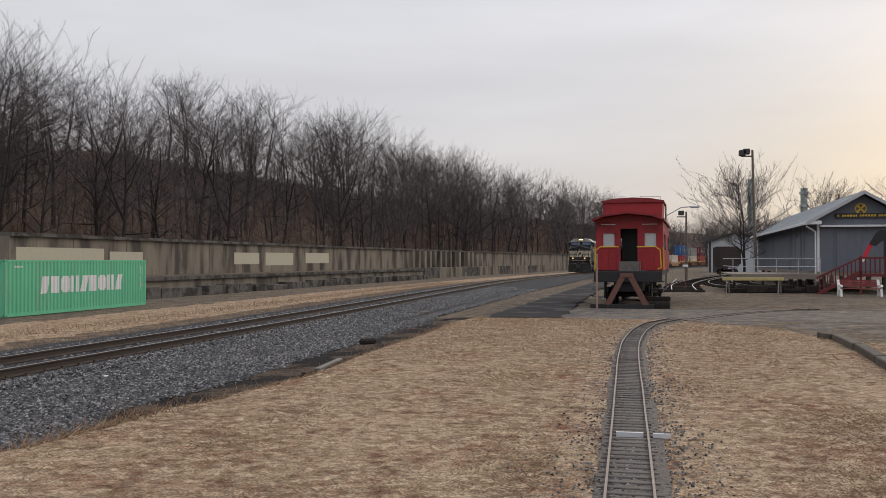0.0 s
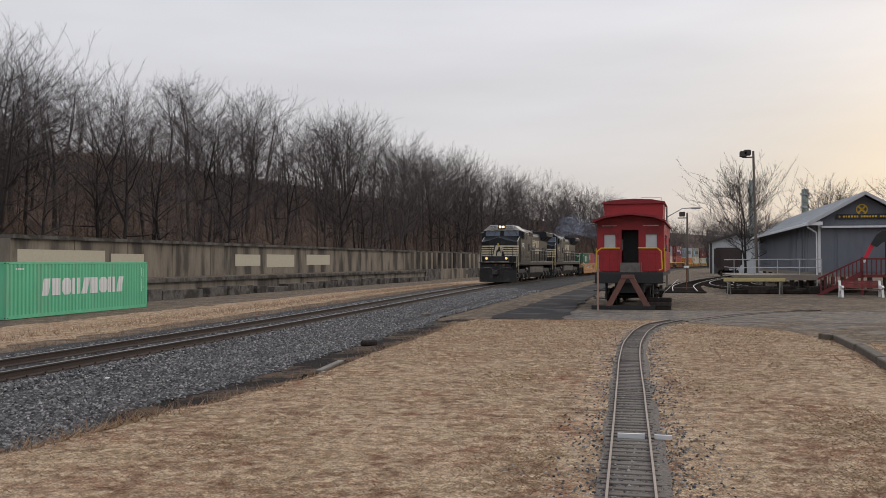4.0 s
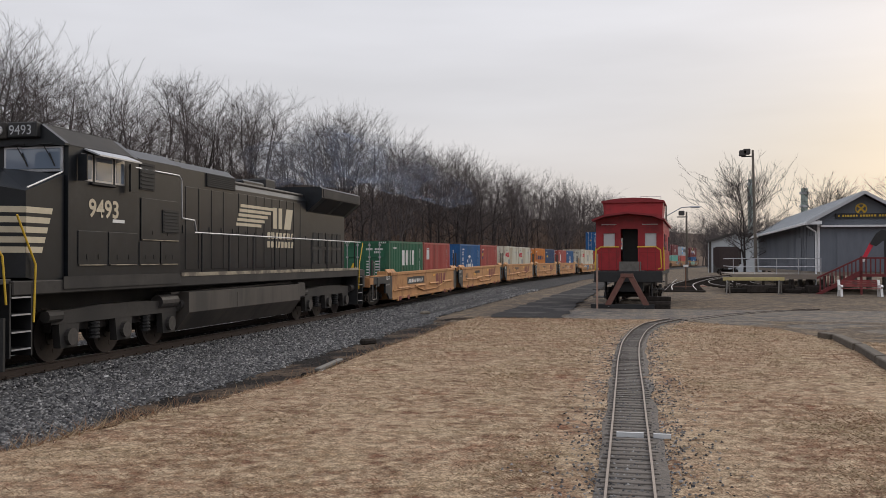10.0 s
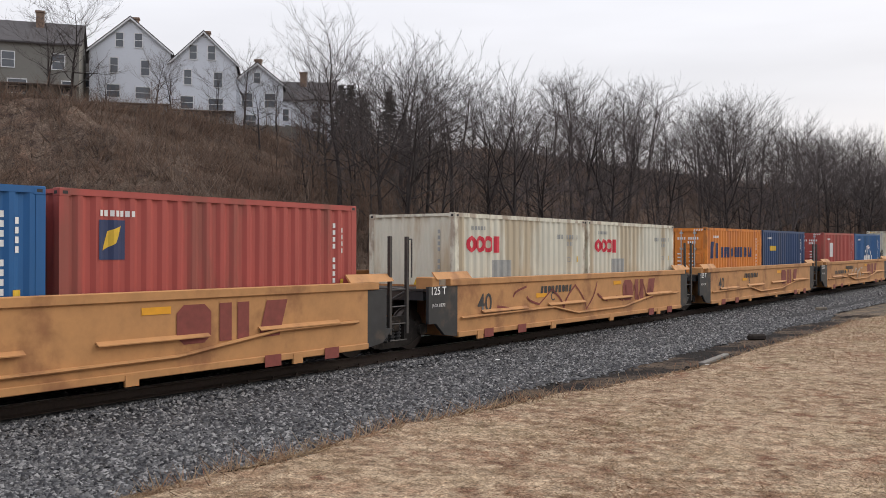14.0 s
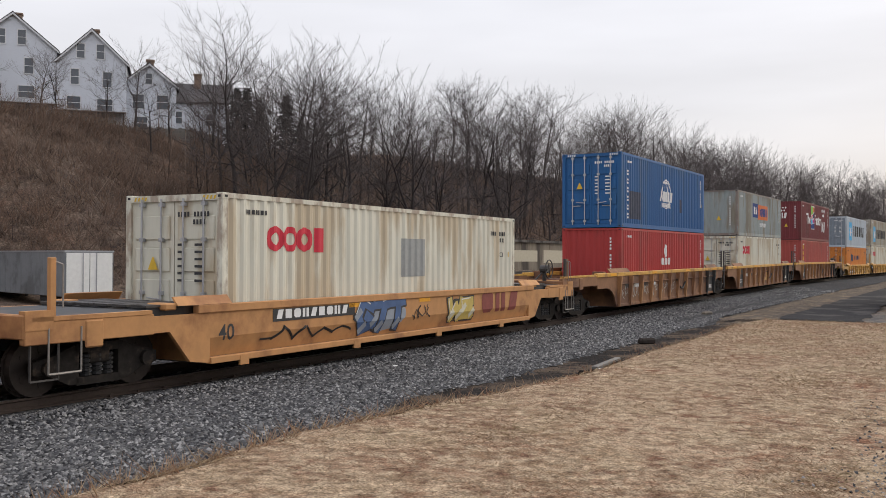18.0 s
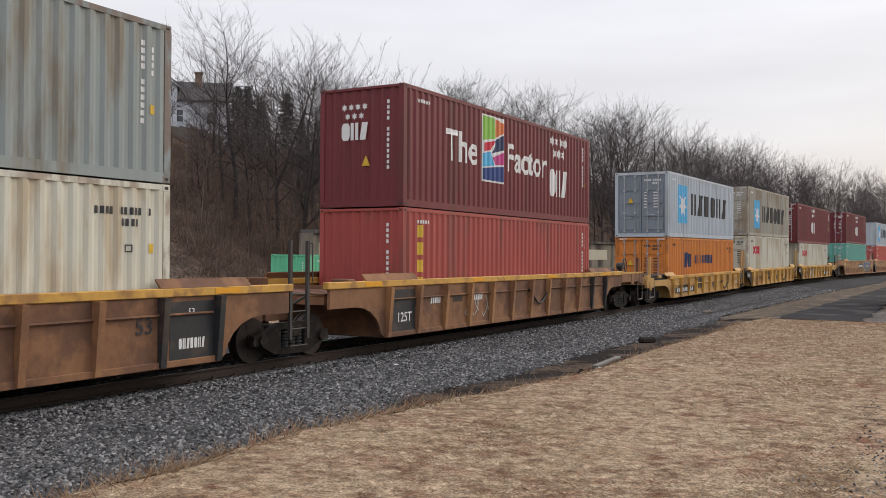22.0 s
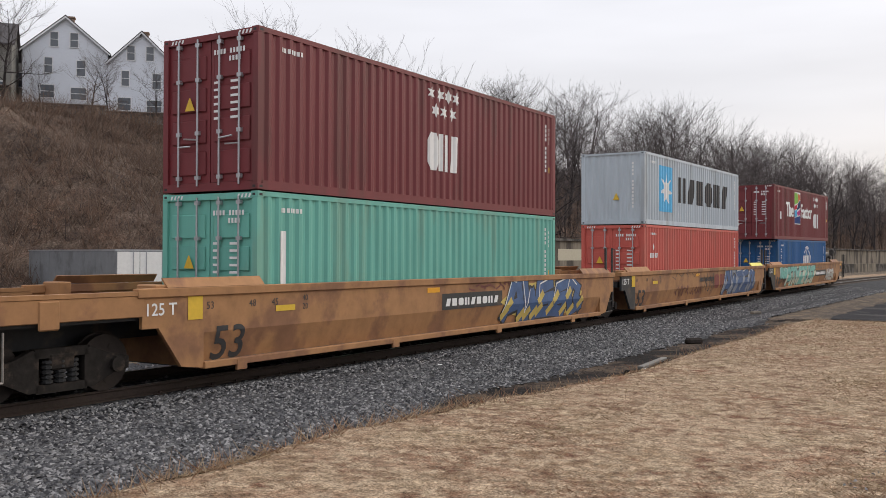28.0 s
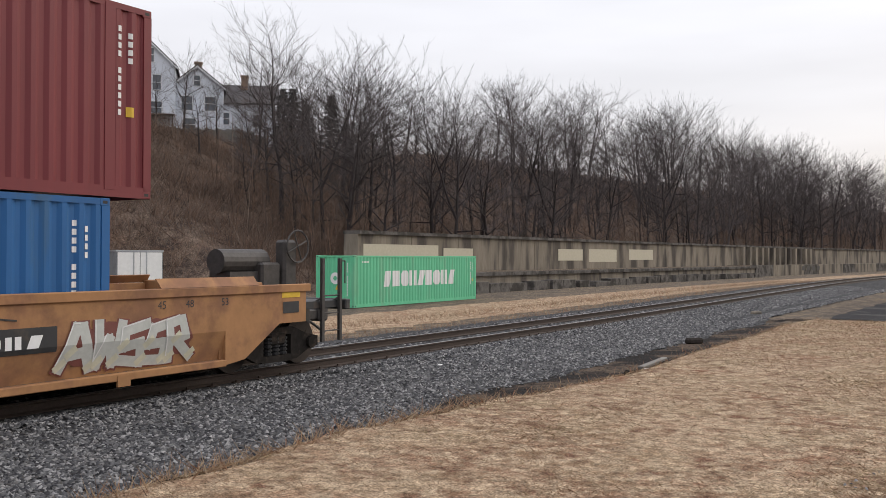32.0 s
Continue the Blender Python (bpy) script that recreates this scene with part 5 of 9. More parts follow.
def make_cars():
    """Every well car with the s of its front truck at the clip's start, its truck spacing and its load."""
    cars = []

    def add(u, lead, kind, P, front, rear, label, marks):
        t0 = {"A": 1.85, "B": 2.4, "C": 3.7, "D": 1.9, "E": 3.25}[kind]
        a, b = {"A": (1.75, 14.1), "B": (2.0, 15.0), "C": (2.75, 16.7), "D": (1.85, 14.15), "E": (1.95, 18.1)}[kind]
        car = well_car(kind, P, a, b, front, rear, label, marks)
        cars.append((car, lead - t0, P, [(c, t0 + 0.1 + y, 0.30 + z * SHRINK) for c, y, z in LOAD.get(u, [])]))

    R40 = (T, "40", 2.5, 0.72, 0.6, M_BTEXT)
    tt = lambda y: ("bars", y, 0.66, 2.4, 3, M_REDSTEN)
    t125 = lambda y: (T, "125 T", y, 1.18, 0.24, M_WTEXT)
    jack = lambda y: (T, "JACK HERE", y, 0.92, 0.1, M_WTEXT)
    tag = lambda y, z=0.95: ("rect", y, z, 0.5, 0.11, M_AMBERTAPE)
    lab = "tan well car with black ends carrying containers low between its trucks"
    for i, u in enumerate((1, 2, 3, 4, 5)):
        ms = [t125(0.8), jack(0.85), tt(9.8), ("bars", 5.2, 1.05, 1.6, 9, M_BTEXT), tag(5.0), tag(9.2, 1.15), (T, "ABCDE"[::-1][i], 5.7, 0.85, 0.3, M_BTEXT)]
        if u in (2, 3, 4):
            ms.append(R40)
        if u == 3:
            ms += [("scrawl", 3.3, 0.45, 5.5, 0.9, M_REDSTEN, 5), ("scrawl", 9.4, 0.5, 2.6, 0.8, M_REDSTEN, 9)]
        if u == 5:
            ms += [("bars", 3.2, 0.85, 2.2, 6, M_BTEXT), ("scrawl", 6.0, 0.5, 3.0, 0.8, G["pale"], 31)]
        if u == 1:
            ms += [("rect", 4.2, 0.85, 3.2, 0.36, M_ENDBLACK), ("bars", 4.4, 0.93, 2.7, 9, M_WTEXT)]
        add(u, (173.45, 188.3, 203.55, 218.6, 233.9)[i], "A", 15.2, u == 1, u == 5, lab, ms)
    add(6, 253.2, "B", 17.0, True, True, "tan well car with painted scrawls on its smooth side",
        [(T, "40", 2.2, 0.7, 0.5, M_BTEXT), ("rect", 3.6, 1.0, 2.6, 0.3, M_ENDBLACK), ("bars", 3.7, 1.06, 2.3, 9, M_WTEXT), ("scrawl", 3.3, 0.4, 2.8, 0.55, G["dark"], 2), ("bubble", 6.3, 0.4, 1.9, 1.05, 3, G["blue"], G["dark"], 4, G["ice"]), ("bubble", 10.2, 0.45, 1.3, 0.85, 2, G["mustard"], G["dark"], 8), ("scrawl", 8.5, 0.5, 0.8, 0.8, G["dark"], 12, 0.03), tt(12.0), tag(6.0, 1.2), tag(8.8, 1.2)])
    lab = "rusty brown well car with ribbed sides and amber top chord"
    for i, u in enumerate((7, 8, 9)):
        ms = [("bars", 3.6 + 1.1 * k, 0.9, 0.5, 5, M_WTEXT if k % 2 else M_BTEXT) for k in range(4)] + [("rect", 4.0, 1.38, 1.0, 0.1, M_YELLOW)]
        if u == 8:
            ms += [("rect", 9.2, 0.55, 1.0, 0.6, M_TAN_BRIGHT), ("bars", 9.3, 0.7, 0.75, 3, M_REDSTEN)]
        if u != 7:
            ms += [("rect", 2.8, 0.28, 1.2, 1.0, M_ENDBLACK), (T, "125T", 3.22, 0.55, 0.30, M_WTEXT, 1.412)]
        if u != 9:
            ms += [("rect", 15.55, 0.28, 1.1, 1.0, M_ENDBLACK), ("bars", 15.75, 0.5, 0.6, 7, M_WTEXT), (T, "53", 15.95, 1.05, 0.16, M_WTEXT, 1.412), (T, "53", 14.85, 0.8, 0.36, M_BTEXT, 1.412)]
        if u == 7:
            ms += [("scrawl", 3.0 + 1.25 * k, 0.4, 0.9, 0.75, G["pale"], 70 + k, 0.025) for k in range(6)]
        if u == 9:
            ms += [("scrawl", 6.5, 0.35, 1.2, 0.8, G["pale"], 90, 0.025), (T, "20", 4.2, 1.0, 0.16, M_BTEXT), (T, "40", 4.2, 0.82, 0.16, M_BTEXT)]
        add(u, (274.5, 293.6, 312.7)[i], "C", 19.1, u == 7, u == 9, lab, ms)
    lab = "yellow-tan well car with ribbed sides and black ends"
    for i, u in enumerate((10, 11, 12)):
        ms = [(T, "125-T", 0.85, 0.95, 0.3, M_WTEXT) if u != 10 else (T, "125-T", 13.4, 0.62, 0.34, M_WTEXT, 1.41), (T, "40", 8.6, 0.55, 0.55, M_BTEXT), ("bars", 5.9, 0.6, 1.1, 3, M_BTEXT), ("bars", 3.6, 0.75, 0.9, 7, M_BTEXT), ("rect", 2.2, 1.39, 1.6, 0.09, M_YELLOW)]
        if u == 12:
            ms += [("bubble", 4.6, 0.35, 2.0, 0.9, 5, G["pale"], G["dark"], 14), ("rect", 10.6, 0.5, 2.6, 0.3, M_ENDBLACK), ("bars", 10.7, 0.55, 2.4, 9, M_WTEXT)]
        if u == 10:
            ms += [("rect", 2.4, 0.45, 3.0, 0.34, M_ENDBLACK), ("bars", 2.6, 0.52, 2.6, 9, M_WTEXT)]
        add(u, (334.05, 349.65, 365.35)[i], "D", 15.7, u == 10, u == 12, lab, ms)
    lab = "tan well car with spray-painted lettering on smooth sides"
    for i, u in enumerate((13, 14, 15)):
        ms = [(T, "125 T", 0.78, 1.1, 0.26, M_WTEXT), ("rect", 1.62, 1.0, 0.3, 0.36, M_YELLOW), (T, "53", 2.15, 0.34, 0.78, M_BTEXT), (T, "53", 2.0, 1.15, 0.17, M_BTEXT), (T, "48", 2.95, 1.15, 0.17, M_BTEXT), (T, "45", 3.5, 1.15, 0.17, M_BTEXT), (T, "40", 4.3, 1.2, 0.15, M_BTEXT), (T, "20", 4.3, 1.05, 0.15, M_BTEXT), ("rect", 3.6, 1.04, 0.5, 0.1, M_YELLOW), tag(8.4, 1.2)]
        if u == 13:
            ms += [("rect", 9.0, 0.8, 2.8, 0.36, M_ENDBLACK), ("bars", 9.15, 0.88, 2.5, 9, M_WTEXT), ("bubble", 12.0, 0.27, 4.6, 1.2, 5, G["blue"], G["dark"], 21, G["mustard"]), ("scrawl", 10.2, 1.15, 2.2, 0.25, G["maroon"], 41)]
        if u == 14:
            ms += [("scrawl", 6.0, 0.45, 1.6, 0.6, G["maroon"], 44), ("scrawl", 7.8, 0.45, 1.4, 0.45, G["maroon"], 47), ("scrawl", 9.2, 0.4, 1.7, 1.0, G["dark"], 51, 0.04), ("bubble", 12.3, 0.27, 4.9, 1.22, 5, G["blue"], G["dark"], 27, G["ice"]), tt(10.9), ("scrawl", 5.6, 1.1, 3.4, 0.38, G["dark"], 57, 0.025), ("bars", 8.9, 0.98, 1.9, 12, M_BTEXT)]
        if u == 15:
            ms += [("bubble", 4.3, 0.26, 6.9, 1.24, 7, G["teal"], G["dark"], 33, G["cream"]), ("bubble", 2.9, 0.72, 1.5, 0.66, 2, G["teal"], G["maroon"], 35, G["teal"]), ("scrawl", 2.9, 0.45, 1.3, 0.4, G["dark"], 36, 0.05), ("rect", 11.3, 0.72, 3.0, 0.34, M_ENDBLACK), ("bars", 11.45, 0.79, 2.7, 9, M_WTEXT), ("scrawl", 10.8, 1.12, 2.9, 0.2, G["dark"], 61, 0.03), ("bubble", 14.4, 0.36, 2.3, 0.75, 5, G["pale"], G["maroon"], 39), ("rect", 18.75, 1.27, 0.48, 0.2, M_YELLOW), ("rect", 18.78, 1.0, 0.42, 0.2, M_ENDBLACK), (T, "53", 17.3, 1.2, 0.17, M_BTEXT), (T, "48", 16.55, 1.2, 0.17, M_BTEXT), (T, "45", 16.0, 1.2, 0.17, M_BTEXT)]
        add(u, (386.9, 406.05, 425.5)[i], "E", 19.7, u == 13, u == 15, lab + (", lime guide" if u == 14 else ""), ms)
    return cars


CARS = make_cars()

# ---- diesel locomotives ----
M_LOCO = mat("loco_black_paint", (0.0085, 0.0105, 0.0135), 0.38, spread=0.3, grain=3, second=(0.0145, 0.016, 0.0185), patch=0.3, patch_scale=0.8)
M_LOCO.node_tree.nodes["Principled BSDF"].inputs["Specular IOR Level"].default_value = 0.32
M_TANK = mat("dusty_tank_steel", (0.062, 0.053, 0.046), 0.6, spread=0.3, grain=2, second=(0.03, 0.027, 0.025), patch=0.45, patch_scale=0.7, stretch=(1, 1, 0.2))
M_LOCO_DUST = mat("dusty_loco_frame", (0.034, 0.030, 0.027), 0.8, spread=0.35, grain=4, second=(0.02, 0.018, 0.017), patch=0.5, patch_scale=1.0)
M_CREAM = mat("cream_stripe", (0.52, 0.46, 0.34), 0.6, spread=0.1, grain=5)
M_CREAM_DULL = mat("worn_cream_stripe", (0.30, 0.26, 0.19), 0.75, spread=0.2, grain=5, second=(0.12, 0.10, 0.08), patch=0.45, patch_scale=2.0)
M_BROW = mat("white_band_and_roof_sheen", (0.46, 0.45, 0.43), 0.6, spread=0.15, grain=4, second=(0.28, 0.27, 0.25), patch=0.4, patch_scale=1.5)
M_PLOW = mat("scuffed_plow_steel", (0.012, 0.0118, 0.012), 0.6, spread=0.35, grain=5, second=(0.03, 0.026, 0.023), patch=0.35, patch_scale=2.5)
M_GRILLE = mat("radiator_grille", (0.010, 0.010, 0.011), 0.7, spread=0.3, grain=30)
M_LAMP = glow_mat("lit_headlight", (1.0, 0.72, 0.36), 2.6)
M_LAMP_OFF = glass_mat("unlit_lamp", (0.5, 0.5, 0.5))
M_AMBER = glow_mat("lit_ditch_light", (1.0, 0.40, 0.12), 1.7)
M_CABGLASS = glass_mat("cab_glass", (0.16, 0.20, 0.26), 0.03)


def locomotive(lit, number):
    """A six-axle diesel, its front at y = 0."""
    L = 22.4
    g = tagged(empty("locomotive"), "black six-axle diesel locomotive with cream nose stripes" + (", headlights lit" if lit else ""), "locomotive", group="locomotives of the train")

    def p(name, bm, m, parent=g, label=""):
        return part(name, bm, m, parent, label)

    # frame and walkways
    bm = BM()
    box(bm, -1.5, 0.9, 1.40, 1.5, L - 0.9, 1.66, bev=0.02)
    box(bm, -0.6, 0.9, 0.85, 0.6, L - 0.9, 1.40)
    p("frame", bm, M_LOCO_DUST)
    bm = BM()
    for sx in (1, -1):
        box(bm, *((1.47, 6.9, 1.64) if sx > 0 else (-1.515, 6.9, 1.64)), *((1.515, L - 1.6, 1.73) if sx > 0 else (-1.47, L - 1.6, 1.73)))
    p("walkway_edge", bm, M_CREAM_DULL)
    # nose: chamfered corners and a ridged, sloping top
    f = 0.8
    sec = [(-1.45, 0.5), (-0.72, 0), (0.72, 0), (1.45, 0.5), (1.45, 1.62), (-1.45, 1.62)]
    bm = BM()
    lo = [bm.verts.new((x, f + y, 1.5 if abs(y) > 1 else 1.72)) for x, y in sec]
    hi = [bm.verts.new((x, f + y, z)) for (x, y), z in zip(sec, (3.30, 3.44, 3.44, 3.30, 3.70, 3.70))]
    for i in range(6):
        bm.faces.new((lo[i], lo[(i + 1) % 6], hi[(i + 1) % 6], hi[i]))
    pk0, pk1 = bm.verts.new((0, f, 3.68)), bm.verts.new((0, f + 1.62, 3.86))
    for q in ((hi[1], hi[2], pk0), (hi[0], hi[1], pk0), (hi[0], pk0, pk1, hi[5]), (hi[2], hi[3], pk0), (hi[3], hi[4], pk1, pk0), (hi[5], pk1, hi[4])):
        bm.faces.new(q)
    bmesh.ops.recalc_face_normals(bm, faces=bm.faces[:])
    p("nose", bm, M_LOCO)
    bm = BM()
    for i in range(5):
        z, h = 2.17 + 0.183 * i, 0.112
        cut = 0.42 - 0.035 * i
        box(bm, -0.73, f - 0.008, z, -cut - 0.05, f + 0.004, z + h)
        box(bm, 0.52 - 0.07 * i, f - 0.008, z, 0.73, f + 0.004, z + h)
        for sx in (1, -1):
            vs = [bm.verts.new((sx * (0.72 + 0.73 * t + 0.005), f + 0.5 * t - 0.007, zz)) for t, zz in ((0, z), (1, z), (1, z + h), (0, z + h))]
            bm.faces.new(vs)
            vs = [bm.verts.new((sx * 1.457, f + 0.5 + t, zz)) for t, zz in ((0, z), (0.45 + 0.07 * i, z), (0.49 + 0.07 * i, z + h), (0, z + h))]
            bm.faces.new(vs)
    p("nose_stripes", bm, M_CREAM)
    bm = BM()
    prism(bm, [(-0.44, 2.15), (0.24, 2.15), (0.46, 3.02), (-0.2, 3.02)], "y", f - 0.014, f - 0.004)
    p("nose_emblem", bm, M_CREAM)
    bm = BM()
    prism(bm, [(-0.2, 2.18), (-0.12, 2.18), (-0.06, 2.45), (0.1, 2.55), (0.14, 2.42), (0.2, 2.42), (0.18, 2.7), (0.12, 2.93), (0.02, 2.93), (0.0, 2.75), (-0.16, 2.58)], "y", f - 0.02, f - 0.014)
    p("nose_shape", bm, M_LOCO)
    bm = BM()
    box(bm, -0.06, f - 0.02, 3.06, 0.04, f - 0.002, 3.2)
    p("nose_plate", bm, M_YELLOW)
    bm = BM()
    bar(bm, (-0.72, f - 0.01, 3.42), (-0.72, f - 0.01, 1.74), 0.012, 5), bar(bm, (0.72, f - 0.01, 3.42), (0.72, f - 0.01, 1.74), 0.012, 5)
    bar(bm, (-0.25, f - 0.04, 3.3), (0.02, f - 0.04, 3.26), 0.014, 6)
    prism(bm, [(0.2, 3.1), (0.55, 3.1), (0.55, 3.36), (0.2, 3.4)], "y", f - 0.012, f - 0.002)
    p("nose_door_trim", bm, M_LOCO_DUST)
    bm = BM()
    bar(bm, (1.46, f + 0.52, 3.36), (1.46, f + 1.55, 3.74), 0.016, 6), bar(bm, (-1.46, f + 0.52, 3.36), (-1.46, f + 1.55, 3.74), 0.016, 6)
    p("nose_grab_iron", bm, M_WHITE)
    # cab
    c0, c1 = 2.35, 5.0
    bm = BM()
    secc = [(-1.52, 1.5), (1.52, 1.5), (1.52, 4.26), (0.98, 4.66), (-0.98, 4.66), (-1.52, 4.26)]
    prism(bm, secc, "y", c0 + 0.1, c1)
    box(bm, -0.95, c0 + 0.2, 4.66, 0.95, c1 - 0.2, 4.70)
    p("cab", bm, M_LOCO)
    # pale band over the windshield; along the roof's slopes it paints in reflected light
    bm = BM()
    prism(bm, [(-1.53, 4.26), (1.53, 4.26), (1.53, 4.30), (1.0, 4.68), (-1.0, 4.68), (-1.53, 4.30)], "y", c0 - 0.02, c0 + 0.11)
    p("cab_brow", bm, M_BROW if lit else M_LOCO)
    for sx in (1, -1):
        bm = BM()
        prism(bm, [(sx * 1.525, 4.28), (sx * 0.99, 4.676), (sx * 0.99, 4.664), (sx * 1.525, 4.262)], "y", c0 + 0.13, c1 - 0.25)
        p("roof_slope", bm, M_BROW if lit else M_LOCO_DUST)
        x0, x1 = sorted((sx * 0.12, sx * 1.42))
        bm = BM()
        box(bm, x0, c0 + 0.06, 3.76, x1, c0 + 0.12, 4.25)
        w = p("windshield_frame", bm, M_LOCO if lit else M_GALV)
        bm = BM()
        box(bm, x0 + 0.05, c0 + 0.045, 3.81, x1 - 0.05, c0 + 0.07, 4.21, bev=0.01)
        p("windshield", bm, M_CABGLASS, w)
        for q in (0.45, 1.05):
            bm = BM()
            bar(bm, (sx * q, c0 - 0.02, 4.27), (sx * (q + 0.16), c0 + 0.02, 3.98), 0.010, 5)
            bar(bm, (sx * (q + 0.10), c0 + 0.025, 4.12), (sx * (q + 0.22), c0 + 0.025, 3.86), 0.014, 5)
            bar(bm, (sx * (q - 0.1), c0 - 0.03, 4.29), (sx * (q + 0.2), c0 - 0.03, 4.29), 0.016, 5)
            p("wiper", bm, M_BLACK, w)
        a, b = sorted((sx * 1.50, sx * 1.535))
        for ya, yb in ((2.85, 3.22), (3.30, 3.95), (4.02, 4.38)):
            bm = BM()
            box(bm, a, ya, 3.62, b, yb, 4.16)
            wf = p("side_window_frame", bm, M_LOCO_DUST if lit else M_GALV)
            bm = BM()
            a2, b2 = sorted((sx * 1.52, sx * 1.541))
            box(bm, a2, ya + 0.04, 3.66, b2, yb - 0.04, 4.12)
            p("side_window", bm, M_CABGLASS, wf)
        bm = BM()
        box(bm, a, 3.15, 3.55, b + 0.05, 4.0, 3.61, bev=0.015)
        p("arm_rest", bm, M_BLACK)
        bm = BM()
        prism(bm, [(sx * 1.52, 4.27), (sx * 1.88, 4.13), (sx * 1.88, 4.10), (sx * 1.52, 4.23)], "y", 2.95, 4.5)
        p("sun_shade", bm, M_BROW if lit else M_GALV)
        bm = BM()
        box(bm, sx * 1.64 - 0.1, 2.72, 3.6, sx * 1.64 + 0.1, 2.76, 4.12), box(bm, sx * 1.64 - 0.02, 4.42, 3.5, sx * 1.64 + 0.02, 4.62, 4.1)
        p("wind_deflector", bm, M_LOCO)
        # number boards over the windshield
        x0, x1 = sorted((sx * 0.34, sx * 0.99))
        bm = BM()
        box(bm, x0, c0 - 0.14, 4.41, x1, c0 + 0.02, 4.71, bev=0.02)
        nb = p("number_board", bm, M_GALV if lit else M_BLACK)
        bm = BM()
        box(bm, x0 + 0.04, c0 - 0.147, 4.45, x1 - 0.04, c0 - 0.138, 4.67)
        p("board_face", bm, M_GALV if lit else M_BLACK, nb)
        bm = word(number, 0.27)
        for v in bm.verts:
            v.co = (v.co.y * 0.95 + x0 + 0.04, c0 - 0.15, v.co.z + 4.465)
        p("board_number", bm, M_BLACK if lit else M_GALV, nb)
        bm = BM()
        bar(bm, (sx * 0.135, c0 - 0.17, 4.56), (sx * 0.135, c0 - 0.12, 4.56), 0.10, 16)
        p("headlight", bm, M_LAMP if lit else M_LAMP_OFF)
        bm = BM()
        bar(bm, (sx * 0.8, 0.0, 1.98), (sx * 0.8, 0.06, 1.98), 0.10, 14)
        p("ditch_light", bm, M_AMBER if lit else M_LAMP_OFF)
        bm = BM()
        box(bm, sx * 0.8 - 0.17, 0.05, 1.80, sx * 0.8 + 0.17, 0.22, 2.14, bev=0.02)
        p("lamp_housing", bm, M_BLACK)
    bm = BM()
    box(bm, -0.3, c0 - 0.13, 4.40, 0.3, c0 + 0.02, 4.72, bev=0.02)
    p("headlight_box", bm, M_LOCO_DUST)
    bm = word(number, 0.5, 0.012)
    for v in bm.verts:
        v.co = (1.528, v.co.y * 1.1 + 3.1, v.co.z + 2.92)
    p("cab_number", bm, M_WTEXT if lit else M_CREAM)
    bm = BM()
    rect(bm, 3.95, 2.82, 0.45, 0.07)
    for v in bm.verts:
        v.co.x = 1.528
    p("small_lettering", bm, M_WTEXT)
    # hatches low on the side, with hinges and slots
    for y0, y1, z0, z1 in ((2.75, 3.75, 1.95, 2.62), (3.8, 4.9, 1.95, 2.62), (4.98, 5.85, 1.95, 2.45), (5.9, 6.7, 1.95, 2.45), (5.05, 6.72, 2.5, 3.42)):
        bm = BM()
        box(bm, 1.518, y0, z0, 1.537, y1, z1, bev=0.006)
        for q in (0.3, 0.7):
            box(bm, 1.535, y0 + (y1 - y0) * q - 0.03, z0 + 0.10, 1.545, y0 + (y1 - y0) * q + 0.03, z0 + 0.20)
        p("side_hatch", bm, M_LOCO)
        bm = BM()
        bar(bm, (1.545, y0 + 0.04, z0 - 0.015), (1.545, y1 - 0.04, z0 - 0.015), 0.014, 5)
        p("drip_rail", bm, M_CREAM_DULL)
    bm = BM()
    box(bm, 1.50, 2.32, 1.48, 1.526, 6.8, 1.72)
    p("sill_band", bm, M_LOCO_DUST)
    bm = BM()
    box(bm, -0.5, c0 + 0.9, 4.66, 0.5, c0 + 2.0, 4.76, bev=0.04)
    for k in range(3):
        bar(bm, (0.62 + 0.02 * k, c0 + 0.55 + 0.12 * k, 4.74), (0.62 + 0.02 * k, c0 + 0.95 + 0.12 * k, 4.74), 0.045, 8)
    p("roof_cooler", bm, M_LOCO)
    # equipment cab behind, then the long hood
    bm = BM()
    prism(bm, [(-1.51, 1.5), (1.51, 1.5), (1.51, 4.28), (1.1, 4.52), (-1.1, 4.52), (-1.51, 4.28)], "y", c1, 6.85)
    p("equipment_cabinet", bm, M_LOCO)
    bm = BM()
    prism(bm, [(-1.2, 1.66), (1.2, 1.66), (1.2, 4.32), (0.95, 4.5), (-0.95, 4.5), (-1.2, 4.32)], "y", 6.85, 10.5)
    p("blower_cabinet", bm, M_LOCO)
    h0, h1 = 10.5, L - 1.75
    bm = BM()
    prism(bm, [(-0.98, 1.66), (0.98, 1.66), (0.98, 4.05), (0.86, 4.22), (0.66, 4.32), (-0.66, 4.32), (-0.86, 4.22), (-0.98, 4.05)], "y", h0, h1)
    p("long_hood", bm, M_LOCO)
    for i in range(11):
        y = h0 + 0.08 + i * 0.6
        if y + 0.55 < 17.0:
            bm = BM()
            box(bm, 0.975, y, 1.8, 0.993, y + 0.54, 3.95, bev=0.008)
            bar(bm, (1.0, y + 0.47, 2.7), (1.0, y + 0.47, 2.85), 0.015, 5)
            p("hood_door", bm, M_LOCO)
    for i in range(5):
        y = 6.95 + i * 0.7
        bm = BM()
        box(bm, 1.195, y, 1.8, 1.213, y + 0.63, 3.88, bev=0.008)
        bar(bm, (1.22, y + 0.55, 2.7), (1.22, y + 0.55, 2.9), 0.015, 5)
        p("hood_door", bm, M_LOCO)
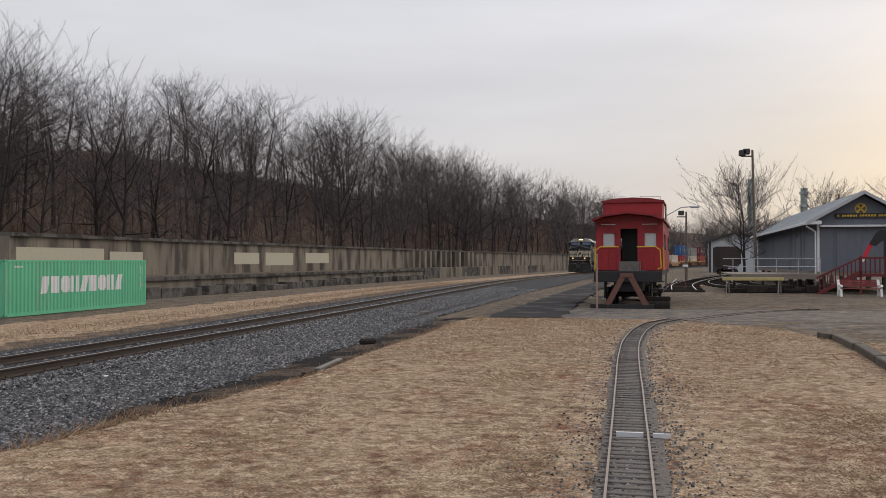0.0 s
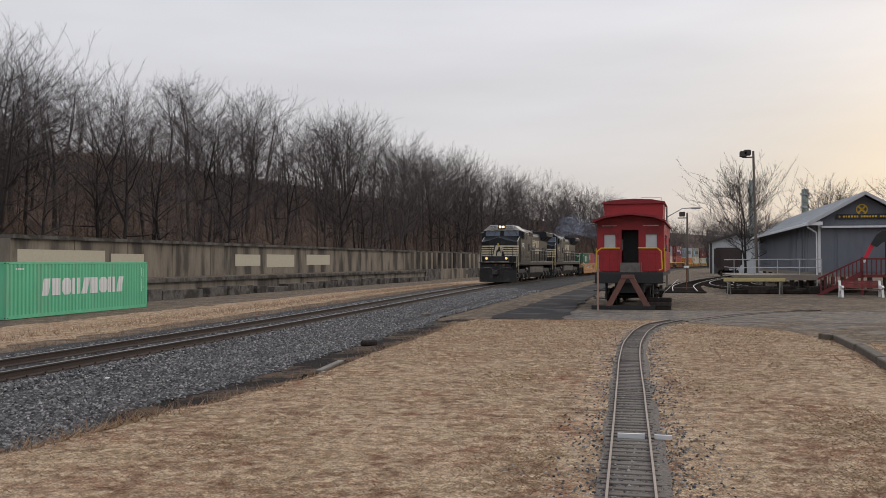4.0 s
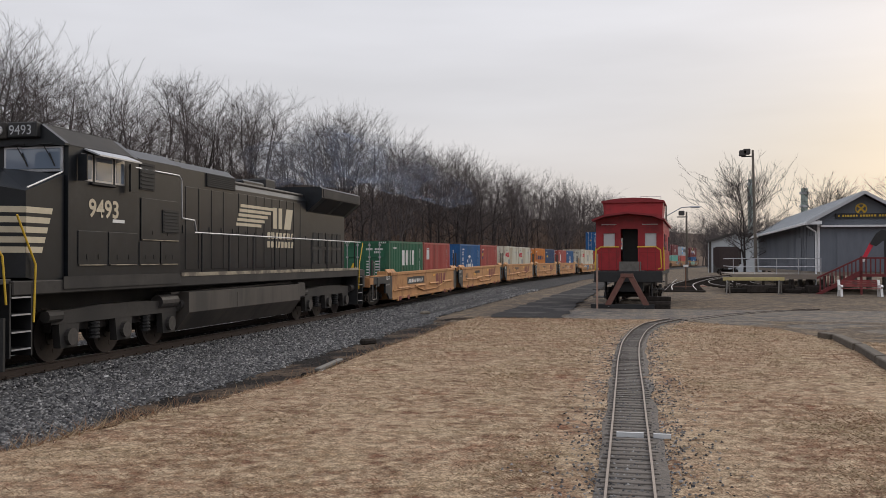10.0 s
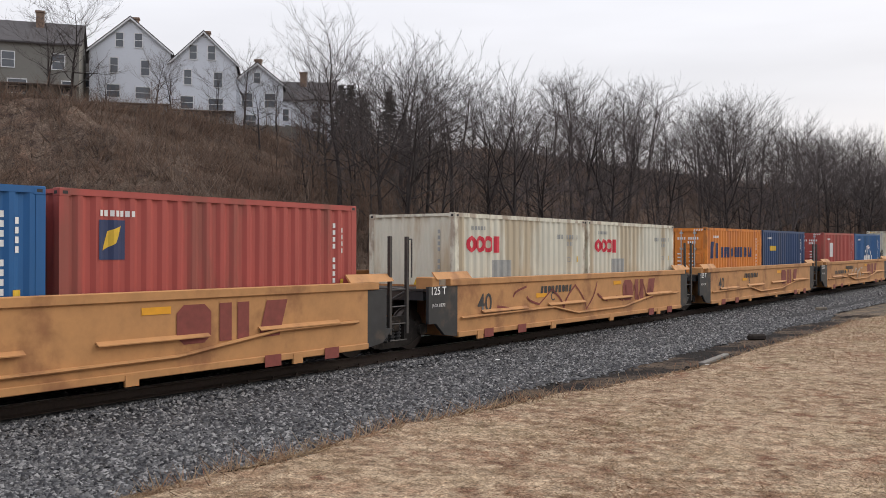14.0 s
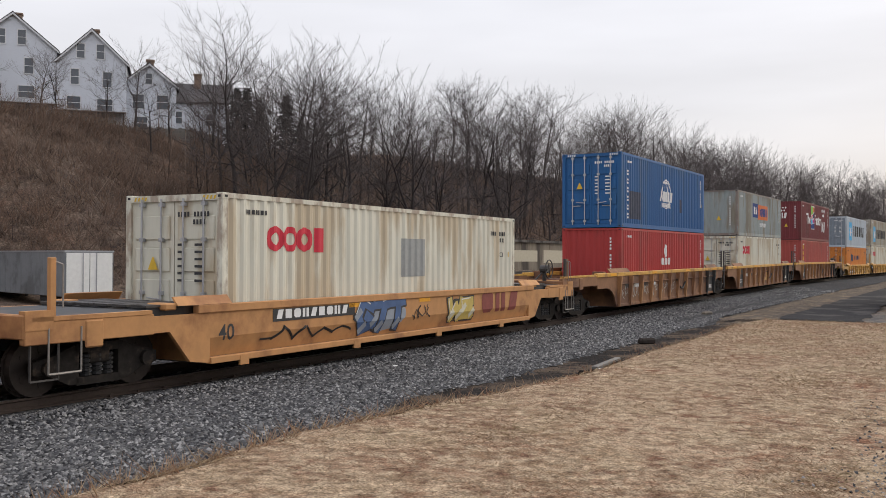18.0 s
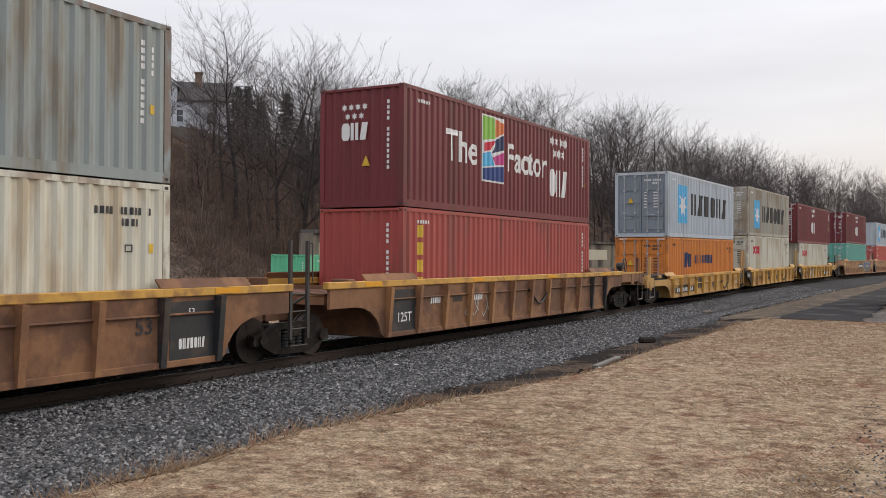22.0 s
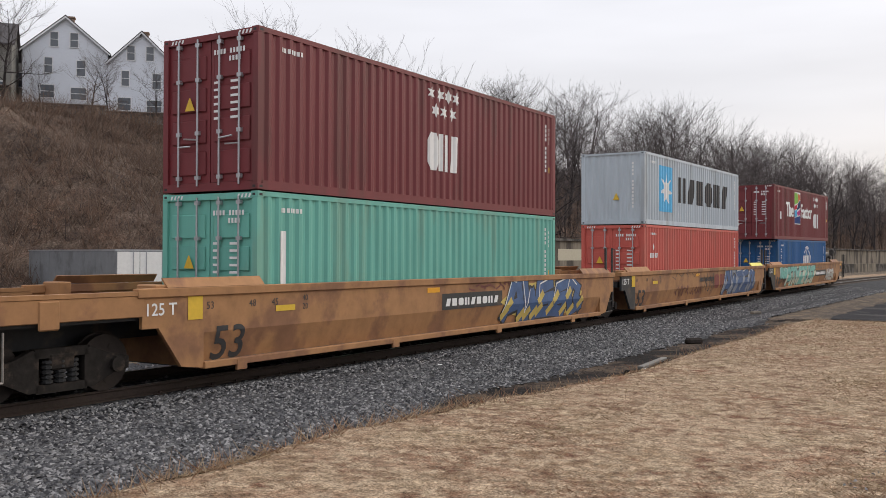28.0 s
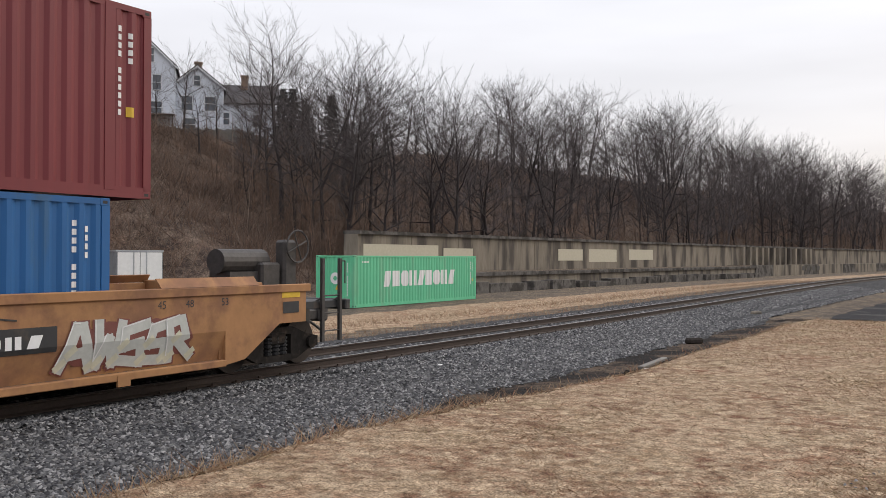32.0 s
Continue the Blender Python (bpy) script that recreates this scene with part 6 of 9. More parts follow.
    for y, z0, z1, w, x in ((5.0, 3.6, 4.2, 0.62, 1.51), (8.75, 3.96, 4.31, 1.7, 1.2), (5.95, 2.66, 3.2, 0.72, 1.53)):
        bm = BM()
        box(bm, x, y, z0, x + 0.03, y + w, z1)
        vent = p("vent_grille", bm, M_GRILLE)
        for k in range(7):
            bm = BM()
            zz = z0 + (z1 - z0) * (k + 0.5) / 7
            box(bm, x + 0.028, y + 0.03, zz - 0.012, x + 0.045, y + w - 0.03, zz + 0.012)
            part("louvre", bm, M_GRILLE, vent)
    for y in (17.2, 17.75, 18.5, 19.2, 19.75):
        for z in (1.9, 2.5):
            bm = BM()
            box(bm, 0.975, y, z, 1.0, y + 0.42, z + 0.5)
            p("rear_screen", bm, M_GRILLE)
    # flared radiator wings
    bm = BM()
    prism(bm, [(-0.98, 3.70), (0.98, 3.70), (1.55, 4.18), (1.55, 4.50), (1.45, 4.56), (-1.45, 4.56), (-1.55, 4.50), (-1.55, 4.18)], "y", 16.6, L - 1.55)
    p("radiator_wing", bm, M_LOCO)
    bm = BM()
    box(bm, 1.552, 16.7, 4.2, 1.57, L - 1.65, 4.49)
    p("wing_edge", bm, M_LOCO_DUST)
    for k in range(2):
        y = 17.0 + 1.9 * k
        bm = BM()
        bm.faces.new([bm.verts.new(q) for q in ((1.03, y, 3.73), (1.03, y + 1.6, 3.73), (1.54, y + 1.6, 4.16), (1.54, y, 4.16))])
        p("radiator_screen", bm, M_GRILLE)
    bm = BM()
    box(bm, -0.55, 12.4, 4.3, 0.55, 14.0, 4.48, bev=0.05)
    p("roof_hatch", bm, M_LOCO)
    bm = BM()
    box(bm, -0.42, 14.4, 4.3, 0.42, 15.2, 4.68, bev=0.04)
    p("exhaust_stack", bm, M_BLACK)
    bm = BM()
    for y in (8.0, 8.35, 8.7):
        bar(bm, (0.45, y, 4.58), (0.45, y + 0.26, 4.6), 0.07, 8)
    box(bm, 0.3, 8.0, 4.5, 0.6, 9.0, 4.53)
    p("air_horn", bm, M_STEEL)
    bm = BM()
    for sx in (1, -1):
        bar(bm, (sx * 0.84, h0 + 0.1, 4.25), (sx * 0.84, 16.5, 4.25), 0.06, 8)
    p("hood_edge_pipe", bm, M_STEEL)
    # mane stripes and block letters on the hood
    bm = BM()
    for i in range(5):
        z = 3.02 + 0.137 * i
        rect(bm, 11.0 + 0.07 * i, z, 1.75 + 0.24 * i - 0.07 * i, 0.088)
    blocks(bm, 13.65, 3.02, 1.75, 0.66, 2, 0.12, 0.26)
    blocks(bm, 13.2, 2.70, 2.2, 0.2, 7, 0.22, 0.28)
    blocks(bm, 13.2, 2.42, 2.2, 0.2, 8, 0.22, 0.28)
    for v in bm.verts:
        v.co.x = 1.0
    p("hood_stripes", bm, M_CREAM)
    # pilot, plow, steps
    bm = BM()
    box(bm, -1.2, 0.62, 0.85, 1.2, 0.95, 1.42, bev=0.02), box(bm, -1.42, 0.12, 1.60, 1.42, 0.95, 1.70, bev=0.01)
    p("pilot_sheet", bm, M_BLACK)
    bm = BM()
    box(bm, -1.0, 0.10, 1.66, 1.0, 0.14, 1.73)
    p("platform_edge", bm, M_CREAM_DULL)
    bm = BM()
    box(bm, -1.02, 0.20, 1.70, 1.02, 0.26, 2.13, bev=0.01)
    p("front_plate", bm, M_BLACK)
    bm = BM()
    prism(bm, [(-1.52, 0.62), (-0.62, -0.12), (0.62, -0.12), (1.52, 0.62), (1.52, 0.68), (0.6, -0.05), (-0.6, -0.05), (-1.52, 0.68)], "z", 0.09, 0.50)
    prism(bm, [(-1.52, 0.62), (-0.62, -0.12), (-0.30, -0.12), (-0.30, -0.05), (-0.6, -0.05), (-1.52, 0.68)], "z", 0.50, 1.02)
    prism(bm, [(1.52, 0.62), (1.52, 0.68), (0.6, -0.05), (0.30, -0.05), (0.30, -0.12), (0.62, -0.12)], "z", 0.50, 1.02)
    for sx in (1, -1):
        bar(bm, (sx * 0.62, -0.13, 0.1), (sx * 0.62, -0.13, 1.0), 0.02, 6)
    box(bm, -1.1, 0.30, 0.3, 1.1, 0.36, 1.5)
    p("snow_plow", bm, M_PLOW)
    coupler(g, 0.15, -1)
    bm = BM()
    for sx in (1, -1):
        bar(bm, (sx * 0.35, 0.62, 1.25), (sx * 0.42, 0.3, 0.62), 0.03, 8)
        for k in range(4):
            x = sx * (0.52 + 0.12 * k)
            bar(bm, (x, 0.60, 1.34), (x, 0.44, 1.12), 0.022, 6), bar(bm, (x, 0.44, 1.12), (x + sx * 0.05, 0.40, 0.88), 0.022, 6)
    bar(bm, (-0.3, 0.5, 1.5), (-0.42, 0.2, 1.16), 0.026, 8), bar(bm, (-0.42, 0.2, 1.16), (-0.1, 0.12, 1.0), 0.026, 8), bar(bm, (-0.1, 0.12, 1.0), (0.3, 0.18, 1.15), 0.026, 8), bar(bm, (0.3, 0.18, 1.15), (0.42, 0.5, 1.5), 0.026, 8)
    p("air_hose", bm, M_STEEL)
    bm = BM()
    bar(bm, (-1.25, 0.05, 1.2), (-0.45, 0.05, 1.28), 0.018, 6), bar(bm, (-0.45, 0.05, 1.28), (-0.3, 0.02, 1.05), 0.018, 6)
    bar(bm, (1.25, 0.05, 1.2), (0.45, 0.05, 1.28), 0.018, 6)
    p("uncoupling_lever", bm, M_CREAM_DULL)
    bm = BM()
    bar(bm, (0.55, 0.12, 1.42), (0.55, 0.3, 1.42), 0.10, 12), bar(bm, (-0.1, 0.12, 1.45), (-0.1, 0.3, 1.45), 0.08, 12)
    p("multiple_unit_socket", bm, M_RUST)
    for yy, d in ((0.75, 1), (L - 1.0, -1)):
        for sx in (1, -1):
            bm = BM()
            for k in range(4):
                za = 0.42 + 0.31 * k
                x0, x1 = sorted((sx * 1.05, sx * 1.5))
                ya, yb = sorted((yy + d * 0.1, yy + d * 0.62))
                box(bm, x0, ya, za, x1, yb, za + 0.035)
                p("step", bm, M_BLACK)
                bm = BM()
            for q in (0.06, 0.64):
                ya, yb = sorted((yy + d * q, yy + d * (q + 0.04)))
                box(bm, min(sx * 1.05, sx * 1.5), ya, 0.3, max(sx * 1.05, sx * 1.5), yb, 1.62)
            p("step_frame", bm, M_BLACK)
            bm = BM()
            for k in range(4):
                za = 0.42 + 0.31 * k
                ya, yb = sorted((yy + d * 0.1, yy + d * 0.62))
                a, b = sorted((sx * 1.48, sx * 1.515))
                box(bm, a, ya, za + 0.004, b, yb, za + 0.03)
            p("step_nosing", bm, M_GALV)
    bm = BM()
    box(bm, -1.5, L - 0.95, 0.95, 1.5, L - 0.75, 1.64, bev=0.02)
    p("rear_pilot", bm, M_BLACK)
    coupler(g, L - 0.75, 1)
    # handrails
    for sx in (1, -1):
        bm = BM()
        x = sx * 1.48
        bar(bm, (x, 7.6, 2.72), (x, L - 1.3, 2.72), 0.02, 6)
        bar(bm, (x + sx * 0.06, 4.6, 4.06), (x + sx * 0.04, 6.75, 4.06), 0.02, 6), bar(bm, (x + sx * 0.04, 6.75, 4.06), (x, 6.95, 3.95), 0.02, 6), bar(bm, (x, 6.95, 3.95), (x, 6.98, 3.05), 0.02, 6), bar(bm, (x, 6.98, 3.05), (x, 7.6, 3.02), 0.02, 6), bar(bm, (x, 7.6, 3.02), (x, 7.72, 2.72), 0.02, 6)
        # paler than the posts: the white shine on the rail is put into its colour
        p("side_handrail", bm, M_GALV)
        for i in range(9):
            y = 8.0 + i * 1.55
            bm = BM()
            bar(bm, (x, y, 1.66), (x, y, 2.72), 0.026, 6)
            p("rail_post", bm, M_BLACK)
        bm = BM()
        bar(bm, (x * 0.9, 0.16, 2.82), (x + sx * 0.02, 0.62, 2.1), 0.02, 6), bar(bm, (x + sx * 0.02, 0.62, 2.1), (x + sx * 0.02, 0.72, 1.25), 0.02, 6)
        bar(bm, (x, 1.02, 2.85), (x + sx * 0.03, 1.5, 1.95), 0.02, 6), bar(bm, (x + sx * 0.03, 1.5, 1.95), (x + sx * 0.03, 1.45, 0.9), 0.02, 6)
        bar(bm, (x, L - 0.95, 2.7), (x + sx * 0.04, L - 1.5, 1.9), 0.02, 6), bar(bm, (x + sx * 0.04, L - 1.5, 1.9), (x + sx * 0.04, L - 1.6, 0.9), 0.02, 6)
        p("step_handrail", bm, M_CREAM if lit else M_YELLOW)
        bm = BM()
        bar(bm, (sx * 1.3, 0.16, 1.66), (sx * 1.3, 0.16, 2.82), 0.03, 6), bar(bm, (sx * 0.42, 0.16, 1.66), (sx * 0.42, 0.16, 2.82), 0.03, 6), bar(bm, (sx * 1.36, 0.16, 2.82), (sx * 0.42, 0.16, 2.82), 0.022, 6)
        p("front_handrail", bm, M_BLACK)
    # fuel tank
    bm = BM()
    prism(bm, [(-1.5, 1.25), (-1.5, 0.75), (-1.15, 0.3), (1.15, 0.3), (1.5, 0.75), (1.5, 1.25)], "y", 7.3, 14.7)
    box(bm, 1.5, 10.0, 0.75, 1.51, 10.04, 1.15)
    p("fuel_tank", bm, M_TANK)
    bm = BM()
    for i in range(5):
        bar(bm, (1.2, 6.9 + i * 0.0, 1.22), (1.2, 14.6, 1.3), 0.04, 6) if i == 0 else None
    bar(bm, (1.2, 6.3, 1.05), (1.2, 7.1, 1.05), 0.16, 12)
    box(bm, 0.9, 14.8, 0.8, 1.4, 15.4, 1.3, bev=0.05)
    p("air_piping", bm, M_STEEL)
    # three-axle trucks
    for cy in (4.85, L - 4.35):
        bm = BM()
        box(bm, -1.0, -2.2, 0.6, 1.0, 2.2, 0.85)
        t = p("truck", bm, M_STEEL)
        t.location = (0, cy, 0)
        for sx in (1, -1):
            x = sx * 1.16
            bm = BM()
            prism(bm, [(-2.55, 0.78), (2.55, 0.78), (2.45, 1.02), (0.9, 1.1), (-0.9, 1.1), (-2.45, 1.02)], "x", min(x - 0.09, x + 0.09), max(x - 0.09, x + 0.09))
            for k in (-1.95, 0.0, 1.95):
                prism(bm, [(k - 0.34, 0.80), (k - 0.27, 0.30), (k + 0.27, 0.30), (k + 0.34, 0.80)], "x", x - 0.08, x + 0.08)
            part("side_frame", bm, M_LOCO_DUST, t)
            for k in (-1.95, 0.0, 1.95):
                bm = BM()
                bar(bm, (x + sx * 0.05, k, 0.52), (x + sx * 0.17, k, 0.52), 0.17, 14)
                part("journal_box", bm, M_STEEL, t)
            for k in (-1.0, 1.0):
                sp = new("spring", COIL)
                sp.parent = t
                sp.matrix_basis = pose(x, k, 0.4) @ Matrix.Diagonal((1.4, 1.4, 1.1, 1))
                bm = BM()
                bar(bm, (x + sx * 0.1, k * 2.3, 0.95), (x + sx * 0.1, k * 2.75, 0.95), 0.12, 10)
                part("brake_cylinder", bm, M_LOCO_DUST, t)
        for k in (-1.95, 0.0, 1.95):
            wheel(t, k, 0.52)
    return g


LOCOS = [(locomotive(True, "9590"), 125.9), (locomotive(False, "9493"), 147.5)]

# ---- retaining wall, terrace and the slope's foot ----
def off_pt(s, e, z):
    x, y, _ = line(s, -e)
    return (x, y, z)


def slab(name, s0, s1, e0, e1, z0, z1, m, parent, step=6.0):
    """A block along the railway between the offsets e0 < e1 to its left."""
    bm = BM()
    ss = steps(s0, s1, step)
    rows = [[bm.verts.new(off_pt(s, e, z)) for e, z in ((e0, z0), (e0, z1), (e1, z1), (e1, z0))] for s in ss]
    for a, b in zip(rows, rows[1:]):
        for i in range(4):
            bm.faces.new((a[i], b[i], b[(i + 1) % 4], a[(i + 1) % 4]))
    bm.faces.new(rows[0]), bm.faces.new(rows[-1][::-1])
    bmesh.ops.recalc_face_normals(bm, faces=bm.faces[:])
    return link(name, bm, m, parent)


def make_wall():
    w = tagged(empty("wall_retaining"), "long stained concrete retaining wall with pale patches", "wall", kind="structure")
    s = 49.0
    i = 0
    while s < 250:
        ln = 6.2
        slab("wall_panel", s, s + ln - 0.06, 26.0, 27.2, -0.7, 3.42, M_CONC, w)
        slab("coping", s, s + ln - 0.02, 25.8, 27.3, 3.42, 3.66, M_CONC_DARK, w)
        s += ln
        i += 1
    for k in range(13):
        s = 131 + k * 2.7
        slab("pilaster", s, s + 0.9, 25.45, 26.0, 0.6, 3.4, M_CONC, w)
    for s0, s1, z0, z1 in ((49.6, 58.6, 1.6, 2.75), (59.3, 63.5, 1.6, 2.55), (78.3, 83.4, 1.55, 2.65), (84.8, 91.3, 1.4, 2.7), (94.5, 101, 1.6, 2.75)):
        slab("pale_patch", s0, s1, 25.985, 26.0, z0, z1, M_PALE, w)
    t = tagged(empty("terrace_wall"), "low crumbling concrete terrace below the retaining wall", "wall", kind="structure")
    slab("terrace_fill", 49, 126, 22.6, 26.0, -0.6, 0.75, M_DIRT, t)
    slab("terrace_face", 49, 126, 22.2, 22.6, -0.6, 0.45, M_CONC, t)
    slab("terrace_lip", 49, 126, 22.0, 22.7, 0.45, 0.72, M_CONC_DARK, t)
    rnd = random.Random(3)
    s = 50.0
    while s < 122:
        ln = rnd.uniform(1.0, 3.4)
        slab("fallen_block", s, s + ln, 20.4 + rnd.uniform(-0.2, 0.2), 21.3, -0.75, -0.75 + rnd.uniform(0.45, 0.85), M_CONC_DARK, t, 4)
        s += ln + rnd.uniform(0.05, 0.7)
    u = tagged(empty("loading_dock_wall"), "weathered concrete dock wall with square openings", "wall", kind="structure")
    for k in range(12):
        s = 126 + k * 7.4
        slab("dock_panel", s, s + 7.3, 22.0, 22.8, -0.75, 0.85, M_CONC if k % 3 else M_CONC_DARK, u)
    slab("dock_fill", 126, 214, 22.8, 26.0, -0.7, 0.8, M_DIRT, u)
    # openings are flat black plates: the shade inside is put into their colour
    for k in range(4):
        slab("dock_opening", 147 + k * 2.6, 148.7 + k * 2.6, 21.985, 22.05, -0.05, 0.6, M_BLACK, u)


make_wall()

# ---- green container on the ground, truck trailers ----
grounded = container(FT40, LOW, "mint", "mint green steel container with white blocks standing on the ground", doors=False, marks="white")
grounded.matrix_basis = pose(-28.62, 36.3, -0.66)
grounded["group"] = "containers on the ground"
bm = BM()
blocks(bm, 2.5, 0.98, 7.3, 0.82, 9, 0.12, 0.28)
mark("brand_blocks", bm, "white", grounded, S)
bm = BM()
ring(bm, 0, 1.45, 0.3, 0.12, 16)
for v in bm.verts:
    v.co = (v.co.y, 0.012, v.co.z)
part("round_mark", bm, M_WTEXT, grounded)

M_TRAILER = mat("trailer_white", (0.55, 0.56, 0.57), 0.5, spread=0.1, grain=2, second=(0.4, 0.4, 0.4), patch=0.3)


def trailer(label, h, side):
    t = tagged(empty("box_trailer"), label, "trailer", group="trailers below the slope")
    bm = BM()
    box(bm, -1.28, 0, 0.55, 1.28, 13.0, h, bev=0.03)
    part("box_body", bm, side, t)
    for k in range(17):
        bm = BM()
        box(bm, -1.29, 0.3 + k * 0.76, 0.6, 1.29, 0.33 + k * 0.76, h - 0.05)
        part("side_seam", bm, side, t)
    for sx in (1, -1):
        bm = BM()
        box(bm, min(sx * 0.02, sx * 1.2), -0.04, 0.62, max(sx * 0.02, sx * 1.2), -0.005, h - 0.07)
        d = part("rear_door", bm, M_WHITE, t)
        bm = BM()
        bar(bm, (sx * 0.35, -0.06, 0.6), (sx * 0.35, -0.06, h - 0.05), 0.025, 6)
        part("door_rod", bm, M_GALV, d)
        for y in (1.6, 2.9):
            bm = BM()
            bar(bm, (sx * 0.75, y, 0.5), (sx * 1.15, y, 0.5), 0.5, 18)
            part("wheel", bm, M_BLACK, t)
        bm = BM()
        box(bm, sx * 0.9 - 0.06, 10.5, 0, sx * 0.9 + 0.06, 10.65, 0.6)
        part("landing_leg", bm, M_STEEL, t)
    bm = BM()
    box(bm, -1.3, -0.02, h - 0.03, 1.3, 13.02, h + 0.05)
    part("roof_rail", bm, M_GALV, t)
    return t


tr = trailer("grey box trailer with white rear doors parked below the slope", 2.85, mat("grey_trailer_side", (0.19, 0.20, 0.21), 0.45, spread=0.15, grain=1.5, second=(0.12, 0.125, 0.13), patch=0.35, patch_scale=0.6))
tr.matrix_basis = pose(-38.4, 32.4, -0.72, 0, 0, 74)
tr = trailer("tall dusty white box trailer parked below the slope", 4.35, M_TRAILER)
tr.matrix_basis = pose(-37.6, 23.2, -0.72, 0, 0, 147)

# ---- caboose on its stub track ----
M_RED = mat("caboose_red", (0.33, 0.014, 0.02), 0.5, spread=0.15, grain=3, second=(0.22, 0.012, 0.016), patch=0.35, patch_scale=0.9)
M_REDDARK = mat("caboose_roof_red", (0.20, 0.012, 0.016), 0.6, spread=0.2, grain=3)
M_BROWNWOOD = mat("bumper_timber", (0.16, 0.075, 0.058), 0.85, spread=0.25, grain=5, bump=0.3)
M_GREYWOOD = mat("grey_timber", (0.16, 0.15, 0.135), 0.9, spread=0.3, grain=6, bump=0.4, stretch=(1, 0.2, 1))


def caboose():
    c = tagged(empty("caboose"), "red wooden caboose with cupola, yellow grab rails and black underframe", "caboose")

    def p(name, bm, m, parent=c, label=""):
        return part(name, bm, m, parent, label)

    W, B, Tz = 1.42, 1.5, 3.62
    y0, y1 = 0.75, 9.6
    # end wall with doorway and windows left open
    for y, d in ((y0, 1), (y1, -1)):
        bm = BM()
        ya, yb = sorted((y, y + d * 0.08))
        for xa, xb, za, zb in ((-W, -1.1, B, Tz), (-1.1, -0.62, B, 2.52), (-1.1, -0.62, 3.1, Tz), (-0.62, -0.36, B, Tz), (-0.36, 0.36, 3.3, Tz), (0.36, 0.66, B, Tz), (0.66, 1.14, B, 2.52), (0.66, 1.14, 3.1, Tz), (1.14, W, B, Tz)):
            box(bm, xa, ya, za, xb, yb, zb)
        prism(bm, [(-W, Tz), (W, Tz), (W, 3.70), (0, 3.92), (-W, 3.70)], "y", ya, yb)
        p("end_wall", bm, M_RED)
    for xa, xb in ((-1.1, -0.62), (0.66, 1.14)):
        bm = BM()
        for q in ((xa - 0.05, 2.47, xb + 0.05, 2.52), (xa - 0.05, 3.1, xb + 0.05, 3.15), (xa - 0.05, 2.52, xa, 3.1), (xb, 2.52, xb + 0.05, 3.1)):
            box(bm, q[0], y0 - 0.03, q[1], q[2], y0 + 0.06, q[3])
        w = p("window", bm, M_RED)
        bm = BM()
        box(bm, xa, y0 + 0.03, 2.52, xb, y0 + 0.05, 3.1)
        p("pane", bm, M_TRAILER, w, "pale boarded pane")
    bm = BM()
    box(bm, -0.36, y0 + 0.9, B, 0.36, y0 + 0.95, 3.3)
    p("inner_door", bm, M_BLACK)
    bm = BM()
    box(bm, -0.42, y0 - 0.15, B - 0.1, 0.5, y0 - 0.1, B + 0.38), box(bm, -0.42, y0 - 0.15, B + 0.15, 0.5, y0 - 0.16, B + 0.17)
    p("sill_board", bm, M_GREYWOOD)
    for sx in (1, -1):
        bm = BM()
        a, b = sorted((sx * W, sx * (W - 0.08)))
        box(bm, a, y0 + 0.08, B, b, y1 - 0.08, 3.66)
        for k in range(58):
            yy = y0 + 0.1 + k * 0.15
            box(bm, min(sx * W, sx * (W + 0.008)), yy, B, max(sx * W, sx * (W + 0.008)), yy + 0.135, 3.6)
        p("side_wall", bm, M_RED)
        for yy in (1.9, 3.6, 7.2, 8.4):
            bm = BM()
            box(bm, min(sx * W, sx * (W + 0.03)), yy, 2.4, max(sx * W, sx * (W + 0.03)), yy + 0.6, 3.1)
            p("side_window", bm, M_WINDOW)
    # roof with overhang, cupola
    bm = BM()
    prism(bm, [(-1.52, 3.68), (-1.0, 3.88), (0, 4.0), (1.0, 3.88), (1.52, 3.68), (1.52, 3.60), (1.0, 3.80), (0, 3.92), (-1.0, 3.80), (-1.52, 3.60)], "y", -0.1, y1 + 0.85)
    p("roof", bm, M_REDDARK)
    cu0, cu1 = 3.0, 5.8
    bm = BM()
    prism(bm, [(-1.28, 3.70), (1.28, 3.70), (1.34, 4.58), (-1.34, 4.58)], "y", cu0, cu1)
    p("cupola", bm, M_RED)
    bm = BM()
    prism(bm, [(-1.42, 4.56), (1.42, 4.56), (1.40, 4.64), (0.8, 4.75), (0, 4.79), (-0.8, 4.75), (-1.40, 4.64)], "y", cu0 - 0.12, cu1 + 0.12)
    p("cupola_roof", bm, M_REDDARK)
    bm = BM()
    for sx in (1, -1):
        bar(bm, (sx * 0.35, cu0, 4.84), (sx * 1.25, cu0, 4.82), 0.015, 5), bar(bm, (sx * 0.35, cu0, 4.74), (sx * 0.35, cu0, 4.84), 0.015, 5), bar(bm, (sx * 1.25, cu0, 4.67), (sx * 1.25, cu0, 4.82), 0.015, 5)
    p("roof_grab_iron", bm, M_WHITE)
    # platform, underframe, trucks
    bm = BM()
    box(bm, -1.4, -0.05, 1.3, 1.4, y1 + 0.8, 1.48)
    p("platform", bm, M_BLACK)
    bm = BM()
    box(bm, -1.42, -0.12, 1.0, 1.42, 0.1, 1.46, bev=0.02), box(bm, -0.6, 0.1, 0.6, 0.6, y1 + 0.6, 1.3)
    p("underframe", bm, M_BLACK)
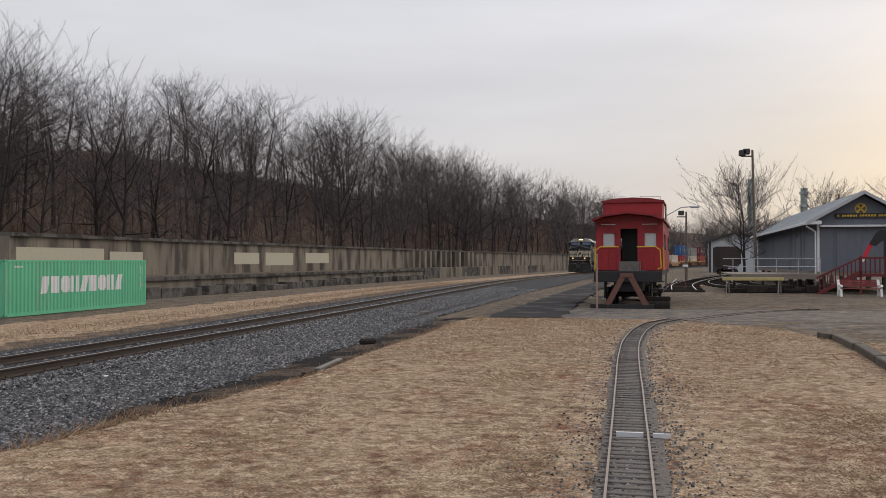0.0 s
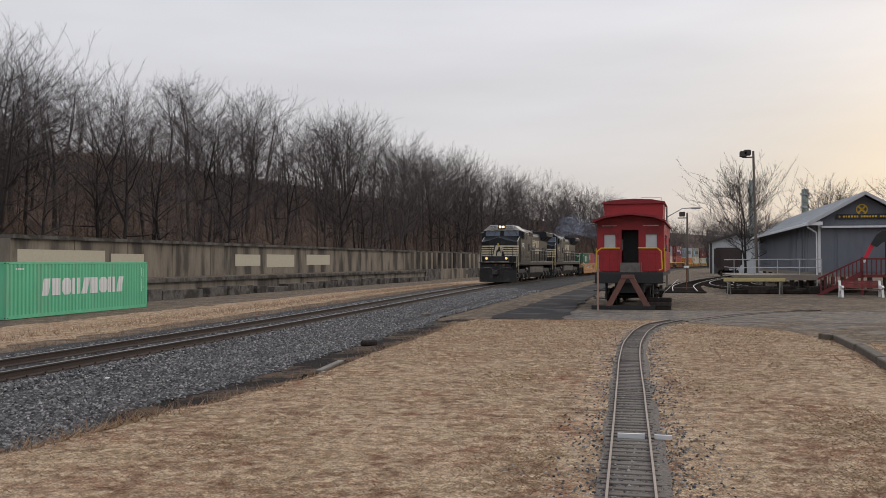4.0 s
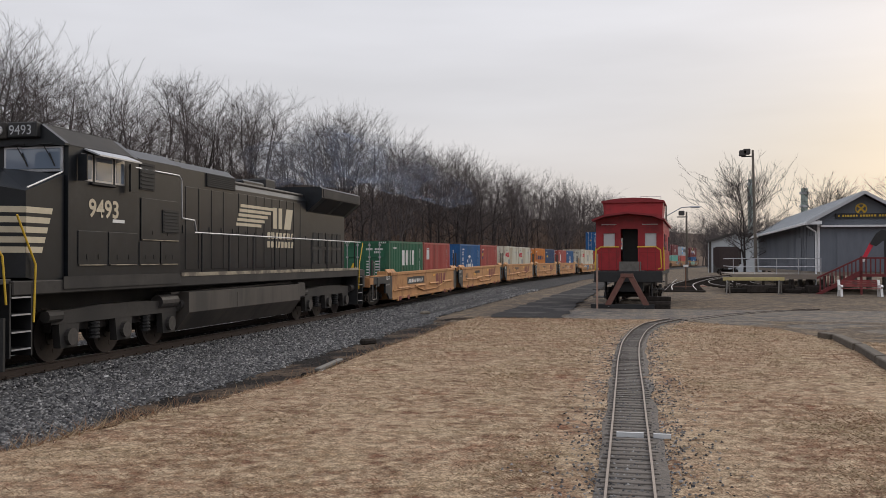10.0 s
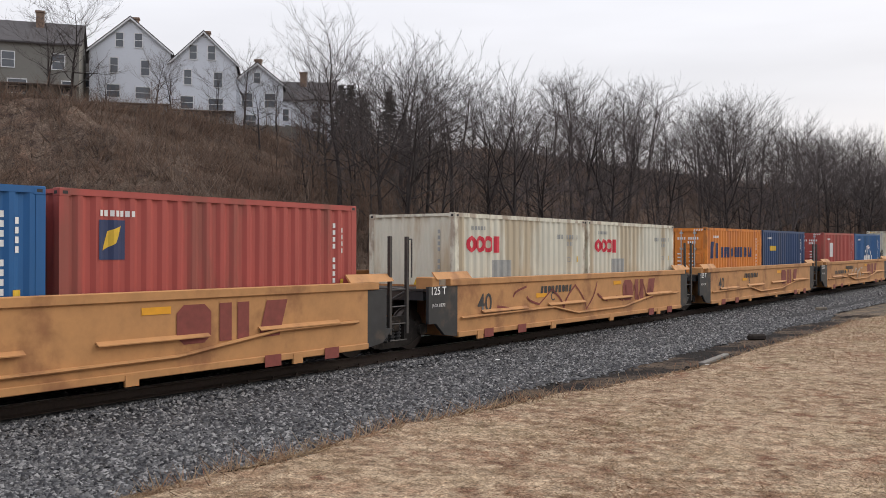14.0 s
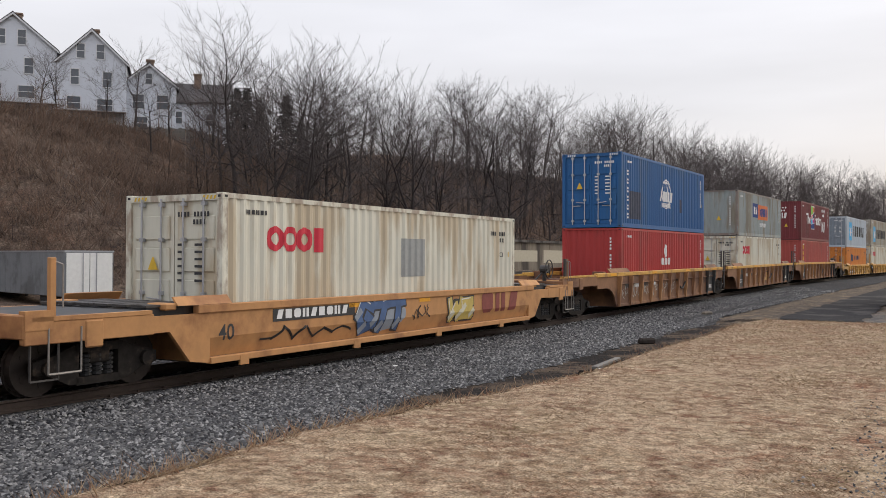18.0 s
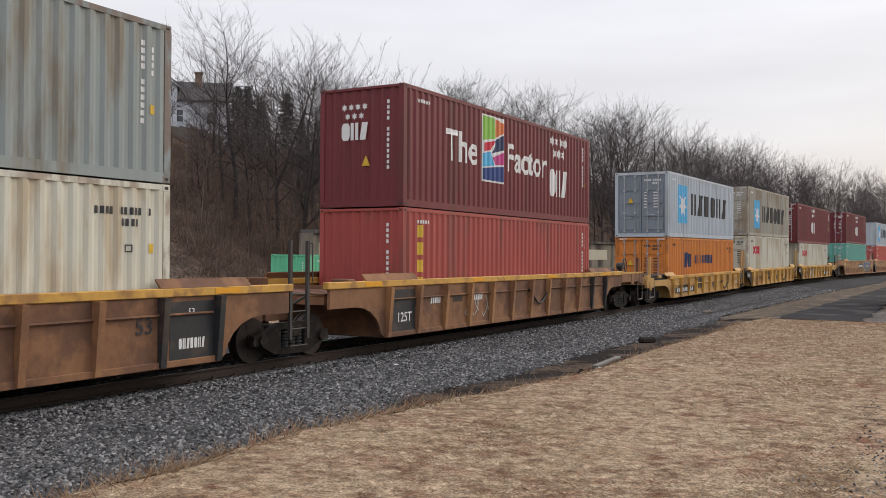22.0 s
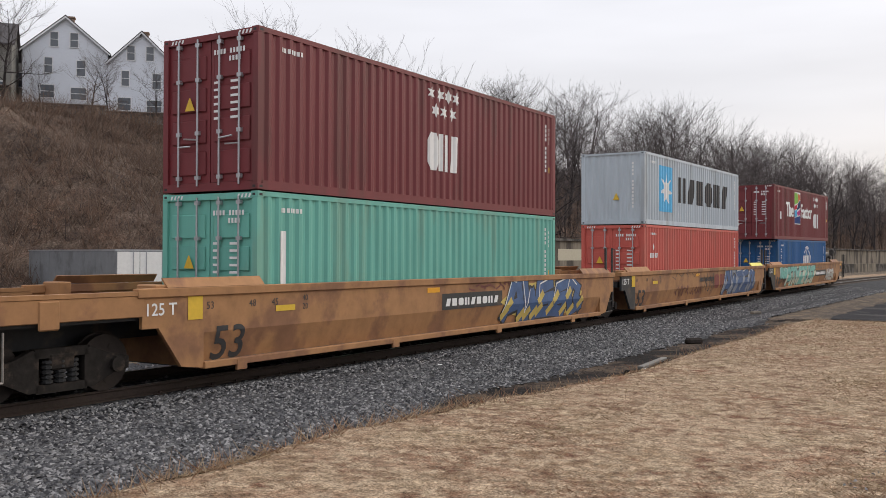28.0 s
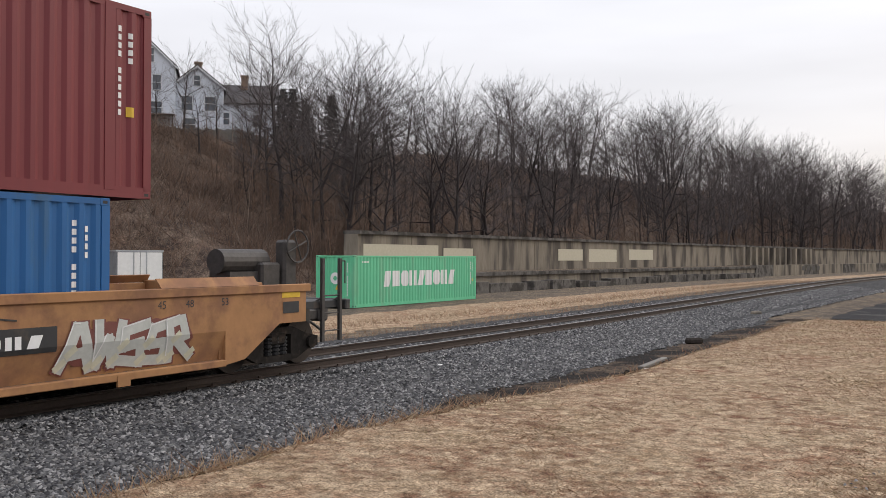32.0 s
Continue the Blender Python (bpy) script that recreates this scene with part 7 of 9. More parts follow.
    for sx in (1, -1):
        bm = BM()
        for k in range(3):
            za = 0.34 + 0.34 * k
            box(bm, min(sx * 0.95, sx * 1.5), 0.05, za, max(sx * 0.95, sx * 1.5), 0.7, za + 0.04)
        box(bm, min(sx * 0.95, sx * 1.0), 0.05, 0.3, max(sx * 0.95, sx * 1.0), 0.72, 1.4)
        p("steps", bm, M_BLACK)
        bm = BM()
        for xx in (0.48, 0.8, 1.12):
            bar(bm, (sx * xx, 0.0, 1.48), (sx * xx, 0.0, 2.5), 0.016, 5)
        bar(bm, (sx * 0.48, 0.0, 2.5), (sx * 0.48, 0, 2.66), 0.016, 5), bar(bm, (sx * 0.48, 0.0, 2.28), (sx * 1.3, 0, 2.28), 0.014, 5)
        p("railing_bar", bm, M_REDDARK)
        bm = BM()
        bar(bm, (sx * 0.38, -0.01, 2.5), (sx * 1.16, -0.01, 2.5), 0.026, 6), bar(bm, (sx * 1.16, -0.01, 2.5), (sx * 1.34, -0.01, 2.36), 0.026, 6), bar(bm, (sx * 1.34, -0.01, 2.36), (sx * 1.38, 0.0, 1.62), 0.026, 6), bar(bm, (sx * 1.38, 0.0, 1.62), (sx * 1.24, 0, 1.56), 0.026, 6)
        bar(bm, (sx * 1.44, 0.72, 2.5), (sx * 1.47, 0.75, 1.5), 0.026, 6)
        p("grab_rail", bm, M_YELLOW)
        bm = BM()
        bar(bm, (sx * 0.55, y0 - 0.03, 3.48), (sx * 1.2, y0 - 0.03, 3.48), 0.016, 5)
        p("end_rail", bm, M_WHITE)
    for y in (2.4, 8.0):
        t = truck(c, y)
    bm = BM()
    flat(bm, [(0.2, 3.0), (0.65, 2.85), (0.2, 2.6)])
    for v in bm.verts:
        v.co = (1.5 + 0.1 * v.co.y, 0.9 + v.co.y * 0.2, v.co.z)
    p("signal_flag", bm, M_RED)
    return c


cab = caboose()
CH = radians(-4.0)
cab.matrix_basis = pose(-0.06, 39.6, -0.02, 0, 0, -4.0)
stub = tagged(empty("stub_track"), "short rusty siding under the caboose on stacked ties", "railway track", kind="structure")


def stub_pt(x, y):
    return (-0.06 + x * math.cos(CH) - y * math.sin(CH), 39.6 + x * math.sin(CH) + y * math.cos(CH))


for off in (-0.7535, 0.7535):
    rail_along("rail", [(*stub_pt(off, y), -0.02, -CH) for y in (-0.9, 4, 9, 14, 30, 60)], stub)
for k in range(22):
    bm = BM()
    box(bm, -1.3, -0.11, -0.17, 1.3, 0.11, 0.0, bev=0.015)
    o = link("tie", bm, M_TIE, stub)
    x, y = stub_pt(0, -0.6 + k * 0.6)
    o.matrix_basis = pose(x, y, -0.17, 0, 0, -4.0)
for k in range(3):
    bm = BM()
    box(bm, 0.8, -0.6 + 0.0, 0, 1.75, -0.35, 0.17, bev=0.015), box(bm, 0.85, -0.3, 0, 1.7, -0.05, 0.17, bev=0.015)
    o = link("stacked_tie", bm, M_TIE, stub)
    o.matrix_basis = pose(-0.06, 39.6, -0.13 + 0.18 * k, 0, 0, -4.0 + k)

bump = tagged(empty("track_bumper"), "brown timber A-frame bumper at the end of the siding", "bumper")
for sx in (1, -1):
    bm = BM()
    prism(bm, [(sx * 0.66, 0.05), (sx * 0.92, 0.05), (sx * 0.24, 1.3), (sx * 0.0, 1.3)], "y", -0.16, 0.02)
    part("brace", bm, M_BROWNWOOD, bump)
bm = BM()
box(bm, -0.26, -0.2, 1.2, 0.26, 0.04, 1.36, bev=0.01)
part("cap", bm, M_BROWNWOOD, bump)
bm = BM()
box(bm, -1.5, -0.16, -0.12, 1.1, 0.12, 0.08, bev=0.01)
part("base_timber", bm, M_BLACK, bump)
bump.matrix_basis = pose(-0.1, 38.95, 0.0, 0, 0, -4)

M_STAKE = mat("pale_stake", (0.34, 0.22, 0.17), 0.85, spread=0.15)
bm = BM()
box(bm, -0.04, -0.03, 0, 0.04, 0.03, 2.3, bev=0.008)
st = tagged(link("stake", bm, M_STAKE), "thin pale wooden stake beside the caboose", "post")
st.matrix_basis = pose(-1.32, 38.5, -0.12)


# ---- depot building with its deck ----
M_GREY = mat("blue_grey_board", (0.135, 0.15, 0.175), 0.8, spread=0.12, grain=3, bump=0.05, stretch=(1, 1, 0.2))
M_ROOF = mat("pale_metal_roof", (0.40, 0.42, 0.44), 0.5, 0.2, spread=0.12, grain=1.5)
M_TRIM = mat("white_trim", (0.66, 0.67, 0.68), 0.6, spread=0.06)
M_DECK = mat("deck_boards", (0.20, 0.17, 0.14), 0.9, spread=0.25, grain=4, stretch=(0.3, 1, 1), per_piece=0.2)
M_REDWOOD = mat("red_stained_wood", (0.13, 0.018, 0.018), 0.7, spread=0.2, grain=5)


def depot():
    d = tagged(empty("depot_building"), "long blue-grey depot with pale metal roof and white trim", "building")

    def p(name, bm, m, parent=d, label=""):
        return part(name, bm, m, parent, label)

    Wd, Ln, z0, ze, zp = 5.2, 37.0, 1.3, 4.55, 6.2
    bm = BM()
    prism(bm, [(0, z0), (Wd, z0), (Wd, ze), (Wd / 2, zp - 0.1), (0, ze)], "y", 0.0, 0.15)
    p("gable_wall", bm, M_GREY)
    bm = BM()
    box(bm, 0, 0.15, z0, 0.15, Ln, ze)
    p("side_wall", bm, M_GREY)
    bm = BM()
    box(bm, Wd - 0.15, 0.15, z0, Wd, Ln, ze), box(bm, 0, Ln - 0.15, z0, Wd, Ln, ze)
    p("rear_wall", bm, M_GREY)
    for k in range(56):
        bm = BM()
        y = 0.2 + k * 0.65
        box(bm, -0.02, y, z0, 0.0, y + 0.06, ze)
        p("batten", bm, M_GREY)
    for k in range(11):
        bm = BM()
        x = 0.3 + k * 0.62
        box(bm, x, -0.02, z0, x + 0.05, 0.0, ze)
        p("batten", bm, M_GREY)
    for sx in (0, 1):
        bm = BM()
        xe, xr = (-0.75, Wd / 2) if sx == 0 else (Wd + 0.75, Wd / 2)
        ee = ze - 0.25
        prism(bm, [(xe, ee), (xr, zp), (xr, zp + 0.1), (xe, ee + 0.12)], "y", -0.7, Ln + 0.5)
        p("roof", bm, M_ROOF)
        bm = BM()
        prism(bm, [(xe, ee - 0.1), (xr, zp - 0.1), (xr, zp + 0.11), (xe, ee + 0.13)], "y", -0.76, -0.70)
        p("barge_board", bm, M_GALV)
    for k in range(30):
        bm = BM()
        y = -0.5 + k * 1.25
        prism(bm, [(-0.75, ze - 0.13), (Wd / 2, zp + 0.1), (Wd / 2, zp + 0.14), (-0.75, ze - 0.09)], "y", y, y + 0.04)
        p("roof_seam", bm, M_ROOF)
    bm = BM()
    box(bm, -0.85, -0.7, ze - 0.31, -0.72, Ln + 0.4, ze - 0.16)
    p("gutter", bm, M_TRIM)
    bm = BM()
    box(bm, -0.7, -0.72, ze - 0.30, 0.12, -0.5, ze - 0.08), box(bm, 0.12, -0.42, ze - 0.46, 4.2, -0.02, ze - 0.34)
    p("eave_return", bm, M_TRIM)
    bm = BM()
    bar(bm, (-0.72, -0.35, ze - 0.4), (-0.15, -0.1, ze - 0.75), 0.05, 7), bar(bm, (-0.15, -0.1, ze - 0.75), (-0.15, -0.1, 0.5), 0.05, 7), bar(bm, (-0.15, -0.1, 0.5), (-0.45, -0.25, 0.2), 0.05, 7)
    p("downspout", bm, M_TRIM)
    for y in (0.0,):
        bm = BM()
        box(bm, -0.03, -0.03, z0, 0.1, 0.0, ze), box(bm, -0.03, 0, z0, 0.0, 0.12, ze)
        p("corner_board", bm, M_TRIM)
    for y0_, w in ((1.2, 3.0), (7.0, 2.2)):
        bm = BM()
        box(bm, -0.05, y0_, z0, -0.02, y0_ + w, 3.6)
        p("sliding_door", bm, M_GREY)
    bm = BM()
    box(bm, 1.1, -0.05, z0, 3.6, -0.02, 3.75)
    p("front_door", bm, M_GREY)
    # name board with a row of bars, round yellow crossing emblem
    bm = BM()
    box(bm, 1.0, -0.12, 4.64, 4.2, -0.04, 4.94, bev=0.01)
    sign = p("name_board", bm, M_BTEXT)
    bm = BM()
    x = 1.15
    rnd = random.Random(4)
    while x < 4.05:
        w = rnd.uniform(0.08, 0.13)
        box(bm, x, -0.135, 4.73, x + w, -0.12, 4.85)
        x += w + (0.05 if rnd.random() > 0.15 else 0.16)
    p("board_letters", bm, M_YELLOW, sign, "small gold lettering")
    bm = BM()
    for i in range(20):
        a, b = 2 * math.pi * i / 20, 2 * math.pi * (i + 1) / 20
        prism(bm, [(2.5 + r * math.cos(q), 5.22 + r * math.sin(q)) for r, q in ((0.28, a), (0.34, a), (0.34, b), (0.28, b))], "y", -0.1, -0.04)
    for q in (math.pi / 4, -math.pi / 4):
        c, s = math.cos(q), math.sin(q)
        prism(bm, [(2.5 + u * c - v * s, 5.22 + u * s + v * c) for u, v in ((-0.28, -0.05), (0.28, -0.05), (0.28, 0.05), (-0.28, 0.05))], "y", -0.10, -0.05)
    p("crossing_emblem", bm, M_YELLOW)
    # pier posts below the floor
    for k in range(8):
        for x in (0.2, Wd - 0.3):
            bm = BM()
            box(bm, x, 0.3 + k * 5.0, 0, x + 0.3, 0.6 + k * 5.0, z0)
            p("pier", bm, M_CONC_DARK)
    bm = BM()
    box(bm, 0.0, 0.0, z0 - 0.25, Wd, Ln, z0)
    p("floor_frame", bm, M_DECK)
    return d


DEP = pose(11.6, 61.0, -0.1, 0, 0, -2.0)
dep = depot()
dep.matrix_basis = DEP

deck = tagged(empty("loading_deck"), "timber loading deck with galvanised pipe rail", "deck")
for k in range(36):
    bm = BM()
    box(bm, -5.3, -1.6 + k * 0.3, 1.10, 0.0, -1.33 + k * 0.3, 1.16)
    part("deck_plank", bm, M_DECK, deck)
bm = BM()
box(bm, -5.3, -1.64, 0.85, 0.0, -1.6, 1.16)
part("fascia", bm, M_DECK, deck)
for k in range(7):
    bm = BM()
    box(bm, -5.2 + k * 0.85, -1.5, 0, -5.05 + k * 0.85, -1.35, 1.1)
    part("deck_post", bm, M_TIE, deck)
for k in range(5):
    bm = BM()
    bar(bm, (-5.2 + k * 1.28, -1.5, 1.1), (-5.2 + k * 1.28, -1.5, 2.15), 0.025, 6)
    part("rail_post", bm, M_GALV, deck)
for z in (1.62, 2.13):
    bm = BM()
    bar(bm, (-5.2, -1.5, z), (-0.05, -1.5, z), 0.025, 6), bar(bm, (-5.2, -1.5, z), (-5.2, 8, z), 0.025, 6)
    part("pipe_rail", bm, M_GALV, deck)
deck.matrix_basis = DEP

stairs = tagged(empty("porch_stairs"), "dark red wooden stairs and porch railing", "stairs")
for k in range(6):
    bm = BM()
    box(bm, 0.45 + k * 0.36, -3.0, 0.17 * (k + 1), 0.83 + k * 0.36, -1.6, 0.17 * (k + 1) + 0.05)
    part("step", bm, M_REDWOOD, stairs)
bm = BM()
prism(bm, [(0.1, 0.0), (0.45, 0.0), (2.7, 1.15), (2.7, 1.45), (2.35, 1.3)], "y", -3.1, -3.0)
part("stringer", bm, M_REDWOOD, stairs)
bm = BM()
prism(bm, [(0.2, 0.9), (2.6, 2.1), (2.6, 2.2), (0.2, 1.02)], "y", -3.12, -3.0)
part("hand_rail", bm, M_REDWOOD, stairs)
for k in range(11):
    bm = BM()
    x = 0.35 + k * 0.22
    box(bm, x, -3.08, 0.15 + k * 0.11, x + 0.06, -3.03, 0.98 + k * 0.11)
    part("baluster", bm, M_REDWOOD, stairs)
bm = BM()
box(bm, 2.6, -3.1, 1.05, 9.5, -1.0, 1.2), box(bm, 2.6, -3.12, 2.1, 9.5, -3.0, 2.2)
part("porch_floor", bm, M_REDWOOD, stairs)
for k in range(26):
    bm = BM()
    x = 2.62 + k * 0.26
    box(bm, x, -3.08, 1.2, x + 0.07, -3.03, 2.12)
    part("baluster", bm, M_REDWOOD, stairs)
for x in (2.6, 5.6, 8.6):
    bm = BM()
    box(bm, x, -3.1, 0, x + 0.12, -2.98, 2.25)
    part("porch_post", bm, M_REDWOOD, stairs)
stairs.matrix_basis = DEP @ pose(-0.75, 0, 0)

sem = tagged(empty("semaphore_arm"), "red and white semaphore arm with dark lens casting", "railway signal")
bm = BM()
prism(bm, [(0, 0), (0.18, -0.1), (0.75, 1.0), (0.52, 1.08)], "y", -0.03, 0.03)
part("arm", bm, M_LOGO["red"], sem)
bm = BM()
prism(bm, [(0.0, 0.0), (0.18, -0.1), (0.27, 0.08), (0.09, 0.18)], "y", -0.035, 0.035)
part("arm_tip", bm, M_WHITE, sem)
bm = BM()
prism(bm, [(0.5, 1.0), (0.85, 0.85), (1.2, 1.15), (1.5, 1.2), (1.5, 1.75), (1.15, 1.85), (0.85, 1.6)], "y", -0.08, 0.08)
part("lens_casting", bm, M_BLACK, sem)
bm = BM()
box(bm, 1.3, -0.05, -0.9, 1.42, 0.05, 1.4)
part("mast", bm, M_BLACK, sem)
sem.matrix_basis = DEP @ pose(2.0, -2.4, 2.0)

# ---- bench, barrier, small yard things ----
M_BENCH = mat("faded_red_slat", (0.20, 0.035, 0.035), 0.75, spread=0.25, grain=5, second=(0.13, 0.05, 0.045), patch=0.4, patch_scale=3)
bench = tagged(empty("park_bench"), "park bench with red slats and white scrolled ends", "bench")
for sx in (-1, 1):
    bm = BM()
    x = sx * 1.05
    prism(bm, [(-0.3, 0), (-0.2, 0), (-0.12, 0.36), (0.2, 0.36), (0.28, 0), (0.38, 0), (0.3, 0.42), (0.42, 0.9), (0.32, 0.92), (0.22, 0.64), (-0.22, 0.64), (-0.32, 0.55), (-0.2, 0.44)], "x", x - 0.06, x + 0.06)
    part("bench_end", bm, M_WHITE, bench)
for k in range(4):
    bm = BM()
    box(bm, -1.05, -0.22 + k * 0.11, 0.42, 1.05, -0.13 + k * 0.11, 0.45)
    part("seat_slat", bm, M_BENCH, bench)
for k in range(4):
    bm = BM()
    box(bm, -1.05, 0.30 + k * 0.03, 0.52 + k * 0.1, 1.05, 0.33 + k * 0.03, 0.61 + k * 0.1)
    part("back_slat", bm, M_BENCH, bench)
bench.matrix_basis = pose(12.45, 54.0, -0.08, 0, 0, 4)

horse = tagged(empty("barrier"), "yellow timber barrier on two trestle legs", "barrier")
bm = BM()
box(bm, -1.75, -0.05, 0.82, 1.75, 0.05, 1.02, bev=0.01)
part("plank", bm, mat("faded_yellow_board", (0.44, 0.37, 0.17), 0.8, spread=0.2), horse)
for x in (-1.45, 1.5):
    for d in (-1, 1):
        bm = BM()
        bar(bm, (x + 0.05 * d, 0, 0.9), (x + 0.15 * d, 0.3 * d, 0.0), 0.05, 4)
        part("leg", bm, M_GREYWOOD, horse)
horse.matrix_basis = pose(7.15, 56.5, -0.1, 0, 0, 4)

for k in range(9):
    bm = BM()
    w = random.Random(k).uniform(0.3, 0.8)
    box(bm, -w, -0.5, 0, w, 0.5, 0.28 + 0.1 * (k % 3), bev=0.05)
    o = tagged(link("timber_stack", bm, M_TIE), "dark stacked timbers under the loading deck", "timber", group="timbers by the deck")
    o.matrix_basis = pose(6.6 + k * 0.55, 59.5 + 0.3 * (k % 2), -0.1, 0, 0, k * 13)

CURB = mat("railroad_tie_curb", (0.085, 0.07, 0.055), 0.95, spread=0.4, grain=6, bump=0.5, per_piece=0.25)
curb = [(4.55, 23.6, 4.72, 23.1), (4.8, 23.1, 4.7, 20.6), (4.72, 20.5, 4.5, 18.0), (4.48, 17.9, 4.3, 15.4), (4.3, 15.3, 4.0, 12.8)]
for i, (xa, ya, xb, yb) in enumerate(curb):
    ln = math.hypot(xb - xa, yb - ya)
    bm = BM()
    box(bm, -0.11, 0, 0, 0.11, ln, 0.22, bev=0.02)
    o = tagged(link("curb_timber", bm, CURB), "weathered railroad-tie timber edging the lawn", "timber", group="timbers edging the lawn")
    o.matrix_basis = pose(xa, ya, -0.05, 0, 0, -math.degrees(math.atan2(xb - xa, yb - ya)))

# ---- little park railway across the lawn ----
mini = tagged(empty("miniature_track"), "narrow miniature railway track with slender rails on wood ties", "railway track", kind="structure")
MINI = [(0.0, -3), (0.0, 7.5), (-0.01, 13.2), (-0.02, 17.6), (0.04, 21.2), (0.24, 24.5), (0.6, 27.3), (1.4, 29.9), (2.7, 33.0), (4.6, 36.2), (7.4, 39.5)]


def spline(pts, n=8):
    out = []
    for i in range(len(pts) - 1):
        p0, p1, p2, p3 = (Vector(pts[max(0, min(len(pts) - 1, k))]) for k in (i - 1, i, i + 1, i + 2))
        for k in range(n):
            t = k / n
            out.append(0.5 * ((2 * p1) + (p2 - p0) * t + (2 * p0 - 5 * p1 + 4 * p2 - p3) * t * t + (3 * p1 - p0 - 3 * p2 + p3) * t**3))
    out.append(Vector(pts[-1]))
    return out


def headings(c):
    return [math.atan2(c[min(i + 1, len(c) - 1)].x - c[max(i - 1, 0)].x, c[min(i + 1, len(c) - 1)].y - c[max(i - 1, 0)].y) for i in range(len(c))]


M_MINIHEAD = mat("dull_rail_head", (0.26, 0.215, 0.18), 0.55, 0.5, spread=0.2, grain=20)
mc = spline(MINI, 10)
mh = headings(mc)
for off in (-0.19, 0.19):
    rail_along("rail", [(c.x + off * math.cos(h), c.y - off * math.sin(h), ground_z(c.x, c.y) + 0.09 if c.y < 30 else -0.05, h) for c, h in zip(mc, mh)], mini, 0.36, M_MINIHEAD)
bm = BM()
last = None
for c, h in zip(mc, mh):
    if c.y > 30.5:
        break
    w = 0.29 + 0.05 * noise.noise((c.y * 0.8, 0, 2))
    w2 = 0.33 + 0.08 * noise.noise((c.y * 0.9, 4, 2))
    vs = [bm.verts.new((c.x - w * math.cos(h), c.y + w * math.sin(h), ground_z(c.x, c.y) + 0.043)), bm.verts.new((c.x + w2 * math.cos(h), c.y - w2 * math.sin(h), ground_z(c.x, c.y) + 0.043))]
    if last:
        bm.faces.new((last[0], last[1], vs[1], vs[0]))
    last = vs
link("gravel_bed", bm, mat("cinder_path", (0.125, 0.108, 0.094), 0.95, spread=0.5, grain=22, bump=0.9, second=(0.115, 0.1, 0.085), patch=0.45, patch_scale=2.5), mini)
tie_me = bpy.data.meshes.new("tie")
bm = BM()
box(bm, -0.25, -0.035, -0.02, 0.25, 0.035, 0.028, bev=0.006)
bm.to_mesh(tie_me)
bm.free()
M_MTIE = mat("grey_mini_tie", (0.112, 0.098, 0.086), 0.95, spread=0.35, grain=9, bump=0.4, per_piece=0.35)
tie_me.materials.append(M_MTIE)
acc, rt = 0.0, random.Random(8)
for a, b, h in zip(mc, mc[1:], mh):
    seg = (b - a).length
    while acc < seg:
        q = a.lerp(b, acc / seg)
        if 2.5 < q.y < 30.5:
            o = new("tie", tie_me)
            o.parent = mini
            o.matrix_basis = pose(q.x + rt.uniform(-0.03, 0.03), q.y, ground_z(q.x, q.y) + 0.026, 0, 0, -math.degrees(h) + rt.uniform(-3, 3))
        acc += 0.19
    acc -= seg
bm = BM()
box(bm, -0.14, -0.02, 0, 0.14, 0.02, 0.05), box(bm, 0.24, -0.02, 0, 0.42, 0.02, 0.045)
o = link("gauge_bar", bm, M_TRAILER, mini)
o.matrix_basis = pose(0.0, 9.85, 0.045)

# ---- yard behind: siding rails, dark hopper, shed, poles ----
yard = tagged(empty("yard_tracks"), "rusty curved yard sidings in bare gravel", "railway track", kind="structure")
for j, pts in enumerate(([(3.4, 60), (4.2, 75), (6.5, 92), (9.8, 110), (16, 135)], [(9.6, 62), (7.4, 72), (7.6, 84), (9.6, 98), (13.4, 118)], [(10.6, 66), (9.4, 76), (10.0, 88), (12.2, 104), (16.5, 126)])):
    c = spline(pts, 6)
    for off in (-0.75, 0.75):
        rail_along("rail", [(p.x + off * math.cos(h), p.y - off * math.sin(h), 0.06, h) for p, h in zip(c, headings(c))], yard)
    for k, (p, h) in enumerate(zip(c, headings(c))):
        bm = BM()
        box(bm, -1.3, -0.11, 0, 1.3, 0.11, 0.14)
        o = link("tie", bm, M_TIE, yard)
        o.matrix_basis = pose(p.x, p.y, -0.13, 0, 0, -math.degrees(h))

M_HOPPER = mat("dark_brown_car", (0.035, 0.022, 0.02), 0.7, spread=0.25, grain=3)
hop = tagged(empty("hopper_car"), "dark brown hopper car parked on a siding", "rail car")
bm = BM()
prism(bm, [(-1.15, 0.95), (1.15, 0.95), (1.5, 1.5), (1.5, 3.35), (1.2, 3.6), (-1.2, 3.6), (-1.5, 3.35), (-1.5, 1.5)], "y", 0, 11)
part("body", bm, M_HOPPER, hop)
for k in range(6):
    for sx in (1, -1):
        bm = BM()
        box(bm, min(sx * 1.5, sx * 1.57), 0.3 + k * 2.0, 1.4, max(sx * 1.5, sx * 1.57), 0.42 + k * 2.0, 3.4)
        part("rib", bm, M_HOPPER, hop)
bm = BM()
for x in (-1.2, -0.8):
    bar(bm, (x, -0.06, 0.9), (x, -0.06, 3.4), 0.025, 5)
for k in range(7):
    bar(bm, (-1.2, -0.06, 1.0 + k * 0.36), (-0.8, -0.06, 1.0 + k * 0.36), 0.02, 5)
part("ladder", bm, M_HOPPER, hop)
truck(hop, 1.6), truck(hop, 9.4)
hop.matrix_basis = pose(11.9, 120.0, 0.06, 0, 0, -8)

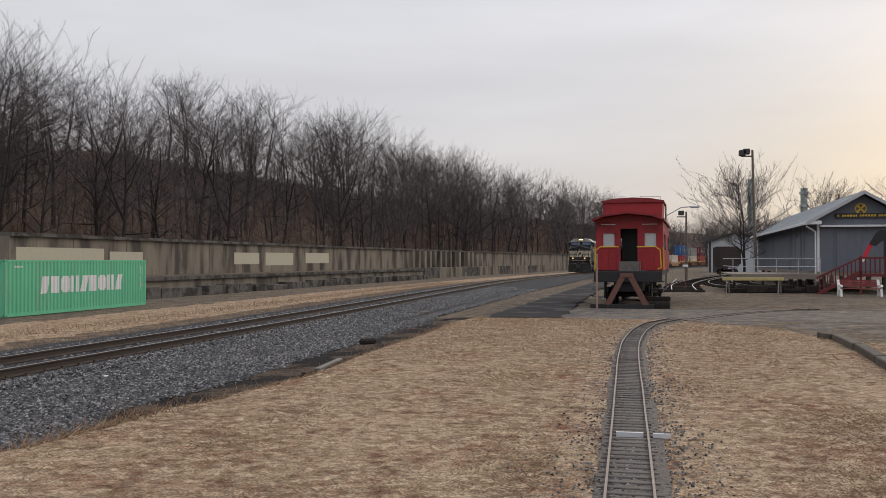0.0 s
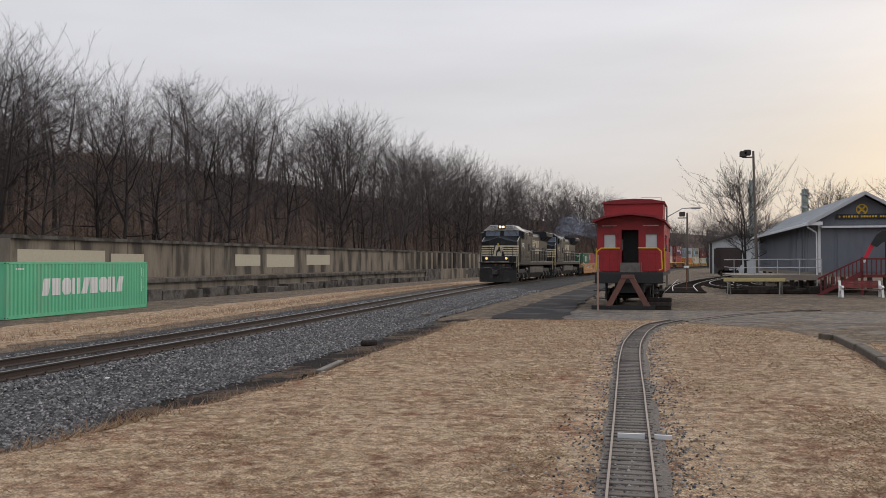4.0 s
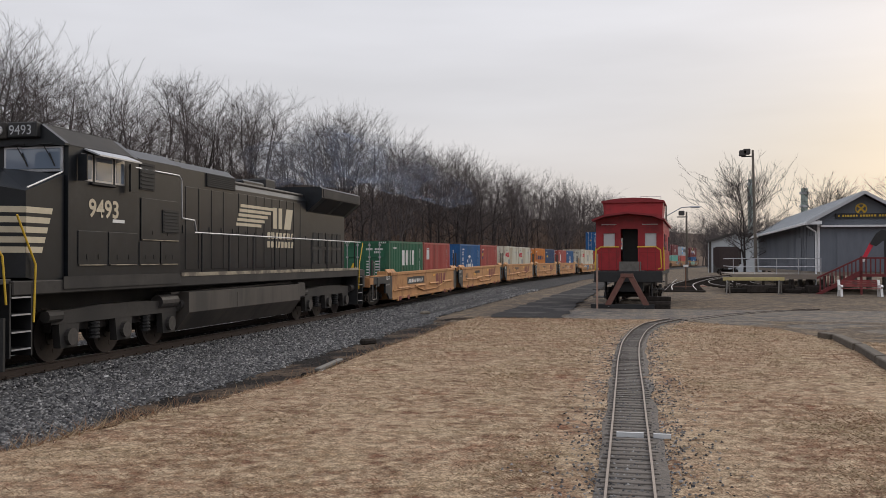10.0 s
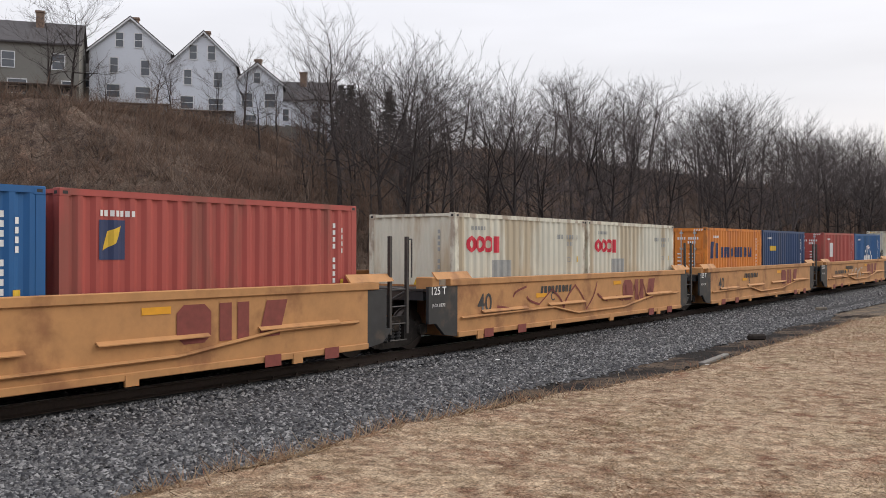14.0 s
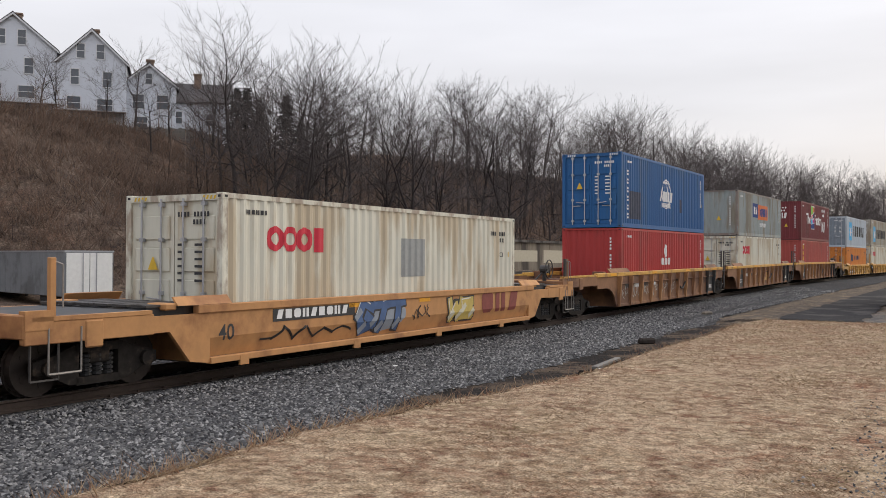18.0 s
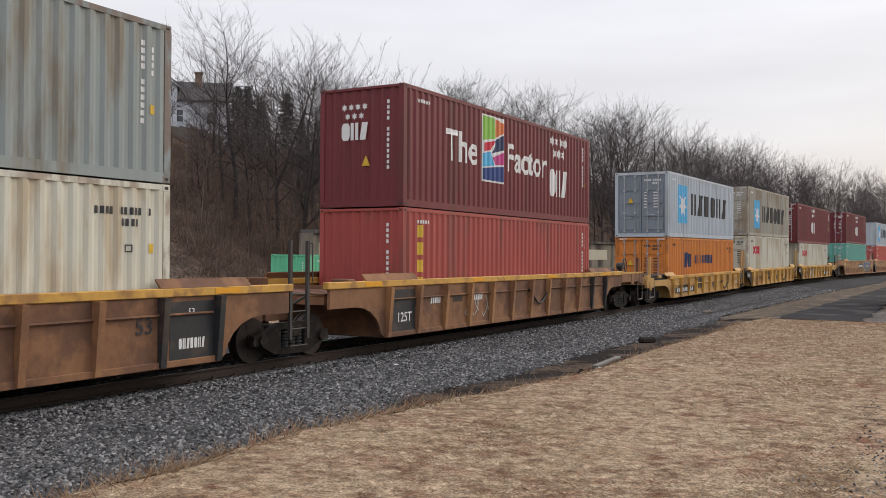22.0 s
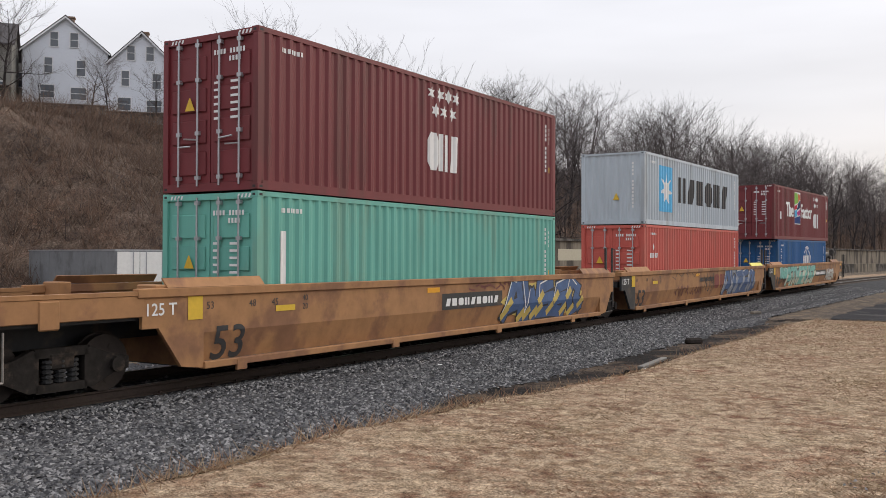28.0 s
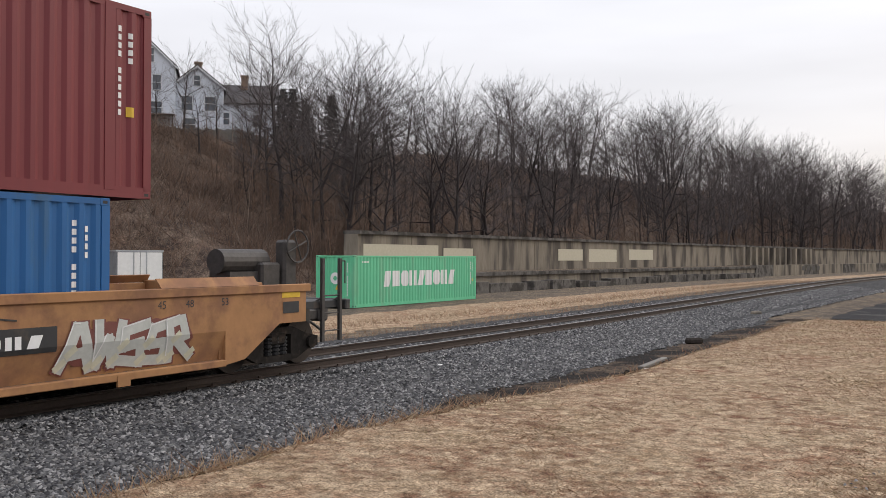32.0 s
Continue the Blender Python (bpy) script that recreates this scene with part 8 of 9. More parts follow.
M_SHED = mat("pale_shed_metal", (0.42, 0.45, 0.47), 0.6, spread=0.1, grain=2)
shed = tagged(empty("engine_shed"), "pale grey metal shed with dark gable trim", "shed")
bm = BM()
prism(bm, [(0, 0), (9, 0), (9, 5.2), (4.5, 6.6), (0, 5.2)], "y", 0, 16)
part("wall", bm, M_SHED, shed)
for sx in (0, 1):
    bm = BM()
    xe = -0.3 if sx == 0 else 9.3
    prism(bm, [(xe, 5.1), (4.5, 6.62), (4.5, 6.8), (xe, 5.28)], "y", -0.4, 16.4)
    part("roof", bm, M_ROOF, shed)
    bm = BM()
    prism(bm, [(xe, 4.9), (4.5, 6.4), (4.5, 6.82), (xe, 5.3)], "y", -0.5, -0.4)
    part("gable_trim", bm, M_STEEL, shed)
bm = BM()
box(bm, 0.8, -0.04, 0, 3.2, 0, 4.2), box(bm, 0.1, -0.06, 0, 0.5, 0, 5.1)
part("shed_door", bm, M_STEEL, shed)
shed.matrix_basis = pose(13.0, 160, -0.1, 0, 0, -8)

M_POLE = mat("weathered_pole", (0.14, 0.12, 0.10), 0.9, spread=0.25, grain=4, stretch=(1, 1, 0.1))


def lamp_pole(x, y, h, arm, label, lean=0.0, r=0.14, heads=1):
    t = tagged(empty("street_lamp"), label, "street lamp", group="poles in the yard")
    bm = BM()
    bar(bm, (0, 0, 0), (lean, 0, h), r, 10, 0, r * 0.65)
    part("pole", bm, M_POLE, t)
    if arm > 0.5:
        bm = BM()
        bar(bm, (lean, 0, h - 0.8), (lean + arm * 0.6, 0, h - 0.15), 0.04, 6), bar(bm, (lean + arm * 0.6, 0, h - 0.15), (lean + arm, 0, h - 0.1), 0.04, 6)
        part("arm", bm, M_GALV, t)
        bm = BM()
        box(bm, lean + arm - 0.1, -0.15, h - 0.2, lean + arm + 0.6, 0.15, h - 0.05, bev=0.04)
        part("lamp_head", bm, M_GALV, t)
    else:
        for k in range(heads):
            bm = BM()
            box(bm, lean - 0.75 - k * 0.3, -0.3, h - 0.35 - k * 0.1, lean - 0.2 - k * 0.3, 0.3, h + 0.1 - k * 0.1, bev=0.05)
            part("floodlight", bm, M_STEEL, t)
        bm = BM()
        box(bm, lean - 0.9, -0.05, h - 0.55, lean + 0.1, 0.05, h - 0.45)
        part("bracket", bm, M_STEEL, t)
    t.matrix_basis = pose(x, y, -0.1)
    return t


lamp_pole(10.1, 78.0, 11.0, 0, "weathered wooden pole with twin floodlights", lean=-0.25, heads=2)
lamp_pole(2.75, 72.0, 6.2, 1.9, "slim pole with curved arm and street lamp head", r=0.09)
lamp_pole(5.5, 93.0, 6.8, 0, "short wooden pole with one floodlight", r=0.13)

M_STACK = mat("pale_green_steel", (0.30, 0.36, 0.33), 0.7, spread=0.12)
for x, y, h, r in ((58.4, 330, 26.5, 1.1), (41.0, 331, 30.0, 0.8)):
    tower = tagged(empty("industrial_stack"), "distant pale green industrial stack above the trees", "chimney", group="stacks of the works")
    bm = BM()
    bar(bm, (0, 0, 0), (0, 0, h), r * 1.15, 14, 0, r)
    part("stack", bm, M_STACK, tower)
    for z in (h - 6.5, h - 2.0):
        bm = BM()
        bar(bm, (0, 0, z), (0, 0, z + 0.7), r * 1.45, 14)
        part("platform", bm, M_GALV, tower)
    tower.matrix_basis = pose(x, y, 0)

bm = BM()
box(bm, -1.3, -1.0, 0, 1.3, 1.0, 0.06)
o = tagged(link("paving_slab", bm, mat("pink_slab", (0.32, 0.17, 0.13), 0.9, spread=0.2)), "worn reddish slab in the gravel", "slab")
o.matrix_basis = pose(4.3, 73, -0.1, 0, 0, 8)
sw = tagged(empty("switch_stand"), "small switch stand with a pale board target", "switch stand")
bm = BM()
bar(bm, (0, 0, 0), (0, 0, 1.6), 0.035, 6)
part("post", bm, M_RUST, sw)
bm = BM()
box(bm, -0.18, -0.03, 1.56, 0.18, 0.03, 1.72, bev=0.01)
part("target", bm, M_WHITE, sw)
sw.matrix_basis = pose(3.72, 64, -0.1)

# ---- houses on the hill ----
M_SIDING = mat("white_siding", (0.62, 0.65, 0.70), 0.7, spread=0.06, grain=2, stretch=(1, 1, 6))
M_SIDING_G = mat("grey_siding", (0.19, 0.185, 0.165), 0.8, spread=0.1, grain=2, stretch=(1, 1, 6))
M_SHINGLE = mat("dark_shingle", (0.075, 0.07, 0.072), 0.9, spread=0.25, grain=3)
M_BRICK = mat("chimney_brick", (0.22, 0.15, 0.11), 0.9, spread=0.25, grain=5)
M_PORCH = mat("porch_dark", (0.10, 0.08, 0.07), 0.9, spread=0.3, grain=3)


def house(name_label, w, dpt, he, hp, wall, gable_front, wins, porch=True, low=1.3):
    h = tagged(empty("house"), name_label, "house", group="houses on the hill")
    bm = BM()
    if gable_front:
        prism(bm, [(-w / 2, 0), (w / 2, 0), (w / 2, he), (0, hp), (-w / 2, he)], "y", 0, dpt)
    else:
        prism(bm, [(0, 0), (dpt, 0), (dpt, he), (dpt / 2, hp), (0, he)], "x", -w / 2, w / 2)
    part("wall", bm, wall, h)
    for k in (-1, 1):
        bm = BM()
        if gable_front:
            e = k * (w / 2 + 0.3)
            prism(bm, [(e, he - 0.25), (0, hp + 0.02), (0, hp + 0.2), (e, he - 0.07)], "y", -0.35, dpt + 0.3)
        else:
            yy = -0.35 if k < 0 else dpt + 0.35
            prism(bm, [(yy, he - 0.2), (dpt / 2, hp + 0.02), (dpt / 2, hp + 0.2), (yy, he - 0.02)], "x", -w / 2 - 0.3, w / 2 + 0.3)
        part("roof", bm, M_SHINGLE, h)
    if gable_front:
        for k in (-1, 1):
            bm = BM()
            e = k * (w / 2 + 0.3)
            prism(bm, [(e, he - 0.42), (0, hp - 0.18), (0, hp + 0.04), (e, he - 0.22)], "y", -0.4, -0.34)
            part("barge_board", bm, M_TRIM, h)
    bm = BM()
    box(bm, -0.45, dpt * 0.35, hp - 0.8, 0.35, dpt * 0.35 + 0.8, hp + 1.15, bev=0.03), box(bm, -0.55, dpt * 0.35 - 0.1, hp + 1.0, 0.45, dpt * 0.35 + 0.9, hp + 1.2)
    part("chimney", bm, M_BRICK, h)
    for x, z, ww, hh in wins:
        bm = BM()
        for q in ((x - 0.1, z - 0.1, x + ww + 0.1, z), (x - 0.1, z + hh, x + ww + 0.1, z + hh + 0.1), (x - 0.1, z, x, z + hh), (x + ww, z, x + ww + 0.1, z + hh), (x, z + hh / 2 - 0.03, x + ww, z + hh / 2 + 0.03)):
            box(bm, q[0], -0.08, q[1], q[2], -0.005, q[3])
        wd = part("window", bm, M_TRIM, h)
        bm = BM()
        box(bm, x, -0.05, z, x + ww, -0.01, z + hh)
        part("pane", bm, M_WINDOW, wd)
    if not porch:
        bm = BM()
        box(bm, -w / 2 + 0.1, 0.1, -4.5, w / 2 - 0.1, dpt - 0.1, 0.0)
        part("basement", bm, M_PORCH, h)
    if porch:
        bm = BM()
        prism(bm, [(-2.4, low - 0.1), (0, low + 0.35), (0, low + 0.5), (-2.5, low + 0.05)], "x", -w / 2, w / 2)
        part("porch_roof", bm, M_PORCH, h)
        for k in range(4):
            bm = BM()
            x = -w / 2 + 0.1 + k * (w - 0.35) / 3
            box(bm, x, -2.3, -1.0, x + 0.14, -2.16, low)
            part("porch_post", bm, M_PORCH, h)
        bm = BM()
        box(bm, -w / 2, -2.2, -5.5, w / 2, 0, -0.1)
        part("basement", bm, M_PORCH, h)
    return h


def put_house(h, az, dist, z, turn):
    a = radians(az)
    h.matrix_basis = pose(-dist * math.sin(a), dist * math.cos(a), z, 0, 0, turn)


w3 = [(-1.6, 8.2, 0.8, 1.6), (0.5, 8.2, 0.8, 1.6), (-2.2, 5.2, 0.8, 1.7), (1.2, 5.0, 0.9, 1.7), (-2.6, 2.4, 1.4, 1.4), (0.6, 2.3, 1.6, 1.3)]
put_house(house("white clapboard house with steep gable and brick chimney", 9.0, 13, 7.8, 11.6, M_SIDING, True, w3), 54.0, 112, 17.2, 47)
put_house(house("white clapboard house with dark roof and gable to the rear", 7.4, 13, 7.3, 10.9, M_SIDING, True, [(a, b - 0.5, c, d) for a, b, c, d in w3]), 49.8, 111, 16.6, 45)
put_house(house("small grey house with dark hipped roof", 8.6, 9, 6.2, 9.2, M_SIDING_G, False, [(-3.4, 3.4, 1.2, 1.6), (1.6, 3.4, 1.2, 1.6), (-2.8, 0.7, 1.8, 1.4), (2.6, 0.7, 0.9, 1.4)]), 59.1, 108, 18.1, 52)
put_house(house("pale shingled house with small front gable", 6.0, 9, 5.8, 8.2, M_SIDING, True, [(-1.8, 3.0, 1.2, 1.6), (0.9, 3.0, 1.2, 1.6), (-1.6, 0.6, 1.4, 1.4), (-0.4, 5.9, 0.7, 1.2)], False), 46.6, 112, 16.1, 44)
put_house(house("low white house with grey shingle roof", 7.6, 9, 5.2, 8.0, M_SIDING, False, [(-2.4, 2.6, 0.8, 1.4), (1.2, 2.4, 0.8, 1.4), (-0.6, 0.4, 1.2, 1.2)], False), 43.9, 113, 15.1, 40)
put_house(house("grey house with blue-grey side gable", 4.6, 12, 6.8, 9.4, M_SIDING_G, True, [(-0.9, 3.6, 0.8, 1.6), (0.6, 3.6, 0.8, 1.6)], False), 56.9, 118, 17.9, 50)
fence = tagged(empty("board_fence"), "weathered grey board fence along the hilltop yards", "fence")
for k in range(44):
    a = radians(42.5 + k * 0.21)
    bm = BM()
    box(bm, -0.19, -0.02, 0, 0.19, 0.02, 1.5 + 0.08 * (k % 3))
    o = part("board", bm, M_GREYWOOD, fence)
    x, y = -104 * math.sin(a), 104 * math.cos(a)
    o.matrix_basis = pose(x, y, ground_z(x, y) - 0.15, 0, 0, 45)

# ---- bare winter trees ----
M_BARK = mat("grey_brown_bark", (0.048, 0.041, 0.040), 0.95, spread=0.35, grain=5, bump=0.4, stretch=(1, 1, 0.25), per_piece=0.35)
M_TWIG = mat("bare_twigs", (0.098, 0.085, 0.083), 0.95, spread=0.25, grain=3, per_piece=0.35)

dull(M_BARK, M_TWIG)


def tube(V, F, pts, radii, sides):
    base = len(V)
    for i, (p, r) in enumerate(zip(pts, radii)):
        d = (pts[min(i + 1, len(pts) - 1)] - pts[max(i - 1, 0)]).normalized()
        u = d.orthogonal().normalized()
        v = d.cross(u)
        for k in range(sides):
            a = 2 * math.pi * k / sides
            V.append(p + r * (math.cos(a) * u + math.sin(a) * v))
    for i in range(len(pts) - 1):
        for k in range(sides):
            a, b = base + i * sides + k, base + i * sides + (k + 1) % sides
            F.append((a, b, b + sides, a + sides))


def cone(V, F, a, b, r):
    d = (b - a).normalized()
    u = d.orthogonal().normalized()
    v = d.cross(u)
    n = len(V)
    for k in range(3):
        an = 2.0944 * k
        V.append(a + r * (math.cos(an) * u + math.sin(an) * v))
    V.append(b)
    F.extend(((n, n + 1, n + 3), (n + 1, n + 2, n + 3), (n + 2, n, n + 3)))


def spike(V, F, a, b, r):
    """The finest twigs: one slender triangle each."""
    u = (b - a).orthogonal().normalized() * r
    n = len(V)
    V.extend((a + u, a - u, b))
    F.append((n, n + 1, n + 2))


def grow(seed, H, wide, limbs, subs, twigs, fine, fork=0.4, low=0.30, lift=0.0):
    """Trunk and crown of a bare tree: a tapered, bending trunk, rising limbs, branches and fine twigs."""
    R = random.Random(seed)

    def wander(a, d, ln, n, bend, up):
        pts = [a]
        for _ in range(n):
            d = (d + Vector((R.uniform(-bend, bend), R.uniform(-bend, bend), R.uniform(-bend, bend) + up))).normalized()
            pts.append(pts[-1] + d * ln / n)
        return pts, d

    tv, tf, cv, cf = [], [], [], []
    trunk, _ = wander(Vector((0, 0, -0.4)), Vector((R.uniform(-0.1, 0.1), R.uniform(-0.1, 0.1), 1)), H * 0.82, 9, 0.10, 0.05)
    r0 = H * 0.015
    tube(tv, tf, trunk, [r0 * (1.25 if i == 0 else 1) * (1 - i / 9.6) for i in range(10)], 7)
    stems = [(trunk, r0)]
    if R.random() < fork:
        k = R.randint(2, 4)
        p2, _ = wander(trunk[k], Vector((R.uniform(-0.5, 0.5), R.uniform(-0.5, 0.5), 1.2)), H * 0.62, 7, 0.12, 0.08)
        tube(tv, tf, p2, [r0 * 0.62 * (1 - i / 7.6) for i in range(8)], 5)
        stems.append((p2, r0 * 0.62))
    for pts, rs in stems:
        n = limbs if rs == r0 else limbs // 2
        for i in range(n):
            f = low + (0.99 - low) * ((i + R.random() * 0.7) / n) ** 0.85
            k = min(int(f * (len(pts) - 1)), len(pts) - 2)
            a = pts[k].lerp(pts[k + 1], f * (len(pts) - 1) - k)
            an = i * 2.4 + R.uniform(-0.5, 0.5)
            up = R.uniform(-0.05, 0.62) + 0.28 * f + lift
            ln = H * wide * R.uniform(0.6, 1.1) * (0.45 + 0.55 * math.sin(math.pi * min(1.0, max(0.0, f - 0.12) / 0.95))) * (1.0 if f > 0.45 else 0.65)
            limb, d1 = wander(a, Vector((math.cos(an), math.sin(an), up)).normalized(), ln, 4, 0.24, 0.07)
            rl = rs * (1 - f * 0.85) * 0.55
            tube(tv, tf, limb, [rl * (1 - j / 4.6) for j in range(5)], 4)
            for s in range(subs):
                g = 0.10 + 0.88 * (s + R.random()) / subs
                k2 = min(int(g * 4), 3)
                b = limb[k2].lerp(limb[k2 + 1], g * 4 - k2)
                dd = (limb[k2 + 1] - limb[k2]).normalized() + Vector((R.uniform(-1.1, 1.1), R.uniform(-1.1, 1.1), R.uniform(-0.3, 0.9)))
                br, d2 = wander(b, dd.normalized(), ln * R.uniform(0.4, 0.75), 2, 0.3, 0.08)
                tube(cv, cf, br, [rl * 0.36, rl * 0.25, 0.007], 3)
                for w in range(twigs):
                    q = (w + R.random()) / twigs
                    k3 = min(int(q * 2), 1)
                    c = br[k3].lerp(br[k3 + 1], q * 2 - k3)
                    dt = ((br[k3 + 1] - br[k3]).normalized() + Vector((R.uniform(-0.8, 0.8), R.uniform(-0.8, 0.8), R.uniform(-0.3, 0.8)))).normalized()
                    lt = H * R.uniform(0.04, 0.085)
                    e = c + dt * lt
                    cone(cv, cf, c, e, 0.012)
                    for _ in range(fine):
                        m = c.lerp(e, R.uniform(0.2, 0.9))
                        df = (dt + Vector((R.uniform(-0.8, 0.8), R.uniform(-0.8, 0.8), R.uniform(-0.4, 0.8)))).normalized()
                        spike(cv, cf, m, m + df * lt * R.uniform(0.5, 1.1), 0.009)
    out = []
    for nm, v, f, m in (("trunk", tv, tf, M_BARK), ("crown", cv, cf, M_TWIG)):
        me = bpy.data.meshes.new(nm)
        me.from_pydata(v, [], f)
        me.materials.append(m)
        out.append(me)
    return out


NEAR_KINDS = [grow(11 + k, 16, (0.42, 0.37, 0.46, 0.39, 0.43, 0.35)[k], 16, 6, 6, 1, 0.8) for k in range(6)]
FAR_KINDS = [grow(41 + k, 16, (0.42, 0.38, 0.45)[k], 13, 6, 5, 1, 0.8) for k in range(3)]
WIDE_KIND = grow(77, 10, 0.54, 24, 8, 7, 2, 1.0, 0.28, 0.2)


def conifer(seed, H):
    R = random.Random(seed)
    tv, tf, cv, cf = [], [], [], []
    tube(tv, tf, [Vector((0, 0, -0.4)), Vector((0.05, 0, H * 0.5)), Vector((0, 0.05, H))], [0.16, 0.09, 0.02], 6)
    for i in range(130):
        f = (i + R.random()) / 130
        z, an = H * (0.08 + 0.9 * f), i * 2.4
        ln = (1.75 * (1 - f) ** 0.8 + 0.15) * R.uniform(0.75, 1.15)
        a, b = Vector((0, 0, z)), Vector((math.cos(an) * ln, math.sin(an) * ln, z - 0.2 * ln + R.uniform(-0.1, 0.2)))
        cone(cv, cf, a, b, 0.03)
        for _ in range(16):
            c = a.lerp(b, R.uniform(0.2, 1.0))
            cone(cv, cf, c, c + Vector((R.gauss(0, 0.3), R.gauss(0, 0.3), R.uniform(-0.22, 0.16))), 0.07)
    out = []
    for nm, v, f, m in (("trunk", tv, tf, M_BARK), ("crown", cv, cf, mat("dark_needles", (0.022, 0.026, 0.022), 0.9, spread=0.3, grain=3))):
        me = bpy.data.meshes.new(nm)
        me.from_pydata(v, [], f)
        me.materials.append(m)
        out.append(me)
    return out


CONIFER = conifer(5, 7.5)


def tree(kind, x, y, z, k, turn, label, group="bare trees on the hillside"):
    t = tagged(empty("tree"), label, "tree", group=group)
    for nm, me in zip(("trunk", "crown"), kind):
        o = new(nm, me)
        o.parent = t
    t.matrix_basis = pose(x, y, z, 0, 0, turn) @ Matrix.Diagonal((k, k, k, 1))
    return t


def forest():
    R = random.Random(21)
    spots = []
    tall = "tall bare grey-brown deciduous tree on the slope"

    def far_enough(x, y, g):
        return all((x - a) ** 2 + (y - b) ** 2 > g * g for a, b in spots)

    tries = 0
    while len(spots) < 250 and tries < 30000:
        tries += 1
        s = 52 + 360 * R.random() ** 1.7
        e = 28.5 + (34 if s < 130 else 46) * R.random() ** 1.3
        x, y, _ = line(s, -e)
        az = math.degrees(math.atan2(-x, y))
        if az > 43.5 or (az > 40 and e > 50):
            continue
        gap = 2.1 if s < 150 else 3.0 if s < 230 else 4.4
        if not far_enough(x, y, gap):
            continue
        spots.append((x, y))
        near = s < 170
        k = R.choice((0.5, 0.62, 0.75, 0.88, 1.0, 1.14)) * R.uniform(0.9, 1.08) * (0.82 if s < 80 else 0.92 if s < 150 else 1.15)
        kind = R.choice(NEAR_KINDS if near else FAR_KINDS)
        tree(kind, x, y, ground_z(x, y) - 0.1, k, R.uniform(0, 360), tall)
    # the far woods stand taller and closer
    placed, tries, far = 0, 0, []
    while placed < 95 and tries < 20000:
        tries += 1
        s = 140 + 300 * R.random() ** 1.25
        e = 29 + 34 * R.random()
        x, y, _ = line(s, -e)
        if not far_enough(x, y, 2.3):
            continue
        spots.append((x, y))
        placed += 1
        far.append((R.choice(FAR_KINDS), pose(x, y, ground_z(x, y) - 0.1, 0, 0, R.uniform(0, 360)) @ Matrix.Diagonal((*[R.uniform(0.95, 1.4)] * 3, 1))))
    for k in range(30):
        x, y = 14 + k * 4.0 + R.uniform(-2, 2), 225 + R.uniform(-25, 60)
        far.append((R.choice(FAR_KINDS), pose(x + 8, y + 10, -0.4, 0, 0, R.uniform(0, 360)) @ Matrix.Diagonal((*[R.uniform(0.4, 0.72)] * 3, 1))))
    for _ in range(90):
        a, dd = radians(R.uniform(-1.5, 9.0)), R.uniform(300, 430)
        x, y = dd * math.sin(a), dd * math.cos(a)
        far.append((R.choice(FAR_KINDS), pose(x, y, ground_z(x, y) - 0.2, 0, 0, R.uniform(0, 360)) @ Matrix.Diagonal((*[R.uniform(0.8, 1.3)] * 3, 1))))
    V, F, base = [], [], 0
    raw = {}
    for kind, m in far:
        for me in kind:
            if me.name not in raw:
                co = np.empty(len(me.vertices) * 3)
                me.vertices.foreach_get("co", co)
                raw[me.name] = (co.reshape(-1, 3), [tuple(q.vertices) for q in me.polygons])
            co, faces = raw[me.name]
            k = np.array(m)
            V.append(co @ k[:3, :3].T + k[:3, 3])
            F.extend([tuple(i + base for i in q) for q in faces])
            base += len(co)
    me = bpy.data.meshes.new("far_woods")
    me.from_pydata(np.concatenate(V).tolist(), [], F)
    me.materials.append(M_TWIG)
    tagged(new("far_woods", me), "far belt of bare grey-brown woods", "woods", kind="stuff")
    # dark conifers beside the houses
    for az, dist, k in ((41.5, 108, 1.0), (40.9, 104, 1.08), (40.1, 106, 0.9), (38.5, 108, 1.1), (37.6, 104, 0.85)):
        a = radians(az)
        x, y = -dist * math.sin(a), dist * math.cos(a)
        tree(CONIFER, x, y, ground_z(x, y) - 0.2, k, R.uniform(0, 360), "dark evergreen conifer on the slope beside the houses", "conifers on the hill")
    # thin trees before the houses, at the slope's open end
    for az, dist, k in ((58.6, 92, 0.62), (57.4, 97, 0.85), (52.6, 99, 0.55), (51.6, 96, 0.42), (47.4, 100, 0.62), (45.4, 99, 0.5), (49.0, 101, 0.45), (55.2, 100, 0.4), (46.4, 92, 0.5), (42.8, 90, 0.75)):
        a = radians(az)
        x, y = -dist * math.sin(a), dist * math.cos(a)
        tree(R.choice(NEAR_KINDS), x, y, ground_z(x, y) - 0.1, k, R.uniform(0, 360), "thin bare tree on the slope below the houses")
    # trees round the yard
    for kind, x, y, k, lab in ((WIDE_KIND, 10.8, 92.0, 1.05, "spreading bare tree behind the yard"), (WIDE_KIND, 29.6, 146, 1.3, "rounded bare tree beyond the depot roof"), (NEAR_KINDS[0], 41, 150, 1.0, "bare tree beyond the depot roof"), (WIDE_KIND, 24.6, 64, 0.95, "bare tree beside the depot")):
        tree(kind, x, y, -0.2, k, 40 * len(lab) % 360, lab, "bare trees round the yard")


forest()


